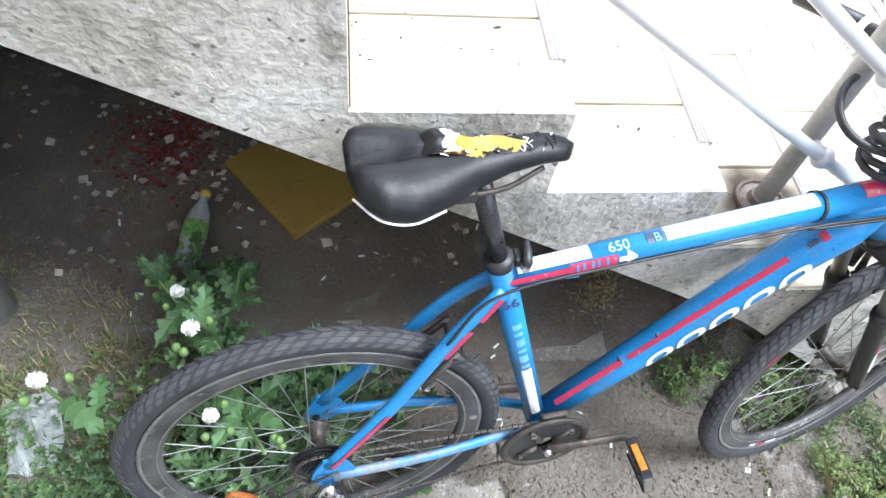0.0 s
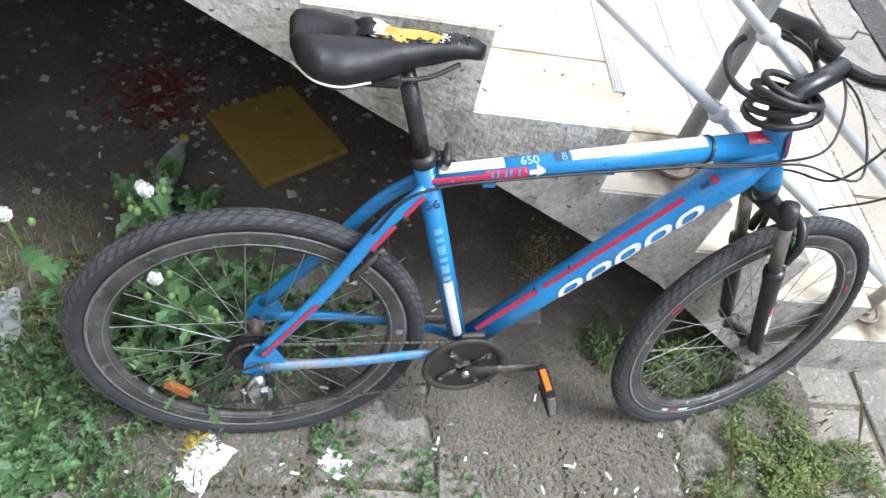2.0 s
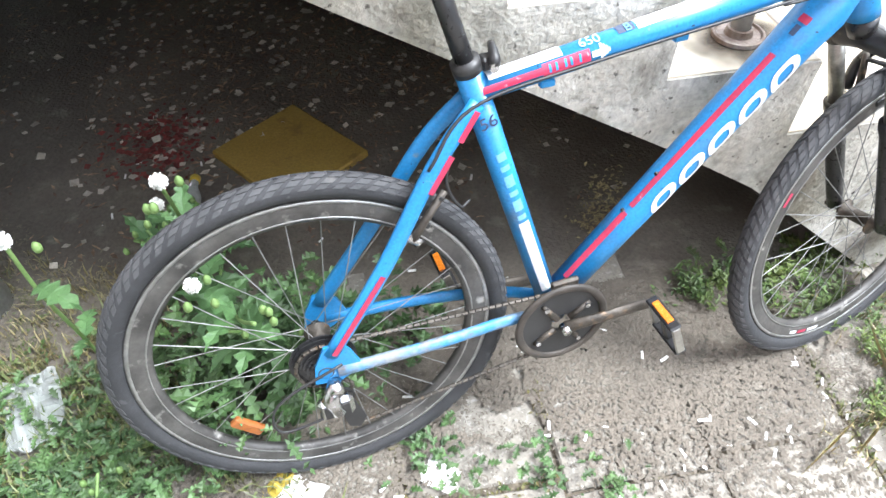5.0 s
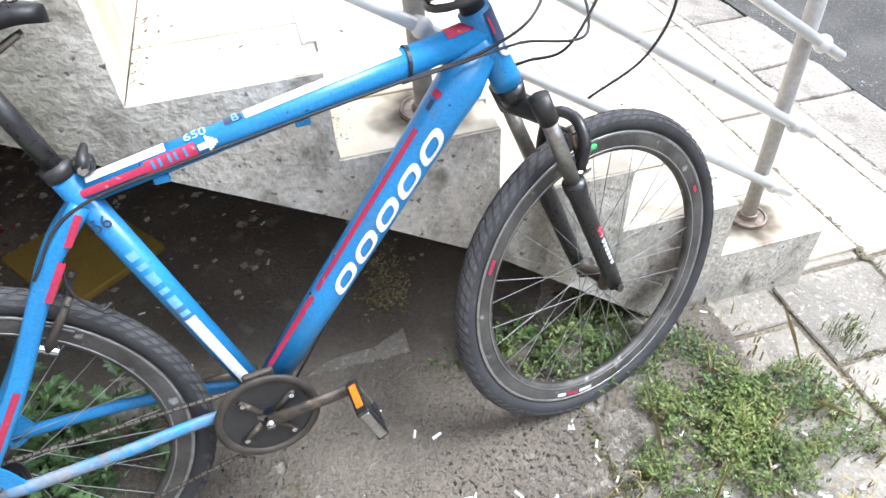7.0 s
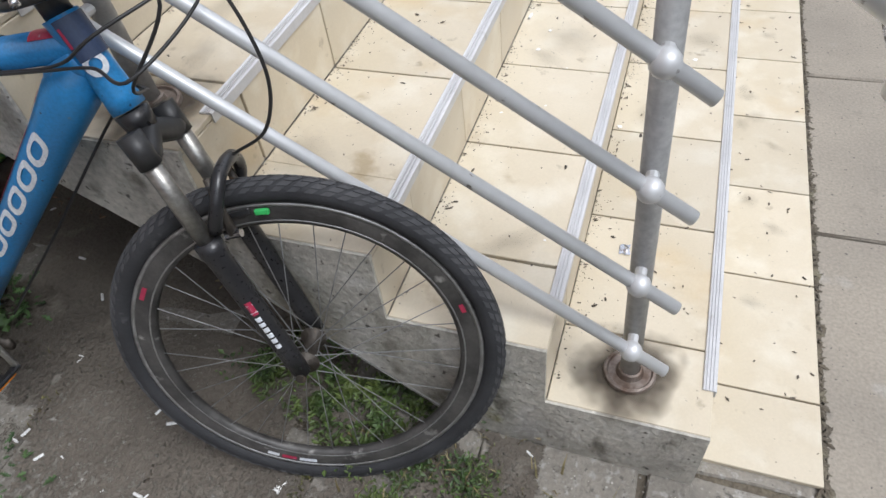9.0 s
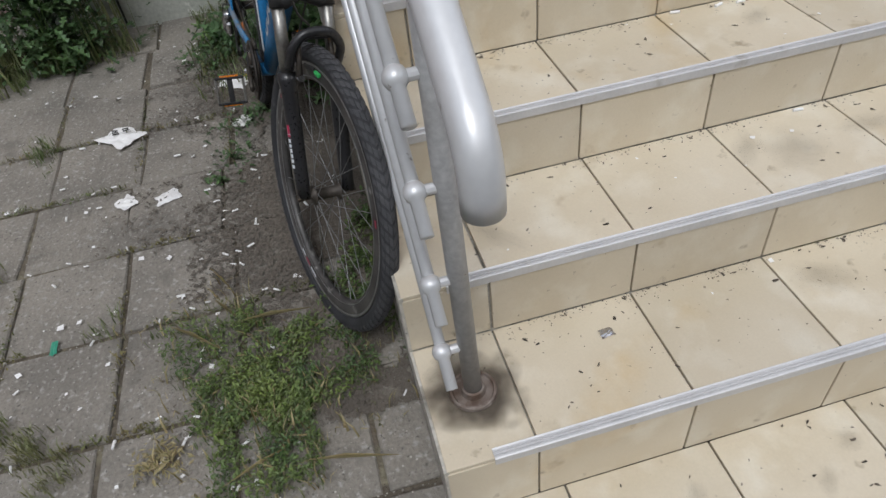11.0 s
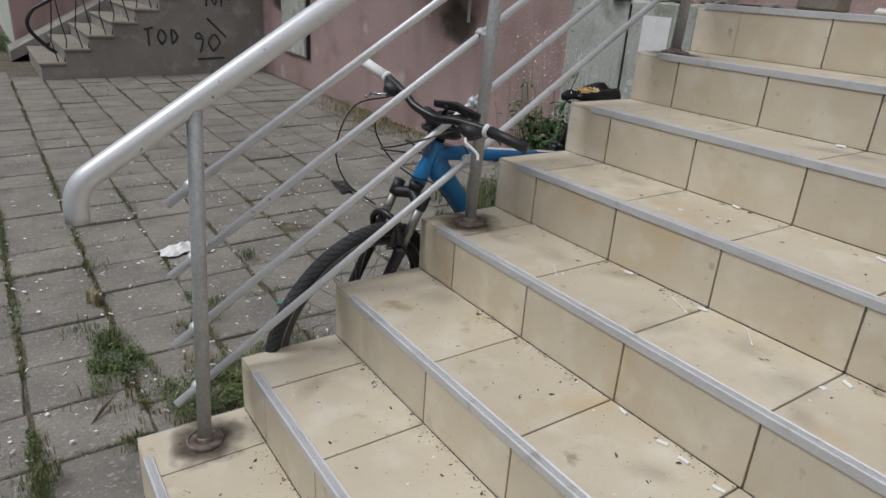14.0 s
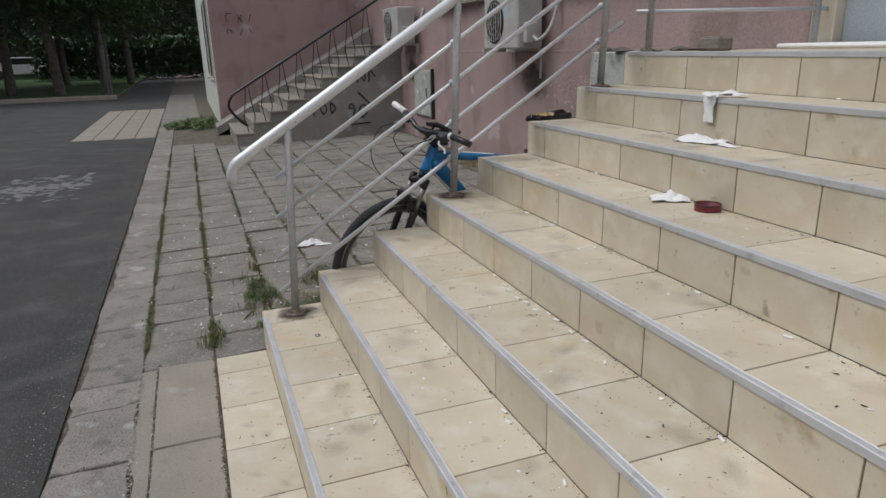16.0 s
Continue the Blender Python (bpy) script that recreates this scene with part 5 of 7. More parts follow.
for i in range(26):
    y1 = 5.0 - i * 0.7
    y0 = y1 - 0.688
    top = -0.013 + krng.uniform(-0.004, 0.003)
    xa, xb = 0.588, 0.862 + krng.uniform(-0.012, 0.01)
    if y0 > -0.5:
        ya, yb = y0 + krng.uniform(0.15, 0.5), y0 + krng.uniform(0.15, 0.5)
        crack = [(xa, ya)] + [(xa + (xb - xa) * t, ya + (yb - ya) * t + krng.uniform(-0.05, 0.05)) for t in (0.25, 0.5, 0.75)] + [(xb, yb)]
        for pts, dz in ((ragged((xb, y0), (xa, y0), 3, 0.006) + ragged((xa, y0), crack[0], 3, 0.012) + crack[:4] + ragged(crack[4], (xb, y0), 4, 0.02), 0.0),
                        ([(x, y + 0.012) for x, y in crack[::-1]][:4] + ragged((xa, crack[0][1] + 0.012), (xa, y1), 3, 0.012) + ragged((xa, y1), (xb, y1), 3, 0.006) + ragged((xb, y1), (xb, yb + 0.012), 4, 0.02), 0.005)):
            plate(pts, -0.14, top + dz, "kerb", "kerb_stone", kerb)
    else:
        plate(ragged((xb, y0), (xa, y0), 3, 0.006) + ragged((xa, y0), (xa, y1), 5, 0.008) + ragged((xa, y1), (xb, y1), 3, 0.006) + ragged((xb, y1), (xb, y0), 6, 0.016), -0.14, top, "kerb", "kerb_stone", kerb)
strip_pts = [(0.52, 0.03)] + ragged((0.585, 0.03), (0.585, 5.0), 34, 0.02) + [(0.585, 5.0), (0.52, 5.0)]
tagged(plate(strip_pts, -0.12, -0.012, "smooth_slab", "mortar_strip", None), "ragged pale mortar strip beside the kerb", "pavement", kind="structure")

# far paving, lawn, trees and cars down the street
tagged(part("far_pavement", box(-0.3, 0.88, -24, -13.1, -0.3, -0.016), M["slab"]), "far end of the concrete pavement", "pavement", kind="structure")
pad = thing("parking_pad", pose(0, 0, 0), "pale concrete slabs laid into the road edge", "pavement", kind="structure")
for k in range(4):
    part("slab", box(0.9 + k * 0.36, 1.25 + k * 0.36, -17.3, -10.2 - 0.05 * k, -0.2, -0.012 - 0.003 * (k % 2), 0.01), M["smooth_slab"], pad)
lawn = part("lawn", box(2.7, 30, -70, -23.2, -0.3, 0.07, 0.02), M["lawn"])
tagged(lawn, "shaded lawn behind a concrete kerb", "lawn", kind="structure")
tagged(part("lawn_kerb", box(2.6, 30, -23.2, -23.0, -0.3, 0.13, 0.03), M["smooth_slab"]), "pale concrete kerb round the lawn", "kerb", kind="structure")


def tree(x, y, h, r, seed, lean=0.0):
    rng = random.Random(seed)
    t = thing("tree", pose(x, y, 0.05), "tall dark-leaved tree on the lawn", "tree", "trees on the lawn")
    trunk = sweep([(0, 0, -0.1), (lean * 0.3, 0.05, h * 0.25), (lean * 0.7, -0.05, h * 0.5), (lean, 0, h * 0.8)], [0.2, 0.15, 0.11, 0.05], 10)
    crown_at = []
    for k in range(9):
        a, z = rng.uniform(0, 6.28), h * rng.uniform(0.3, 0.75)
        e = Vector((lean * z / h + math.cos(a) * r * rng.uniform(0.4, 0.9), math.sin(a) * r * rng.uniform(0.4, 0.9), z + rng.uniform(0.2, 1.4)))
        sweep([(lean * z / h, 0, z), tuple((Vector((lean * z / h, 0, z)) + e) / 2 + Vector((0, 0, 0.15))), tuple(e)], [0.06, 0.04, 0.015], 6, bm=trunk)
        crown_at.append(e)
    part("trunk", trunk, M["bark"], t)
    for k in range(14):
        a = rng.uniform(0, 6.28)
        crown_at.append(Vector((lean * 0.6 + math.cos(a) * r * rng.uniform(0.1, 1), math.sin(a) * r * rng.uniform(0.1, 1), h * rng.uniform(0.36, 1.0))))

    def leaf(rr):
        c = crown_at[rr.randrange(len(crown_at))]
        v = Vector((rr.gauss(0, 1), rr.gauss(0, 1), rr.gauss(0, 0.75)))
        return c + v * (r * 0.24)

    scatter("crown", 15000, leaf, (0.14, 0.34), M["tree_leaf"], t, seed=seed)
    return t


for i, (x, y, h, r, lean) in enumerate(((3.1, -25, 8, 2.9, -0.4), (4.7, -25.5, 8.5, 3.0, 0.3), (3.6, -30, 9, 3.4, 0.2), (6.6, -27, 9, 3.2, -0.2), (2.9, -35, 10, 4.0, 0), (-2.6, -36, 10, 4.2, 0.5), (9.5, -25, 8, 3.0, 0.2), (6.0, -36, 11, 4.5, 0), (11.5, -30, 10, 4.2, 0))):
    tree(x, y, h, r, 60 + i, lean)


def hedge(x0, x1, y, h, seed):
    scatter("hedge", 26000, lambda r: (r.uniform(x0, x1), y + r.gauss(0, 0.5), 0.07 + h * r.random() ** 0.8), (0.25, 0.6), M["tree_leaf"], None, "dense dark hedge at the back of the lawn", seed=seed, category="hedge")


hedge(-12, 24, -53, 12.0, 5)
hedge(-12, 26, -56, 14.0, 6)
# dark backdrop added so no bright sky shows between the leaves
tagged(part("far_building", box(-20, 40, -62, -60, 0, 15), M["far_grey"]), "dim grey backdrop added behind the trees to shut out bright sky gaps", "building", kind="structure")


scatter("hedge", 9000, lambda r: (r.uniform(-5.5, 8.5), -43 + r.gauss(0, 0.5), 2.4 * r.random() ** 0.8), (0.2, 0.5), M["tree_leaf"], None, "dark bushes closing the end of the path", seed=8, category="hedge")


def parked_car(x, y, turn_deg, mat, label):
    c = thing("parked_car", pose(x, y, 0.08, 0, 0, turn_deg), label, "car", "cars parked behind the trees")
    prof = [(-2.1, 0.35), (-2.1, 0.75), (-1.7, 0.9), (-1.1, 1.4), (0.5, 1.42), (1.2, 0.95), (2.0, 0.8), (2.15, 0.55), (2.1, 0.3)]
    bm = prism(prof, -0.82, 0.82)
    bmesh.ops.bevel(bm, geom=bm.edges[:], offset=0.05, segments=2, affect="EDGES")
    part("body", bm, mat, c)
    part("glass", prism([(-1.05, 0.95), (-0.95, 1.33), (0.4, 1.34), (0.98, 0.96)], -0.83, 0.83), M["black_metal"], c)
    for sx in (-1.3, 1.35):
        for sy in (-0.76, 0.76):
            part("wheel", lathe([(0.05, -0.1), (0.3, -0.1), (0.32, -0.05), (0.32, 0.05), (0.3, 0.1), (0.05, 0.1)], 18), M["rubber"], c, m=pose(sx, sy, 0.32))


parked_car(5.4, -47, 10, M["car_white"], "white parked car seen between the trunks")
parked_car(10.2, -49, -6, M["car_white"], "white parked car seen between the trunks")
parked_car(15.5, -48, 4, M["car_blue"], "dark blue parked car seen between the trunks")
pole = tagged(part("lamp_pole", rod((3.0, -24.2, 0), (2.8, -24.2, 8.0), 0.07, 0.05, 10), M["far_grey"], smooth=True), "pale slender lamp pole on the lawn", "pole")
# plain blocks added out of view behind the camera, cutting light from the horizon
tagged(part("opposite_houses", box(15, 16, -45, 30, -0.2, 9.5), M["grey_wall"]), "plain grey block across the road, added unseen to cut horizon light", "building", kind="structure")
tagged(part("end_house", box(-4, 16, 24, 25, -0.2, 9.5), M["grey_wall"]), "plain grey block closing the street, added unseen to cut horizon light", "building", kind="structure")


# unseen panel added to keep daylight from under the stairs
tagged(part("stair_end_wall", box(FACADE, -0.05, WIDE, WIDE + 0.15, -0.1, LAND + 0.4), M["grey_wall"]), "plain grey panel added unseen at the stairs' far end, keeping light out below", "wall", kind="structure")


# ---- things on the facade ----
CHUNK = (-2.5, 0.27)
def ac_unit(y, z, label):
    a = thing("air_conditioner", pose(FACADE + 0.06, y, z), label, "air conditioner", "air conditioners on the wall")
    part("casing", box(0.02, 0.3, -0.4, 0.4, 0.0, 0.54, 0.015), M["ac_white"], a)
    part("fan_opening", lathe([(0.01, 0.0), (0.2, 0.0), (0.21, 0.006), (0.22, 0.0)], 32), M["black"], a, "dark round fan opening", m=pose(0.302, -0.13, 0.27, 0, 0, -90))
    for k in range(7):
        part("grille_bar", rod((0.312, -0.13 + (k - 3) * 0.055, 0.09), (0.312, -0.13 + (k - 3) * 0.055, 0.45), 0.004, seg=6), M["ac_white"], a)
    for k in range(3):
        part("grille_ring", sweep([(0.315, -0.13 + (0.07 + 0.06 * k) * math.cos(t), 0.27 + (0.07 + 0.06 * k) * math.sin(t)) for t in [6.2832 * j / 24 for j in range(24)]], 0.0035, 5, closed=True), M["ac_white"], a)
    part("blue_sticker", box(0.299, 0.303, 0.12, 0.2, 0.3, 0.53), M["sticker"], a, "faded pale blue sticker")
    part("valve_cover", box(0.1, 0.24, 0.4, 0.47, 0.05, 0.25, 0.012), M["ac_white"], a)
    part("pipe", sweep(smooth_path([(0.15, 0.46, 0.12), (0.14, 0.55, 0.08), (0.05, 0.62, 0.2), (-0.05, 0.62, 0.5)], 5), 0.018, 8), M["ac_white"], a, smooth=True)
    for yy in (-0.3, 0.3):
        part("bracket", prism([(-0.06, -0.3), (-0.06, 0.0), (0.36, 0.0), (0.36, -0.03), (-0.02, -0.03), (-0.02, -0.3)], yy - 0.02, yy + 0.02), M["ac_white"], a)
    return a


ac_unit(-3.27, 1.43, "weathered white air conditioner on wall brackets")
ac_unit(-7.3, 1.53, "weathered white air conditioner on wall brackets")

for y in (-3.1, -7.2):
    grime = bmesh.new()
    bmesh.ops.create_circle(grime, cap_ends=True, segments=40, radius=0.16)
    tagged(part("soot_stain", grime, M["soot"], m=pose(FACADE + 0.0365, y, 1.12, 0, 90, 0) @ Matrix.Diagonal((2.0, 2.6, 1, 1))), "dark grime under an air conditioner", "stain", kind="structure")

hatch = thing("wall_hatch", pose(FACADE + 0.037, -6.66, 0.44), "pale grey metal service hatch, peeling and scribbled", "hatch")
part("frame", box(0, 0.025, -0.42, 0.42, 0, 0.7, 0.004), M["ac_white"], hatch)
part("door", box(0.026, 0.04, -0.39, 0.36, 0.02, 0.68, 0.004), M["green_wall"], hatch)
part("dark_edge", box(0.0, 0.045, 0.42, 0.45, -0.01, 0.72, 0.003), M["black"], hatch)
part("handle", sweep([(0.042, 0.24, 0.3), (0.06, 0.24, 0.31), (0.06, 0.24, 0.42), (0.042, 0.24, 0.43)], 0.008, 6), M["black"], hatch)

# pale service box beside the landing
sbox = thing("service_box", pose(-2.75, -0.9, 0), "peeling pale green service box beside the landing", "utility box", kind="structure")
part("body", box(-0.46, 0.0, -0.44, 0.66, 0.05, 1.4, 0.01), M["green_wall"], sbox)
part("seam", box(0.0, 0.006, 0.02, 0.03, 0.1, 1.38), M["black"], sbox)
part("seam", box(0.0, 0.006, 0.5, 0.508, 0.1, 1.38), M["black"], sbox)
part("torn_poster", box(0.0, 0.004, 0.12, 0.3, 1.1, 1.33, 0.0), M["paper"], sbox, "torn remains of a pale poster")
rr = random.Random(21)
for k in range(22):
    bm = bmesh.new()
    bmesh.ops.create_icosphere(bm, subdivisions=1, radius=1.0)
    sx, sy, sz = rr.uniform(0.03, 0.08), rr.uniform(0.03, 0.1), rr.uniform(0.006, 0.02)
    for v in bm.verts:
        v.co = Vector((v.co.x * sx, v.co.y * sy, v.co.z * sz)) * rr.uniform(0.65, 1.25)
    ob = part("rubble", bm, M["rubble"], m=pose(-2.78 + rr.uniform(-0.12, 0.03), -1.3 + k * 0.066, 1.405 + sz * 0.5, 0, 0, rr.uniform(0, 180)))
    tagged(ob, "broken concrete rubble on the ledge", "rubble", "rubble on the ledge")

ch = bmesh.new()
box(-0.05, 0.05, -0.08, 0.08, 0, 0.075, 0.012, ch)
for v in ch.verts:
    v.co += Vector((noise.noise(v.co * 30), noise.noise(v.co * 25 + Vector((5, 0, 0))), 0.6 * noise.noise(v.co * 28))) * 0.012
tagged(part("concrete_chunk", ch, M["rubble"], m=pose(CHUNK[0], CHUNK[1], LAND, 0, 0, 8)), "broken grey concrete chunk on the landing edge", "rubble")
wall("wall_ledge", box(FACADE, FACADE + 0.014, -8.0, -1.36, 1.385, 1.41, 0.004), M["pink"], "thin rendered ledge line along the pink wall")

# landing railing, door and shutters
lrail = thing("landing_railing", pose(0, 0, 0), "grey tubular railing at the side of the landing", "railing")
for x, y in ((-2.22, 0.07), (-3.18, 0.3)):
    part("post", rod((x, y, LAND), (x, y, LAND + 0.95), 0.02, seg=14), M["post_steel"], lrail, smooth=True)
for z in (0.215, 0.56, 0.93):
    part("bar", rod((-2.14, 0.05, LAND + z), (-3.24, 0.315, LAND + z), 0.0115 if z < 0.9 else 0.022, seg=12), M["steel"], lrail, smooth=True)

door = thing("door_1", pose(FACADE - 0.1, 0, LAND), "grey-blue framed glass entrance door, closed", "door", kind="structure")
part("jamb", box(-0.06, 0.1, DOOR0, DOOR0 + 0.16, 0, 2.1, 0.006), M["tile"], door, "cream tiled jamb")
part("door_frame", box(-0.05, 0.03, DOOR0 + 0.16, DOOR0 + 0.5, 0, 2.1, 0.006), M["door_grey"], door)
part("door_frame", box(-0.05, 0.03, DOOR1 - 0.09, DOOR1, 0, 2.1, 0.006), M["door_grey"], door)
part("door_frame", box(-0.05, 0.03, DOOR0 + 0.5, DOOR1 - 0.09, 0, 0.12, 0.006), M["door_grey"], door)
part("door_frame", box(-0.05, 0.03, DOOR0 + 0.5, DOOR1 - 0.09, 2.0, 2.1, 0.006), M["door_grey"], door)
part("pane", box(-0.02, -0.012, DOOR0 + 0.5, DOOR1 - 0.09, 0.12, 2.0), M["glass"], door)
wall("hall_back", box(FACADE - 2.0, FACADE - 1.9, -0.5, 2.0, 0.0, 3.9), M["grey_wall"], "dim grey hall wall behind the door")
wall("hall_floor", box(FACADE - 2.0, FACADE - 0.3, -0.5, 2.0, LAND - 0.2, LAND), M["grey_wall"], "dim grey hall floor behind the door")
tagged(part("door_mat", box(FACADE + 0.03, FACADE + 0.3, 0.25, 0.95, LAND, LAND + 0.03, 0.012), M["paper"]), "crumpled white cloth laid along the threshold", "mat")


def shutter_window(i, y0, y1, z0):
    w = thing("window_%d" % i, pose(FACADE, 0, z0), "window with a closed white roller shutter", "window", kind="structure")
    part("window_frame", box(0.0, 0.04, y0, y1, 0, 1.5, 0.006), M["ac_white"], w)
    for k in range(26):
        part("slat", box(0.04, 0.05, y0 + 0.06, y1 - 0.06, 0.04 + k * 0.055, 0.088 + k * 0.055, 0.003), M["ac_white"], w)
    part("window_sill", box(0.0, 0.1, y0 - 0.03, y1 + 0.03, -0.04, 0.0, 0.006), M["smooth_slab"], w)


shutter_window(1, -6.0, -4.5, 2.02)
shutter_window(2, -4.4, -2.95, 2.02)
shutter_window(3, -2.7, -1.2, 2.02)

# scrawls: plain strokes on the flank and on the wing wall
def strokes(name, origin, ux, marks, label, w=0.02):
    o, u = Vector(origin), Vector(ux)
    ob = thing(name, Matrix.Identity(4), label, "graffiti")
    nrm = Vector((0, 0, 1)).cross(u).normalized() * -0.004
    for m in marks:
        pts = [o + u * a + Vector((0, 0, b)) + nrm for a, b in m]
        part("stroke", sweep(smooth_path(pts, 3) if len(pts) > 2 else pts, w, 6, squash=(1, 1)), M["spray"], ob)
    return ob


flank_marks = [[(0, 0), (0, 0.26)], [(-0.06, 0.24), (0.08, 0.27)], [(0.2, 0.02), (0.14, 0.13), (0.2, 0.24), (0.27, 0.13), (0.2, 0.02)], [(0.36, 0.03), (0.36, 0.24), (0.45, 0.14), (0.36, 0.03)],
               [(0.8, -0.1), (0.86, 0.1), (0.74, 0.12), (0.78, 0.2), (0.86, 0.14)], [(1.02, -0.08), (0.95, 0.06), (1.05, 0.18), (1.14, 0.05), (1.02, -0.08)], [(0.95, 0.42), (1.25, 0.14)], [(0.75, -0.2), (1.2, -0.18)],
               [(0.95, 0.6), (0.98, 0.8), (1.1, 0.62), (1.12, 0.82)], [(1.2, 0.6), (1.22, 0.84), (1.34, 0.7)]]
strokes("graffiti", (-1.68, -7.847, 0.42), (-0.8, 0, 0), [[(u, v * 0.85) for u, v in m] for m in flank_marks], "black scrawled spray strokes on the stair flank", 0.012)
strokes("graffiti", (-0.62, -10.492, 2.02), (-1, 0, 0), [[(0, 0), (0, 0.14), (0.1, 0.14)], [(0.2, 0), (0.28, 0.12)], [(0.28, 0), (0.2, 0.12)], [(0.4, 0), (0.46, 0.14)], [(0, -0.25), (0, -0.12), (0.1, -0.2)], [(0.22, -0.25), (0.28, -0.14)], [(0.4, -0.12), (0.45, -0.22)]], "small dark scratched marks on the pink wall", 0.005)
for i, y in enumerate((-11.6, -13.4)):
    w = thing("window_%d" % (4 + i), pose(-0.32, y, 0.95), "tall narrow window in the pale side wall", "window", kind="structure")
    part("window_frame", box(0, 0.03, -0.35, 0.35, 0, 1.6, 0.006), M["ac_white"], w)
    part("pane", box(0.03, 0.036, -0.28, 0.28, 0.06, 1.54), M["glass"], w)
    part("window_sill", box(0, 0.08, -0.4, 0.4, -0.05, 0.0, 0.006), M["ac_white"], w)

# ---- under the stairs ----
board = bmesh.new()
box(-0.16, 0.16, -0.178, 0.178, 0, 0.026, 0.005, board)
tagged(part("board", board, M["card"], m=pose(-1.963, 0.69, ground_z(-1.96) + 0.003, 0, 1.5, 38)), "flat ochre padded board lying under the stairs", "board")
blk = bmesh.new()
box(-0.2, 0.2, -0.13, 0.13, 0, 0.085, 0.012, blk)
bmesh.ops.subdivide_edges(blk, edges=blk.edges[:], cuts=3, use_grid_fill=True)
for v in blk.verts:
    v.co += Vector((0.025 * noise.noise(v.co * 14), 0.03 * noise.noise(v.co * 12 + Vector((3, 0, 0))), 0.02 * noise.noise(v.co * 16 + Vector((0, 4, 0))) * (v.co.z > 0.02)))
tagged(part("broken_slab", blk, M["concrete"], m=pose(-3.1, 0.89, ground_z(-3.1) + 0.002, 0, 1.5, 152)), "broken pale paving slab lying by the pillar", "slab")

bottle = thing("plastic_bottle", pose(-2.25, 0.475, ground_z(-2.23) + 0.036, 88, 0, 172), "crumpled clear plastic bottle with a green label", "bottle")
part("body", lathe([(0.002, -0.11), (0.03, -0.11), (0.034, -0.1), (0.031, -0.06), (0.034, -0.05), (0.034, 0.02), (0.03, 0.05), (0.016, 0.085), (0.0125, 0.095), (0.0125, 0.11)], 20), M["pet"], bottle, m=pose(0, 0, 0, 90), smooth=True)
part("label", lathe([(0.0346, -0.045), (0.0346, 0.015)], 20), M["label_green"], bottle, "green paper label", m=pose(0, 0, 0, 90), smooth=True)
part("cap", lathe([(0.001, 0.128), (0.0145, 0.128), (0.0145, 0.108), (0.0125, 0.108)], 16), M["cap_yellow"], bottle, "yellow screw cap", m=pose(0, 0, 0, 90), smooth=True)


def under_stairs(r):
    x = r.uniform(-3.9, -0.85)
    y = r.gauss(1.45, 0.5) if r.random() < 0.85 else r.uniform(0.3, 2.6)
    if y < 0.3 or (x > -1.4 and r.random() < 0.8) or (x < -2.6 and r.random() < 0.75):
        return None
    return on_ground(x, y, 0.012)


scatter("leaf_litter", 12000, under_stairs, (0.008, 0.034), M["litter"], None, "dry brown leaf litter under the stairs", (0, 0.008), "sliver", 31, "leaf litter")
scatter("pale_litter", 1500, under_stairs, (0.012, 0.036), M["chip_pale"], None, "small pale scraps and butts under the stairs", (0.002, 0.014), "chip", 32, "litter")
scatter("red_petals", 340, lambda r: on_ground(r.gauss(-2.36, 0.065), r.gauss(0.8, 0.075), 0.012), (0.008, 0.026), M["petal"], None, "withered dark red petals in a heap", (0, 0.015), "chip", 33, "petals")
scatter("scraps", 26, lambda r: on_ground(r.gauss(-2.22, 0.1), r.gauss(0.76, 0.08), 0.01), (0.012, 0.035), M["chip_pale"], None, "torn pale plastic scraps", (0, 0.012), "chip", 34, "litter")
scatter("road_grit", 1900, lambda r: (0.9 + abs(r.gauss(0, 0.05)) * (1 if r.random() < 0.8 else 4), 4.0 - 12 * r.random(), -0.014), (0.002, 0.009), M["grit"], None, "loose gravel along the road edge", (0, 0.006), "chip", 36, "gravel")
scatter("road_stain", 170, lambda r: (1.95 + 0.9 * r.uniform(-0.5, 0.5), -5.6 - 0.9 * r.uniform(-0.5, 0.5) ** 3 * 8, -0.0175), (0.02, 0.11), M["pale_stain"], None, "pale flaking stain on the asphalt", (0, 0.004), "flat", 37, "stain")
scatter("grit", 9000, lambda r: on_ground(r.uniform(-2.6, 0.5), r.uniform(-1.6, 0.0), 0.001), (0.002, 0.007), M["grit"], None, "scattered pale grit on the paving", (0, 0.002), "chip", 35, "grit")

# loose soil washed over the slabs under the stairs; dark tone paints shade too
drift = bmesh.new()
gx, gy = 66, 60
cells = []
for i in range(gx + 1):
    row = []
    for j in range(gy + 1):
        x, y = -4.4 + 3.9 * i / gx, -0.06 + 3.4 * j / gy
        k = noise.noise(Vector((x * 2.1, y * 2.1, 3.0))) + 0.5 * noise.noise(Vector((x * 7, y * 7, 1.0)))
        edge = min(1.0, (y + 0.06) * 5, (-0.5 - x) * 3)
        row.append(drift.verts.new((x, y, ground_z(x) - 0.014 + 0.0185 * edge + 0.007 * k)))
    cells.append(row)
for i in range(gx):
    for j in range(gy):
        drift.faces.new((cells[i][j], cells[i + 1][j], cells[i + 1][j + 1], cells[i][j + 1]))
tagged(part("soil_drift", drift, M["soil_shade"], smooth=True), "trodden soil over the slabs, darkened also to paint the shade under the stairs", "soil", kind="structure")


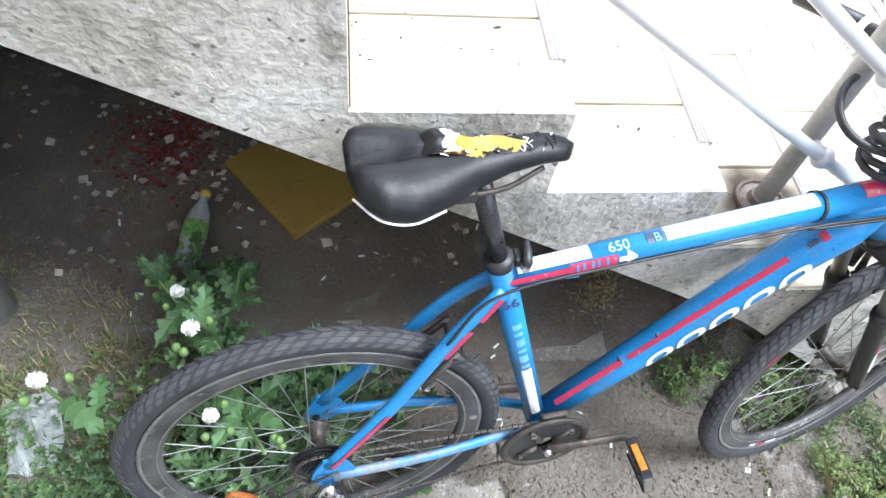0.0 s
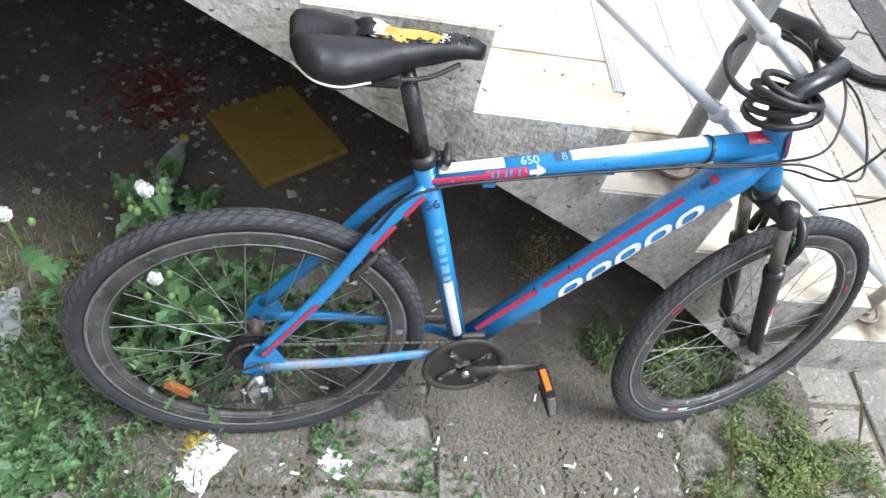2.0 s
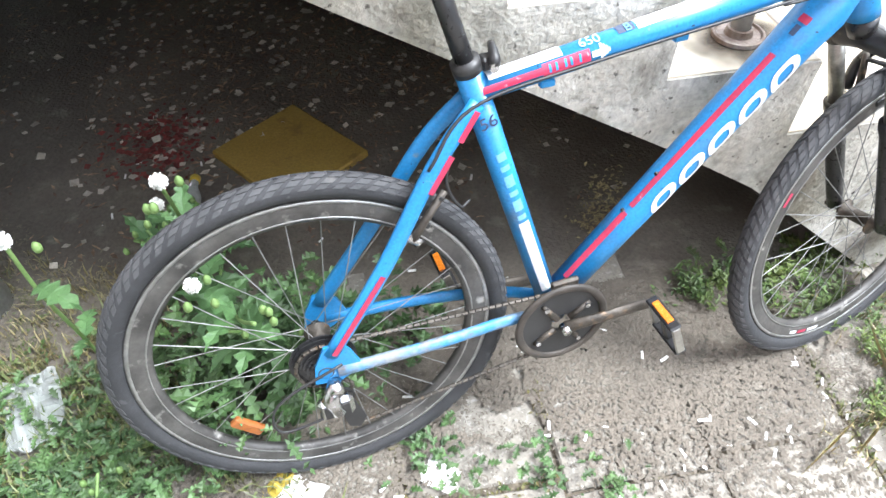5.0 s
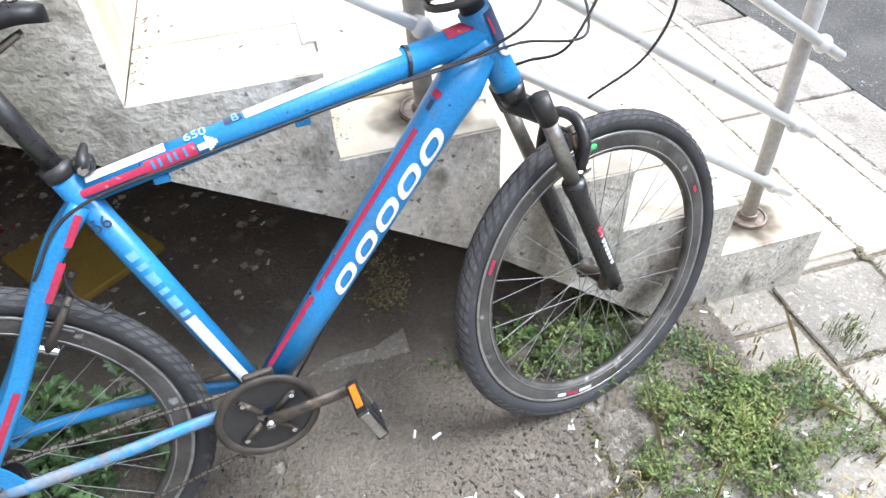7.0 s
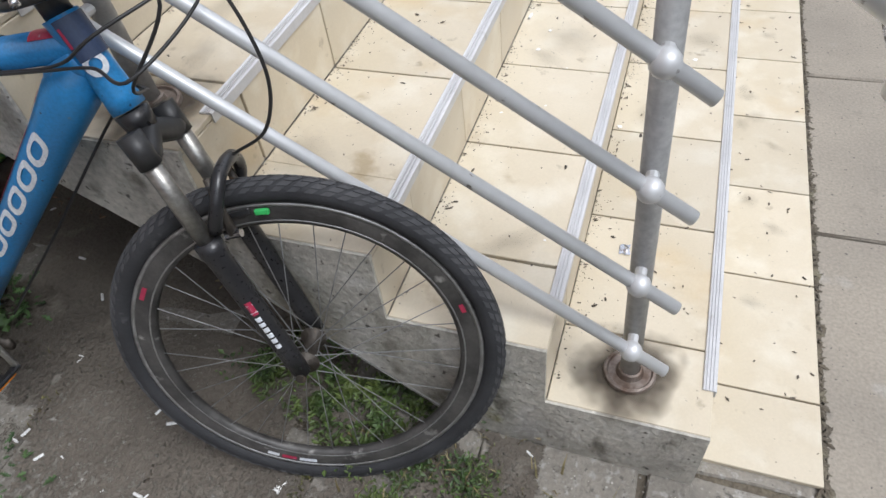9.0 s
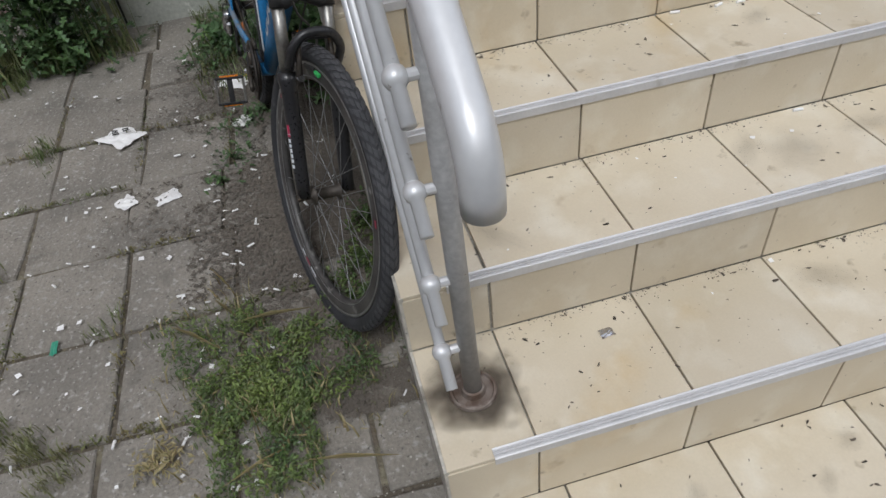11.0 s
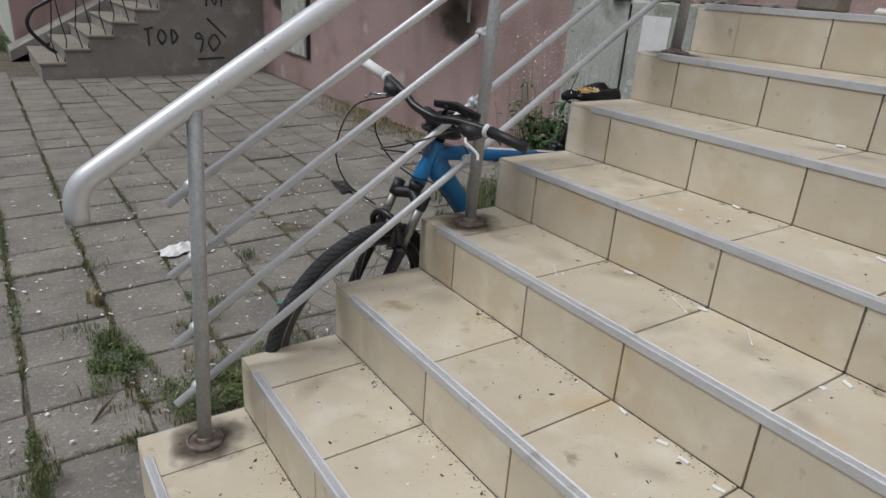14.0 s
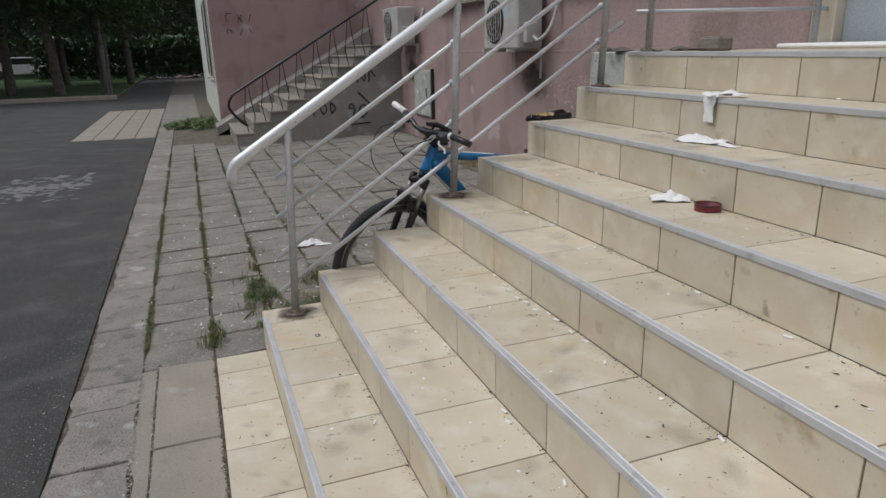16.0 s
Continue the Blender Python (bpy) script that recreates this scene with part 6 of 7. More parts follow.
# thin film of soil trodden over the slabs beside the stairs, painting shade too
def film(r):
    x, y = r.uniform(-2.3, -0.3), 0.04 - abs(r.gauss(0, 0.26))
    if x > -0.75 and y > -0.02:
        y = -0.02 - r.random() * 0.1
    k = noise.noise(Vector((x * 3.1, y * 4.2, 8.0))) + 0.6 * noise.noise(Vector((x * 11, y * 11, 2.0)))
    return on_ground(x, y, 0.0055) if k > -0.15 else None


scatter("soil_film", 15000, film, (0.0015, 0.0055), M["soil_shade"], None, "soil film over the slabs beside the stairs, darkened also to paint shade", (0, 0.003), "flat", 38, "soil")
# densest by the stairs: earth, with shade put in as dark flakes
def shaded_soil(r):
    x, y = r.uniform(-2.35, -0.3), 0.06 - abs(r.gauss(0, 0.3))
    if x > -0.8 and y < -0.16 - 0.3 * r.random():
        return None
    if x > -0.75 and y > -0.012:
        return None
    k = noise.noise(Vector((x * 2.3, y * 3.4, 5.0))) + 0.6 * noise.noise(Vector((x * 9, y * 9, 6.0)))
    return on_ground(x, y, 0.0052) if k > (-0.75 if x < -0.85 and y > -0.32 else -0.2) + 0.5 * max(0.0, -0.15 - y) else None


scatter("soil_film", 42000, shaded_soil, (0.003, 0.0095), M["soil_shade"], None, "trodden earth along the foot of the stairs, its dark flakes also painting shade", (0, 0.0015), "flat", 138, "soil")
scatter("dry_soil", 5500, blob(-2.62, 0.12, 0.36, 0.34, 0.6, 0.012), (0.0015, 0.006), M["dust"], None, "pale dusty crumbs of soil by the pillar", (0, 0.004), "flat", 139, "soil")
scatter("weed_carpet", 200, blob(-2.48, -0.36, 0.2, 0.12, 0.6), (0.012, 0.032), M["leaf"], None, "low lobed weeds beside the plastic bag", (0, 0.05), "lobed", 150, "weeds")
scatter("soil_moss", 4200, blob(-2.62, 0.02, 0.36, 0.3, 0.6, 0.012), (0.004, 0.012), M["moss"], None, "yellowish moss on the soil by the pillar", (0, 0.012), "leaf", 140, "moss")
scatter("seam_soil", 2600, lambda r: (0.247 + r.gauss(0, 0.006), r.uniform(0.0, 4.2), -0.008), (0.003, 0.011), M["soil"], None, "crumbling soil in the seam beside the apron", (0, 0.005), "flat", 39, "soil")
scatter("seam_soil", 2200, lambda r: (r.choice((0.518, 0.587)) + r.gauss(0, 0.006), r.uniform(-0.1, 4.2), -0.011), (0.003, 0.012), M["grit"], None, "crumbling mortar in the seams before the kerb", (0, 0.003), "chip", 40, "grit")

# ---- weeds and grass ----
scatter("low_weeds", 12500, blob(-0.45, -0.36, 0.28, 0.23, 0.8), (0.007, 0.017), M["clover"], None, "low green weeds spreading over the slabs", (0, 0.04), "leaf", 41, "weeds")
scatter("grass_patch", 2300, blob(-0.44, -0.37, 0.32, 0.26, 0.65), (0.012, 0.045), M["grass"], None, "patch of short mixed grass by the front wheel", (0, 0.0), "blade", 42, "grass")
scatter("dry_grass", 900, blob(-0.4, -0.4, 0.42, 0.33, 0.6), (0.02, 0.075), M["straw"], None, "dry straw among the grass", (0, 0.0), "blade", 43, "grass")
scatter("long_straw", 12, blob(-0.4, -0.4, 0.34, 0.28, 0.6), (0.16, 0.3), M["straw"], None, "long bent straws lying over the grass", (0.01, 0.04), "sliver", 143, "straw")
scatter("straw_bundle", 160, lambda r: on_ground(-0.33 + r.gauss(0, 0.02), -0.62 + r.gauss(0, 0.03)), (0.012, 0.028), M["straw"], None, "small bundle of dry brown grass", (0, 0.02), "sliver", 145, "straw")
scatter("weed_patch", 2600, blob(-0.05, -0.76, 0.1, 0.2, 0.7), (0.008, 0.02), M["clover"], None, "low green weeds along a paving joint", (0, 0.045), "leaf", 151, "weeds")
scatter("weed_patch", 500, blob(-0.05, -0.74, 0.1, 0.22, 0.6), (0.02, 0.07), M["grass"], None, "grass blades among the joint weeds", (0, 0.0), "blade", 152, "grass")
scatter("dry_tuft", 160, blob(-0.05, -1.3, 0.03, 0.05, 0.6), (0.03, 0.12), M["straw"], None, "upright reddish dry grass tuft", (0, 0.0), "blade", 153, "grass")
scatter("wheel_weeds", 2600, blob(-0.7, -0.03, 0.22, 0.12, 0.8), (0.008, 0.022), M["clover"], None, "low weeds under the front wheel", (0, 0.05), "leaf", 44, "weeds")
scatter("wheel_weeds", 160, blob(-0.72, 0.0, 0.2, 0.11, 0.8), (0.03, 0.06), M["clover"], None, "lobed low weeds under the front wheel", (0.005, 0.05), "lobed", 144, "weeds")
scatter("pedal_weeds", 800, blob(-0.95, -0.01, 0.1, 0.07, 0.75), (0.008, 0.022), M["clover"], None, "low weeds beside the pedal", (0, 0.05), "leaf", 45, "weeds")
scatter("weed_carpet", 1500, blob(-2.34, -0.36, 0.3, 0.22, 0.75), (0.008, 0.022), M["leaf"], None, "low weeds beside the rear wheel", (0, 0.06), "leaf", 46, "weeds")
scatter("weed_carpet", 1000, blob(-2.32, -0.38, 0.25, 0.19, 0.7), (0.015, 0.04), M["leaf"], None, "lobed weeds beside the rear wheel", (0.01, 0.09), "lobed", 146, "weeds")
scatter("weed_carpet", 1300, blob(-2.0, -0.08, 0.27, 0.18, 0.75), (0.025, 0.062), M["leaf"], None, "lobed weeds growing through the rear wheel", (0.01, 0.26), "lobed", 47, "weeds")
scatter("weed_carpet", 900, blob(-2.0, -0.1, 0.28, 0.2, 0.75), (0.01, 0.026), M["leaf"], None, "fine weeds growing through the rear wheel", (0, 0.12), "leaf", 147, "weeds")
scatter("weed_carpet", 620, blob(-2.48, -0.24, 0.24, 0.2, 0.7), (0.02, 0.05), M["leaf"], None, "lobed weeds round the plastic bag", (0.005, 0.07), "lobed", 160, "weeds")
scatter("weed_carpet", 1700, blob(-2.46, -0.18, 0.28, 0.26, 0.7), (0.008, 0.022), M["clover"], None, "fine low weeds round the plastic bag", (0, 0.04), "leaf", 161, "weeds")
scatter("carpet_grass", 4200, blob(-2.42, -0.26, 0.42, 0.34, 0.6), (0.02, 0.09), M["grass"], None, "long grass beside the rear wheel", (0, 0.0), "blade", 48, "grass")
scatter("soil_straw", 3600, blob(-2.56, 0.0, 0.36, 0.34, 0.55), (0.012, 0.06), M["straw"], None, "dry yellowish grass on the soil by the pillar", (0, 0.0), "blade", 148, "grass")
scatter("box_foot_grass", 2600, blob(-2.5, -1.5, 0.26, 0.55, 0.6), (0.03, 0.13), M["grass"], None, "yellowish grass at the foot of the service box", (0, 0.0), "blade", 149, "grass")
scatter("wall_weeds", 1500, lambda r: on_ground(r.gauss(-2.48, 0.07), r.gauss(-1.12, 0.13)), (0.03, 0.08), M["leaf"], None, "tall weeds before the service box", (0, 0.66), "lobed", 49, "weeds")
scatter("wall_stalks", 130, lambda r: on_ground(r.uniform(-2.66, -2.42), r.uniform(-1.5, -0.8)), (0.8, 1.4), M["grass"], None, "thin dry stalks before the service box", (0, 0.0), "stalk", 249, "weeds")
scatter("stalk_heads", 420, lambda r: on_ground(r.uniform(-2.66, -2.42), r.uniform(-1.5, -0.8)), (0.008, 0.02), M["fluff"], None, "small pale seed heads on thin stalks", (0.6, 1.15), "leaf", 250, "weeds")
scatter("dry_weed", 420, lambda r: (-1.13 + r.gauss(0, 0.035), 0.24 + r.gauss(0, 0.03), 0.05 + 0.2 * r.random() ** 2), (0.006, 0.018), M["straw"], None, "withered weed under the stairs", (0, 0.0), "leaf", 50, "weeds")
for i, (x, y, n) in enumerate(((-1.46, -0.41, 110), (-1.34, -0.45, 60), (-1.71, -0.3, 110), (-1.64, -0.42, 70), (0.24, -0.19, 420), (-0.02, -0.22, 260), (-0.06, -0.92, 500), (0.02, -1.05, 300), (-0.8, -1.47, 260), (-1.09, -1.15, 200), (-0.1, -1.7, 200), (-0.45, -0.93, 420), (-0.36, -0.86, 300), (-0.5, -1.03, 260), (-1.75, -1.11, 300), (-2.05, -1.5, 300), (0.26, -0.1, 260), (0.25, -0.32, 200), (-0.78, -0.78, 120))):
    scatter("weed_tuft", n, blob(x, y, 0.1, 0.085, 0.75) if i < 4 else blob(x, y, 0.065, 0.055, 0.6), (0.012, 0.036) if i < 4 else (0.012, 0.05), M["leaf"] if i < 4 else M["grass"], None, "small tuft of weeds in a paving joint", (0, 0.04), "lobed" if i < 4 else "blade", 70 + i, "weeds")


def joint_green(r):
    if r.random() < 0.68:
        x = 0.583 - r.choice((0, 0, 1, 1, 1, 2, 2, 3, 4, 5, 6, 7)) * 0.338 + r.gauss(0, 0.008)
        y = -0.2 - 7.6 * r.random() ** 1.2
        if math.sin(y * 7.3 + x * 11) + math.sin(y * 2.9 + x * 5) < (-0.8 if x > 0.2 else -0.3):
            return None
    else:
        x = r.uniform(-2.9, 0.55)
        y = (0.026 - r.randrange(1, 26) * 0.302 if x > -0.093 else -0.107 - r.randrange(0, 23) * 0.322) + r.gauss(0, 0.008)
        if math.sin(y * 17.3 + x * 6) < 0.2:
            return None
    return on_ground(x, y, -0.006)


scatter("joint_grass", 17000, joint_green, (0.01, 0.04), M["moss"], None, "moss and short grass in the paving joints", (0, 0.0), "blade", 61, "grass")
scatter("joint_moss", 30000, joint_green, (0.006, 0.018), M["moss"], None, "moss in the paving joints", (0, 0.006), "leaf", 62, "moss")
def strip_green(r):
    x = r.choice((0.583, 0.583, 0.247, 0.247, -0.091, -0.43))
    y = -0.12 - 7.0 * r.random() ** 1.3
    k = math.sin(y * 5.1 + x * 9) + 0.7 * math.sin(y * 13.7 + x * 4) + 0.5 * math.sin(y * 1.7)
    if k < (-0.2 if x > 0.2 else 0.35) + 0.12 * max(0.0, -y - 1.5):
        return None
    return on_ground(x + r.gauss(0, 0.009 + 0.006 * max(k, 0)), y, -0.004)


scatter("joint_weeds", 7500, strip_green, (0.008, 0.022), M["clover"], None, "dark green weeds filling the paving joints", (0, 0.014), "leaf", 65, "weeds")
scatter("joint_weeds", 2200, strip_green, (0.012, 0.04), M["grass"], None, "short grass filling the paving joints", (0, 0.0), "blade", 66, "weeds")
scatter("wall_foot_grass", 2600, lambda r: on_ground(FACADE + 0.1 + abs(r.gauss(0, 0.2)), r.gauss(-4.3, 0.55)), (0.02, 0.08), M["straw"], None, "grass along the foot of the pink wall", (0, 0.0), "blade", 63, "grass")
scatter("corner_grass", 2600, blob(0.15, -11.8, 0.5, 0.9, 0.6), (0.04, 0.11), M["clover"], None, "low weeds at the corner of the wing", (0, 0.1), "lobed", 64, "grass")


def thistle(x, y, h, seed, heads, leaves=11):
    """A tall weed: bent stems, toothed leaves and pale seed heads."""
    r = random.Random(seed)
    t = thing("sow_thistle", pose(x, y, ground_z(x)), "tall leafy weed with fluffy white seed heads", "weed", "tall weeds")
    for hx, hy, hz, ball in heads:
        pts = [(0, 0, 0), (hx * 0.25 + r.uniform(-0.02, 0.02), hy * 0.25, hz * 0.45), (hx * 0.7, hy * 0.7 + r.uniform(-0.02, 0.02), hz * 0.8), (hx, hy, hz)]
        path = smooth_path(pts, 5)
        part("stem", sweep(path, 0.0035, 6), M["stem"], t, smooth=True)
        if ball:
            bm = bmesh.new()
            bmesh.ops.create_icosphere(bm, subdivisions=2, radius=0.0125)
            for _ in range(260):
                v = Vector((r.gauss(0, 1), r.gauss(0, 1), r.gauss(0, 1))).normalized()
                w = v.orthogonal().normalized() * 0.0022
                q = v * r.uniform(0.015, 0.0205)
                bm.faces.new([bm.verts.new(p) for p in (v * 0.009, q - w, q + w)])
            part("seed_head", bm, M["fluff"], t, "fluffy white seed head", m=pose(hx, hy, hz + 0.01) @ Matrix.Scale(0.68, 4))
        for k in range(3):
            a = r.uniform(0, 6.28)
            q = Vector((hx + 0.03 * math.cos(a), hy + 0.03 * math.sin(a), hz - 0.03 * r.random()))
            part("bud", lathe([(0.001, -0.01), (0.006, -0.006), (0.007, 0.002), (0.003, 0.01), (0.001, 0.011)], 8), M["stem"], t, m=Matrix.Translation(q) @ pose(0, 0, 0, 90), smooth=True)
        for k in range(leaves):
            q = path[r.randrange(1, len(path) - 4)]
            m = Matrix.Translation(q) @ Matrix.Rotation(r.uniform(0, 6.28), 4, "Z") @ Matrix.Rotation(r.uniform(-0.7, 0.35), 4, "Y") @ Matrix.Scale(r.uniform(0.35, 0.85), 4)
            part("leaf", leaf_meshes[r.randrange(3)], None, t, m=m)
    return t


def toothed_leaf(seed):
    r = random.Random(seed)
    bm = bmesh.new()
    n = 9
    mid, lft, rgt = [], [], []
    for i in range(n + 1):
        t = i / n
        x = 0.13 * t
        w = 0.026 * math.sin(math.pi * min(1, 0.12 + t * 0.9)) ** 0.8 * (1.25 if i % 2 else 0.6) * r.uniform(0.85, 1.15)
        z = 0.03 * math.sin(t * 2.2) - 0.02 * t * t
        mid.append(bm.verts.new((x, 0, z)))
        lft.append(bm.verts.new((x + 0.006, w, z + 0.006)))
        rgt.append(bm.verts.new((x + 0.006, -w, z + 0.006)))
    for i in range(n):
        bm.faces.new((mid[i], mid[i + 1], lft[i + 1], lft[i]))
        bm.faces.new((mid[i], rgt[i], rgt[i + 1], mid[i + 1]))
    return mesh_from("leaf", bm, M["leaf_big"])


leaf_meshes = [toothed_leaf(i) for i in range(3)]
thistle(-2.12, 0.06, 0.6, 5, [(0.067, -0.22, 0.70, True), (-0.02, -0.04, 0.49, True), (0.08, -0.31, 0.57, True), (0.16, -0.36, 0.53, False), (0.05, 0.12, 0.3, False), (-0.12, 0.1, 0.3, False)], 12)
thistle(-2.2, 0.23, 0.28, 12, [(-0.08, -0.06, 0.26, False), (0.06, -0.1, 0.3, False), (0.0, 0.08, 0.22, False), (0.1, 0.04, 0.2, False), (-0.1, 0.06, 0.18, False)], 9)
thistle(-1.97, -0.1, 0.4, 6, [(-0.08, -0.08, 0.36, False), (0.06, -0.06, 0.33, False), (0.1, 0.08, 0.25, False), (-0.1, 0.06, 0.24, False), (0.02, 0.1, 0.2, False)])
thistle(-2.3, -0.12, 0.5, 7, [(0.05, -0.11, 0.69, True), (0.08, 0.02, 0.3, False)], 4)
thistle(-2.36, -0.42, 0.25, 8, [(0.1, -0.06, 0.12, False), (0.02, 0.12, 0.13, False), (-0.06, -0.12, 0.1, False)], 5)
thistle(-2.45, -1.15, 0.9, 10, [(0.05, -0.1, 0.85, True), (0.1, 0.1, 0.75, False), (-0.05, 0.2, 0.95, False), (0.0, -0.25, 0.7, True), (0.02, 0.35, 0.9, False)])

# ---- litter ----
butt_mesh = mesh_from("butt", rod((-0.0125, 0, 0.0042), (0.0125, 0, 0.0042), 0.0041, seg=8), M["paper"])
brng = random.Random(90)
for k in range(205):
    if k < 30:
        x, y = brng.uniform(-2.0, -0.3), brng.uniform(-0.6, -0.02)
    elif k < 180:
        x, y = brng.uniform(-1.9, 0.5), -0.3 - 2.6 * brng.random() ** 1.4
    else:
        x, y = brng.uniform(-2.6, -1.2), brng.uniform(0.05, 0.8)
    if k % 3 == 0:
        x = 0.583 - round((0.583 - x) / 0.338) * 0.338 + brng.gauss(0, 0.012)
    ob = part("cigarette_butt", butt_mesh, None, m=pose(x, y, ground_z(x) + 0.002, 0, 2, brng.uniform(0, 180)) @ Matrix.Scale(brng.uniform(0.55, 0.95), 4))
    tagged(ob, "white cigarette butt lying on the paving", "cigarette butt", "butts on the paving")
for k, (step, y) in enumerate(((2, 0.9), (2, 1.35), (3, 0.62), (3, 0.86), (3, 1.22), (4, 0.7), (4, 1.1), (1, 1.62), (1, 1.68), (1, 2.3), (2, 1.75), (2, 2.2), (5, 1.2), (5, 1.9), (6, 1.4), (0, 1.25), (0, 2.2), (2, 1.02), (2, 1.08), (2, 1.17), (2, 1.22), (2, 1.3), (2, 1.41), (2, 1.52), (2, 1.6), (3, 1.75), (3, 2.1), (4, 2.3), (1, 1.1), (1, 2.0), (5, 0.8))):
    x = -(step + 1) * STEP + brng.uniform(0.012, 0.05)
    ob = part("cigarette_butt", butt_mesh, None, m=pose(x, y, FIRST + step * RISE, 0, 0, brng.uniform(60, 120)))
    tagged(ob, "white cigarette butt on a tiled step", "cigarette butt", "butts on the steps")


def crumple(name, x, y, z, sx, sy, h, seed, label, category, mat="paper", n=10):
    """A thin crumpled sheet."""
    r = random.Random(seed)
    noise_off = Vector((seed * 3.1, seed * 1.7, 0))
    bm = bmesh.new()
    rows = []
    for i in range(n + 1):
        row = []
        for j in range(n + 1):
            u, v = i / n - 0.5, j / n - 0.5
            k = noise.noise(Vector((u * 4, v * 4, 0)) + noise_off) + (0.5 * noise.noise(Vector((u * 9, v * 9, 3)) + noise_off) if n > 12 else 0.0)
            edge = 1 + 0.35 * noise.noise(Vector((u * 3, v * 3, 5)) + noise_off)
            row.append(bm.verts.new((u * sx * edge, v * sy * edge, h * (0.5 + 0.8 * k) * (1 - 2 * max(abs(u), abs(v)) * 0.75) + 0.002)))
        rows.append(row)
    for i in range(n):
        for j in range(n):
            bm.faces.new((rows[i][j], rows[i + 1][j], rows[i + 1][j + 1], rows[i][j + 1]))
    return tagged(part(name, bm, M[mat], m=pose(x, y, z, 0, 0, r.uniform(0, 180))), label, category)


crumple("tissue", -0.53, -1.75, ground_z(-0.53), 0.2, 0.13, 0.06, 1, "crumpled white tissue on the paving", "tissue")
crumple("tissue", -0.62, -1.68, ground_z(-0.62), 0.12, 0.05, 0.02, 2, "twisted end of a white tissue", "tissue")
crumple("paper_scrap", -1.77, -0.83, ground_z(-1.77), 0.14, 0.11, 0.03, 3, "crumpled printed white wrapper on the paving", "paper")
crumple("paper_scrap", -1.35, -0.78, ground_z(-1.35), 0.07, 0.06, 0.012, 4, "small white paper scrap", "paper")
crumple("paper_scrap", -1.33, -0.64, ground_z(-1.33), 0.08, 0.06, 0.012, 5, "small white paper scrap", "paper")
crumple("paper_scrap", -1.695, -0.37, ground_z(-1.7), 0.075, 0.06, 0.02, 6, "round white plastic scrap beside the rear wheel", "paper")
crumple("paper_scrap", -2.0, -0.385, ground_z(-2.0), 0.12, 0.09, 0.03, 7, "crumpled whitish paper among the weeds", "paper")
crumple("yellow_leaf", -2.03, -0.34, ground_z(-2.03), 0.07, 0.05, 0.02, 8, "yellowed leaf on the paving", "leaf", "leaf_yellow")
crumple("bark_piece", -1.9, -0.05, ground_z(-1.9), 0.14, 0.05, 0.03, 9, "dry brown leaf under the rear wheel", "leaf", "litter")
crumple("plastic_bag", -2.545, -0.085, ground_z(-2.5) + 0.03, 0.2, 0.12, 0.042, 10, "crumpled translucent plastic bag on the soil", "bag", "bag", 18)
for k in range(5):
    ob = part("print_bar", box(-0.012, 0.012, -0.0035, 0.0035, 0, 0.001), M["ink"], m=pose(-1.79 + 0.014 * (k % 3), -0.85 + 0.028 * (k // 3) + 0.004 * k, ground_z(-1.77) + 0.024, 8, 0, 70 + 9 * k))
    tagged(ob, "black printed bar on the white wrapper", "print", "print on the wrapper")
crumple("plastic_shred", -0.77, -0.93, ground_z(-0.77), 0.05, 0.018, 0.006, 31, "thin shred of green plastic film", "plastic", "teal", 6)
crumple("dark_rag", -1.78, -2.37, ground_z(-1.78), 0.26, 0.1, 0.02, 11, "flat dark rag on the paving", "rag", "black")
crumple("pebble_paper", -0.81, -0.25, ground_z(-0.8), 0.03, 0.025, 0.01, 12, "small cream scrap by the front wheel", "paper")
crumple("cloth", -1.86, 1.07, FIRST + 6 * RISE + 0.006, 0.1, 0.16, 0.035, 13, "crumpled white cloth hanging over a step", "cloth")
crumple("paper_scrap", -1.74, 1.08, FIRST + 5 * RISE, 0.1, 0.2, 0.05, 14, "crumpled white napkin on a step", "paper")
crumple("paper_scrap", -1.75, 1.22, FIRST + 5 * RISE, 0.05, 0.1, 0.015, 15, "thin white napkin shred on a step", "paper")
crumple("paper_scrap", -1.44, 1.27, FIRST + 4 * RISE, 0.1, 0.13, 0.05, 16, "crumpled white napkin beside the tin", "paper")
crumple("foil", -0.21, 0.42, FIRST, 0.03, 0.022, 0.006, 17, "tiny silver foil scrap on a step", "foil", "chrome", 5)
hang = bmesh.new()
rows = []
for i in range(12):
    half = (0.075, 0.07, 0.05, 0.034, 0.032, 0.03, 0.029, 0.028, 0.027, 0.026, 0.027, 0.02)[i]
    row = []
    for j in range(13):
        u = j / 6 - 1
        fold = 0.007 * math.sin(j * 1.7 + i * 0.4) + 0.004 * noise.noise(Vector((i * 0.7, j * 0.9, 2)))
        if i < 2:
            row.append(hang.verts.new((-6 * STEP - 0.035 + 0.03 * i + fold, 1.05 + u * half, FIRST + 6 * RISE + 0.016 + abs(fold))))
        else:
            row.append(hang.verts.new((-6 * STEP + 0.012 + abs(fold), 1.045 + u * half + 0.003 * i * (1 - abs(u)), FIRST + 6 * RISE + 0.016 - (i - 2) * 0.0125 + 0.004 * noise.noise(Vector((j * 0.8, i, 7))))))
    rows.append(row)
for i in range(11):
    for j in range(12):
        hang.faces.new((rows[i][j], rows[i + 1][j], rows[i + 1][j + 1], rows[i][j + 1]))
tagged(part("cloth", hang, M["paper"], smooth=True), "hanging end of a white cloth over a nosing", "cloth")

tin = thing("tin", pose(-1.455, 1.465, FIRST + 4 * RISE), "flat round red and black food tin on a step", "tin")
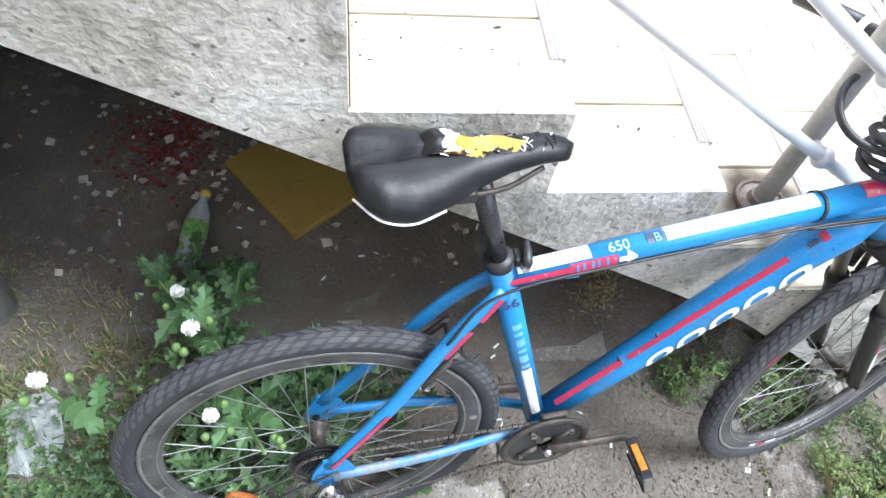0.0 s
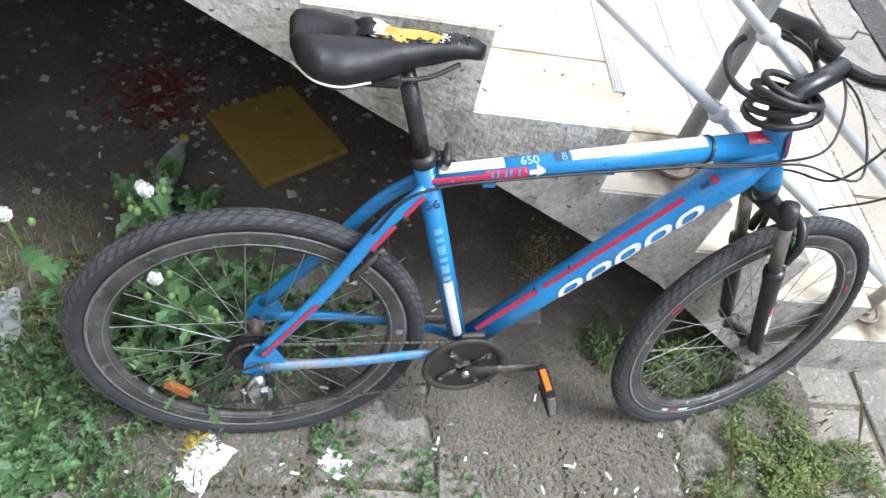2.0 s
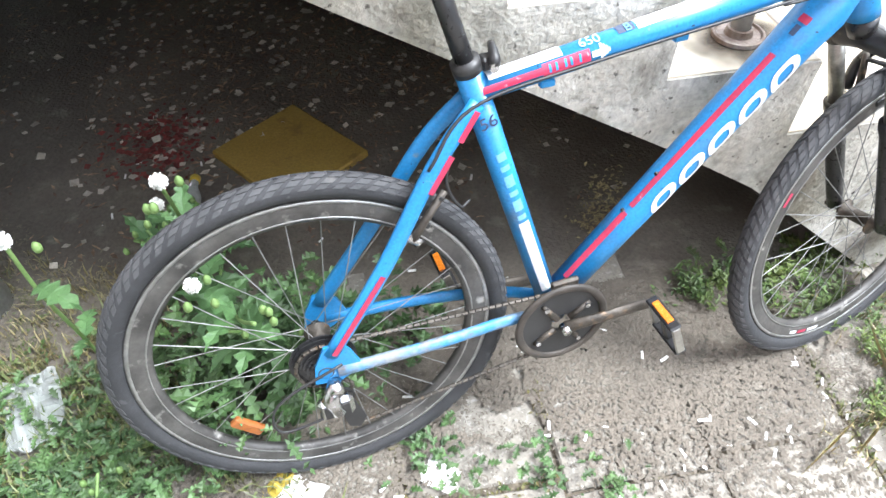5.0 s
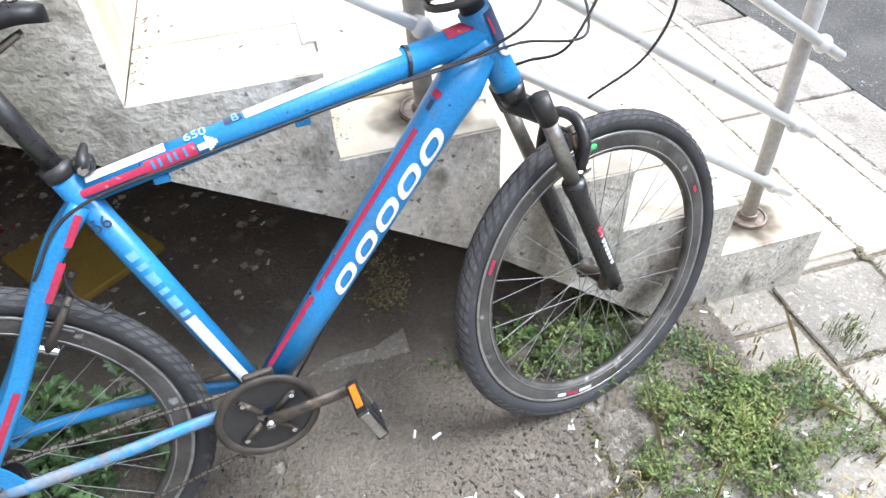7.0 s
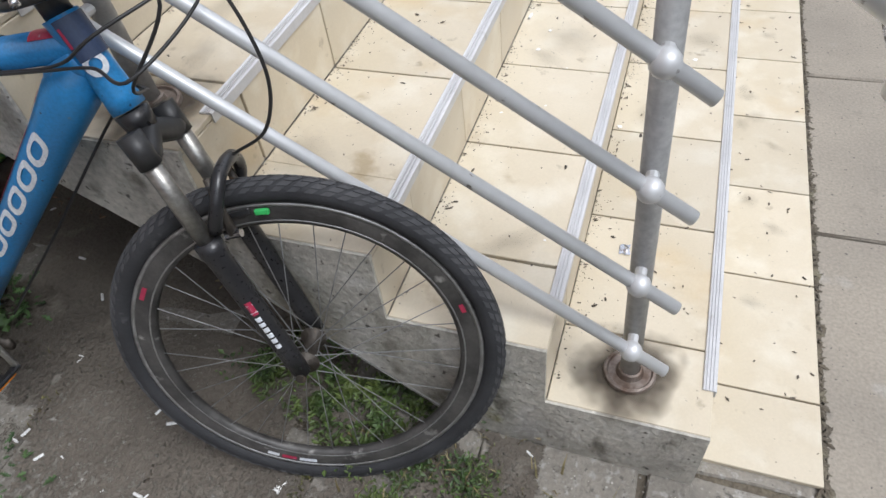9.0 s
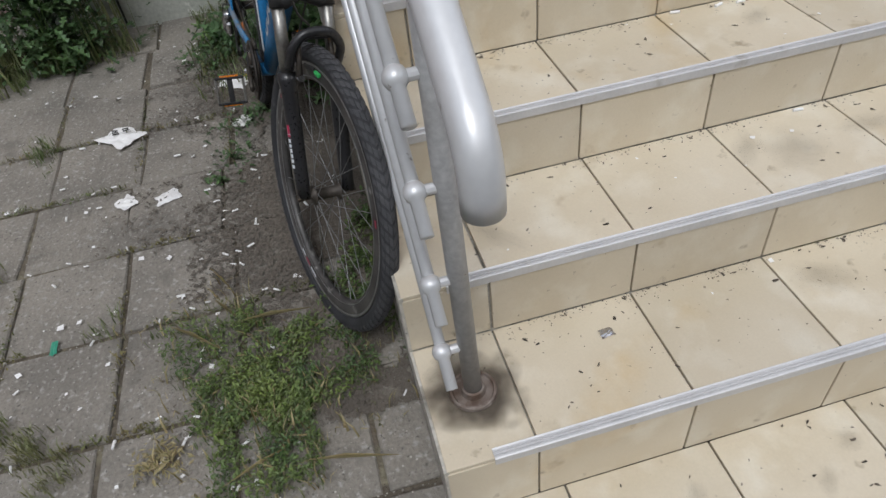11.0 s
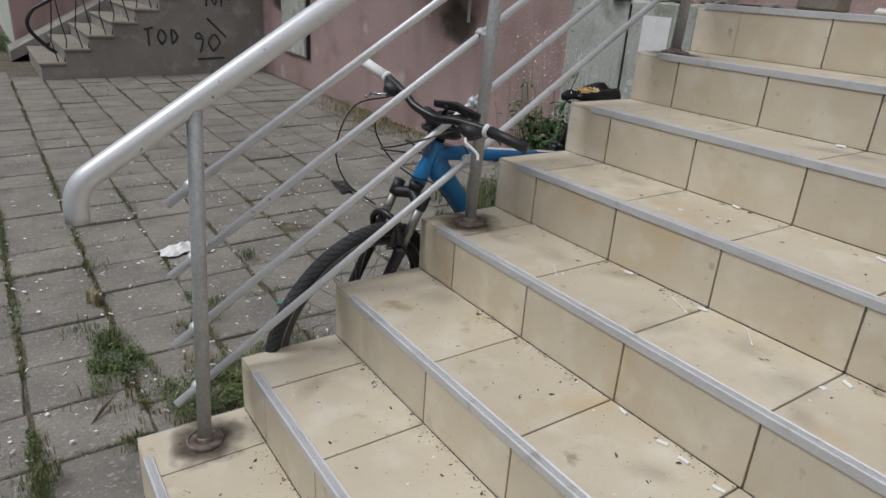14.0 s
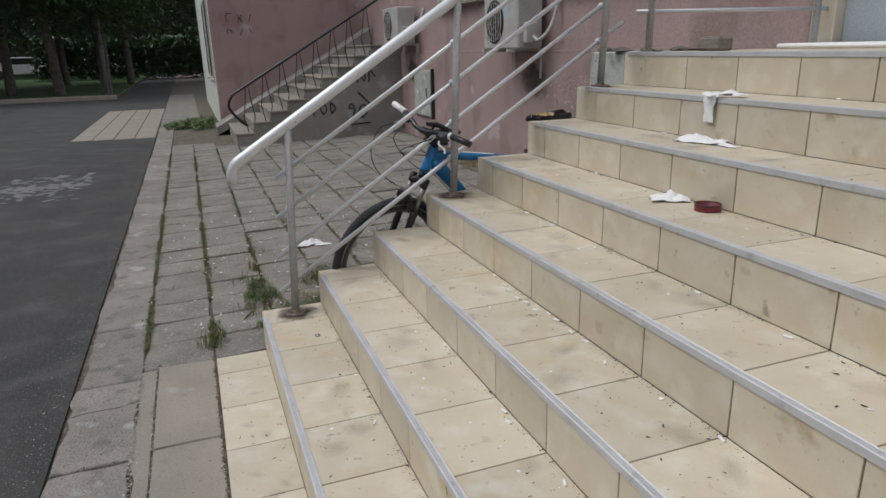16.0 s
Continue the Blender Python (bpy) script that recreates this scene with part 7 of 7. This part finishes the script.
part("side", lathe([(0.044, 0.0), (0.045, 0.002), (0.045, 0.022), (0.0435, 0.024), (0.0435, 0.006), (0.002, 0.005)], 32), M["tin_red"], tin, m=pose(0, 0, 0, 90), smooth=True)
part("rim", lathe([(0.0435, 0.022), (0.046, 0.022), (0.046, 0.026), (0.0435, 0.026)], 32, closed=True), M["black_metal"], tin, m=pose(0, 0, 0, 90), smooth=True)

for step, y, a, back in ((3, 0.515, 55, 0.34), (3, 0.816, 62, 0.8), (3, 1.0, 40, 0.84)):
    s = thing("cotton_swab", pose(-(step + back) * STEP, y, FIRST + step * RISE + 0.003, 0, 0, a), "white cotton swab on a tiled step", "swab", "swabs on the steps")
    part("stick", rod((-0.035, 0, 0), (0.035, 0, 0), 0.0013, seg=6), M["paper"], s)
    for q in (-0.035, 0.035):
        part("tip", sweep([(q - 0.006, 0, 0), (q, 0, 0), (q + 0.006, 0, 0)], [0.0015, 0.003, 0.0015], 8), M["paper"], s)


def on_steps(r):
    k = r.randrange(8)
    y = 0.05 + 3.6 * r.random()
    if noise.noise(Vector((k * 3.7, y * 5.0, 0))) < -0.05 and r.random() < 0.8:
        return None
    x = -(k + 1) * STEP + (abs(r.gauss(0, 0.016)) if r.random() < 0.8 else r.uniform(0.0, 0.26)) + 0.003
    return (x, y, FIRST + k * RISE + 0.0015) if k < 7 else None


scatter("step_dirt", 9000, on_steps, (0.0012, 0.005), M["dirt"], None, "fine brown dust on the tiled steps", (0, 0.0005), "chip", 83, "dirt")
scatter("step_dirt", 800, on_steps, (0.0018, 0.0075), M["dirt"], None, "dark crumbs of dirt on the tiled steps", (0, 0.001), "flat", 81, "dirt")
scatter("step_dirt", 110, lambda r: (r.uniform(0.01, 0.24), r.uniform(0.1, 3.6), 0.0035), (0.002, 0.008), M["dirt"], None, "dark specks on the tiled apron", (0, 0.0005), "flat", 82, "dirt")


def on_treads(r):
    k = r.randrange(7)
    return (-(k + 1) * STEP + r.uniform(0.01, 0.25), 0.1 + 3.6 * r.random(), FIRST + k * RISE + 0.0015)


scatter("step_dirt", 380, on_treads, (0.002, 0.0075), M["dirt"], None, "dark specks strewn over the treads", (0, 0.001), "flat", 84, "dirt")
scatter("paper_bits", 120, on_treads, (0.004, 0.016), M["paper"], None, "tiny white paper bits on the tiled steps", (0, 0.002), "chip", 85, "litter")
scatter("paper_bits", 420, lambda r: on_ground(r.uniform(-2.6, 0.5), -0.35 - 4.2 * r.random() ** 1.3, 0.003), (0.006, 0.022), M["paper"], None, "small white paper bits on the paving", (0, 0.003), "chip", 86, "litter")
disc = bmesh.new()
bmesh.ops.create_circle(disc, cap_ends=True, segments=24, radius=0.13)
disc_mesh = mesh_from("smudge", disc, M["smudge"])
mrng = random.Random(55)
for n in range(70):
    k = mrng.randrange(0, 7)
    y = 0.15 + 3.4 * mrng.random()
    part("smudge", disc_mesh, None, staircase, m=pose(-(k + 1) * STEP + mrng.uniform(0.05, 0.2) * mrng.random() + 0.05, y, FIRST + k * RISE + 0.0016 + n * 0.00001, 0, 0, mrng.uniform(0, 180)) @ Matrix.Diagonal((mrng.uniform(0.25, 0.7), mrng.uniform(0.3, 0.8), 1, 1)))


# damp stains on the rendered flank near the ground
for n, (x, z, wide, tall) in enumerate(((-0.31, 0.085, 0.62, 1.0), (-0.2, 0.03, 1.5, 0.6), (-0.5, 0.16, 0.9, 0.9), (-0.06, 0.05, 0.6, 0.8), (-0.42, 0.05, 1.4, 0.7))):
    part("damp_stain", disc_mesh, None, staircase, m=pose(x, -0.0075 - n * 0.0001, z, 90) @ Matrix.Diagonal((wide, tall, 1, 1)))

# ---- pieces: tiles and paving, last ----
def tile_mesh(lx, ly, lz, bevel=0.0012):
    return mesh_from("tile", box(0, lx, 0, ly, 0, lz, bevel), M["tile"])


CUT, PITCH, GAP = 0.188, 0.3345, 0.005
tread_full, tread_cut = tile_mesh(STEP - 0.003, PITCH - GAP, 0.011), tile_mesh(STEP - 0.003, CUT - GAP, 0.011)
riser_full, riser_cut = tile_mesh(0.011, PITCH - GAP, RISE - 0.013), tile_mesh(0.011, CUT - GAP, RISE - 0.013)
riser0_full, riser0_cut = tile_mesh(0.011, PITCH - GAP, FIRST - 0.013), tile_mesh(0.011, CUT - GAP, FIRST - 0.013)
prng = random.Random(11)
for k in range(8):
    shift = prng.uniform(-0.006, 0.006)
    y = 0.0
    i = 0
    while y < WIDE - 0.05:
        w = CUT + shift if i == 0 else PITCH
        z = FIRST + k * RISE
        if k < 7:
            part("tile", tread_full if i else tread_cut, None, staircase, m=pose(-(k + 1) * STEP + 0.0015, y, z - 0.011 + prng.uniform(0, 0.0008)))
        mesh = (riser0_full if i else riser0_cut) if k == 0 else (riser_full if i else riser_cut)
        part("tile", mesh, None, staircase, m=pose(-k * STEP - 0.0115 + prng.uniform(0, 0.0006), y, (z - RISE if k else 0.0) + 0.001))
        y += w
        i += 1
land_tile = tile_mesh(0.3255, PITCH - GAP, 0.011)
for a in range(4):
    for i in range(16):
        if -7 * STEP - 0.33 * (a + 1) > FACADE - 0.06:
            part("tile", land_tile, None, staircase, m=pose(max(-7 * STEP - 0.33 * (a + 1) + 0.002, FACADE + 0.001), CUT + (i - 1) * PITCH if i else CUT - PITCH + 0.14, LAND - 0.011))
apron = thing("tiled_apron", pose(0, 0, 0), "cream tiled strip level with the pavement", "pavement", kind="structure")
apron_tile = tile_mesh(0.243, PITCH - GAP, 0.012)
apron_cut = tile_mesh(0.243, 0.19 - GAP, 0.012)
part("tile", apron_cut, None, apron, m=pose(0.001, 0.055, -0.010))
for i in range(15):
    part("tile", apron_tile, None, apron, m=pose(0.001, 0.245 + i * PITCH, -0.010))

for n in range(12):
    part("smudge", disc_mesh, None, apron, m=pose(mrng.uniform(0.06, 0.19), mrng.uniform(0.2, 3.0), 0.0032 + n * 0.00001, 0, 0, mrng.uniform(0, 180)) @ Matrix.Diagonal((mrng.uniform(0.15, 0.35), mrng.uniform(0.15, 0.35), 1, 1)))
pavement = thing("pavement", pose(0, 0, 0), "worn square concrete paving slabs with weedy joints", "pavement", kind="structure")


def slab_mesh(seed, lx, ly):
    r = random.Random(seed)
    bm = bmesh.new()
    n = 3
    ring_t, ring_b = [], []
    outline = []
    for (x0, y0), (x1, y1) in (((0, 0), (lx, 0)), ((lx, 0), (lx, ly)), ((lx, ly), (0, ly)), ((0, ly), (0, 0))):
        for j in range(n):
            t = j / n
            outline.append((x0 + (x1 - x0) * t + r.uniform(-0.004, 0.004), y0 + (y1 - y0) * t + r.uniform(-0.004, 0.004)))
    cx, cy = lx / 2, ly / 2
    lo = [bm.verts.new((x, y, -0.05)) for x, y in outline]
    mid = [bm.verts.new((x, y, -0.005)) for x, y in outline]
    hi = [bm.verts.new((cx + (x - cx) * 0.975, cy + (y - cy) * 0.975, 0)) for x, y in outline]
    m = len(outline)
    for k in range(m):
        for a, b in ((lo, mid), (mid, hi)):
            bm.faces.new((a[k], a[(k + 1) % m], b[(k + 1) % m], b[k]))
    bm.faces.new(hi)
    return mesh_from("paving_slab", bm, M["slab"])


PX, PY = 0.338, 0.302
slabs = [slab_mesh(40 + i, PX - 0.011, PY - 0.011) for i in range(5)]
wide_slabs = [slab_mesh(50 + i, PX - 0.011, PY + 0.009) for i in range(5)]
count = 0
srng = random.Random(7)
rest = []
for i in range(12):
    step_y, start_y = (PY, 0.026) if i < 2 else (PY + 0.02, -0.107 + 0.02 * math.sin(i * 2.3))
    for j in range(-29, 12):
        x, y = 0.583 - (i + 1) * PX, start_y + j * step_y
        if (y > 0.05 and x > -0.7) or (i == 0 and y > -0.2):
            continue
        if x < FACADE or (y < -8.4 and x < -0.4) or y > 2.6:
            continue
        m = Matrix.Translation((x + 0.004 + srng.uniform(-0.004, 0.004), y + 0.004 + srng.uniform(-0.005, 0.005), ground_z(x + PX / 2) + srng.uniform(-0.006, 0.004))) @ Euler((srng.uniform(-0.014, 0.014), 0.026 + srng.uniform(-0.014, 0.014), srng.uniform(-0.022, 0.022))).to_matrix().to_4x4()
        if -3.1 < y < 1.1 and count < 290 and x > -2.7:
            part("slab", (slabs if i < 2 else wide_slabs)[srng.randrange(5)], None, pavement, m=m)
            count += 1
        else:
            rest.append(((slabs if i < 2 else wide_slabs)[srng.randrange(5)], m))
far_bm = bmesh.new()
for me, m in rest:
    tmp = bmesh.new()
    tmp.from_mesh(me)
    bmesh.ops.transform(tmp, matrix=m, verts=tmp.verts)
    t2 = bpy.data.meshes.new("tmp")
    tmp.to_mesh(t2)
    tmp.free()
    far_bm.from_mesh(t2)
    bpy.data.meshes.remove(t2)
far = part("far_slabs", far_bm, M["slab_far"], pavement)
tagged(far, "more worn concrete slabs", kind="stuff")
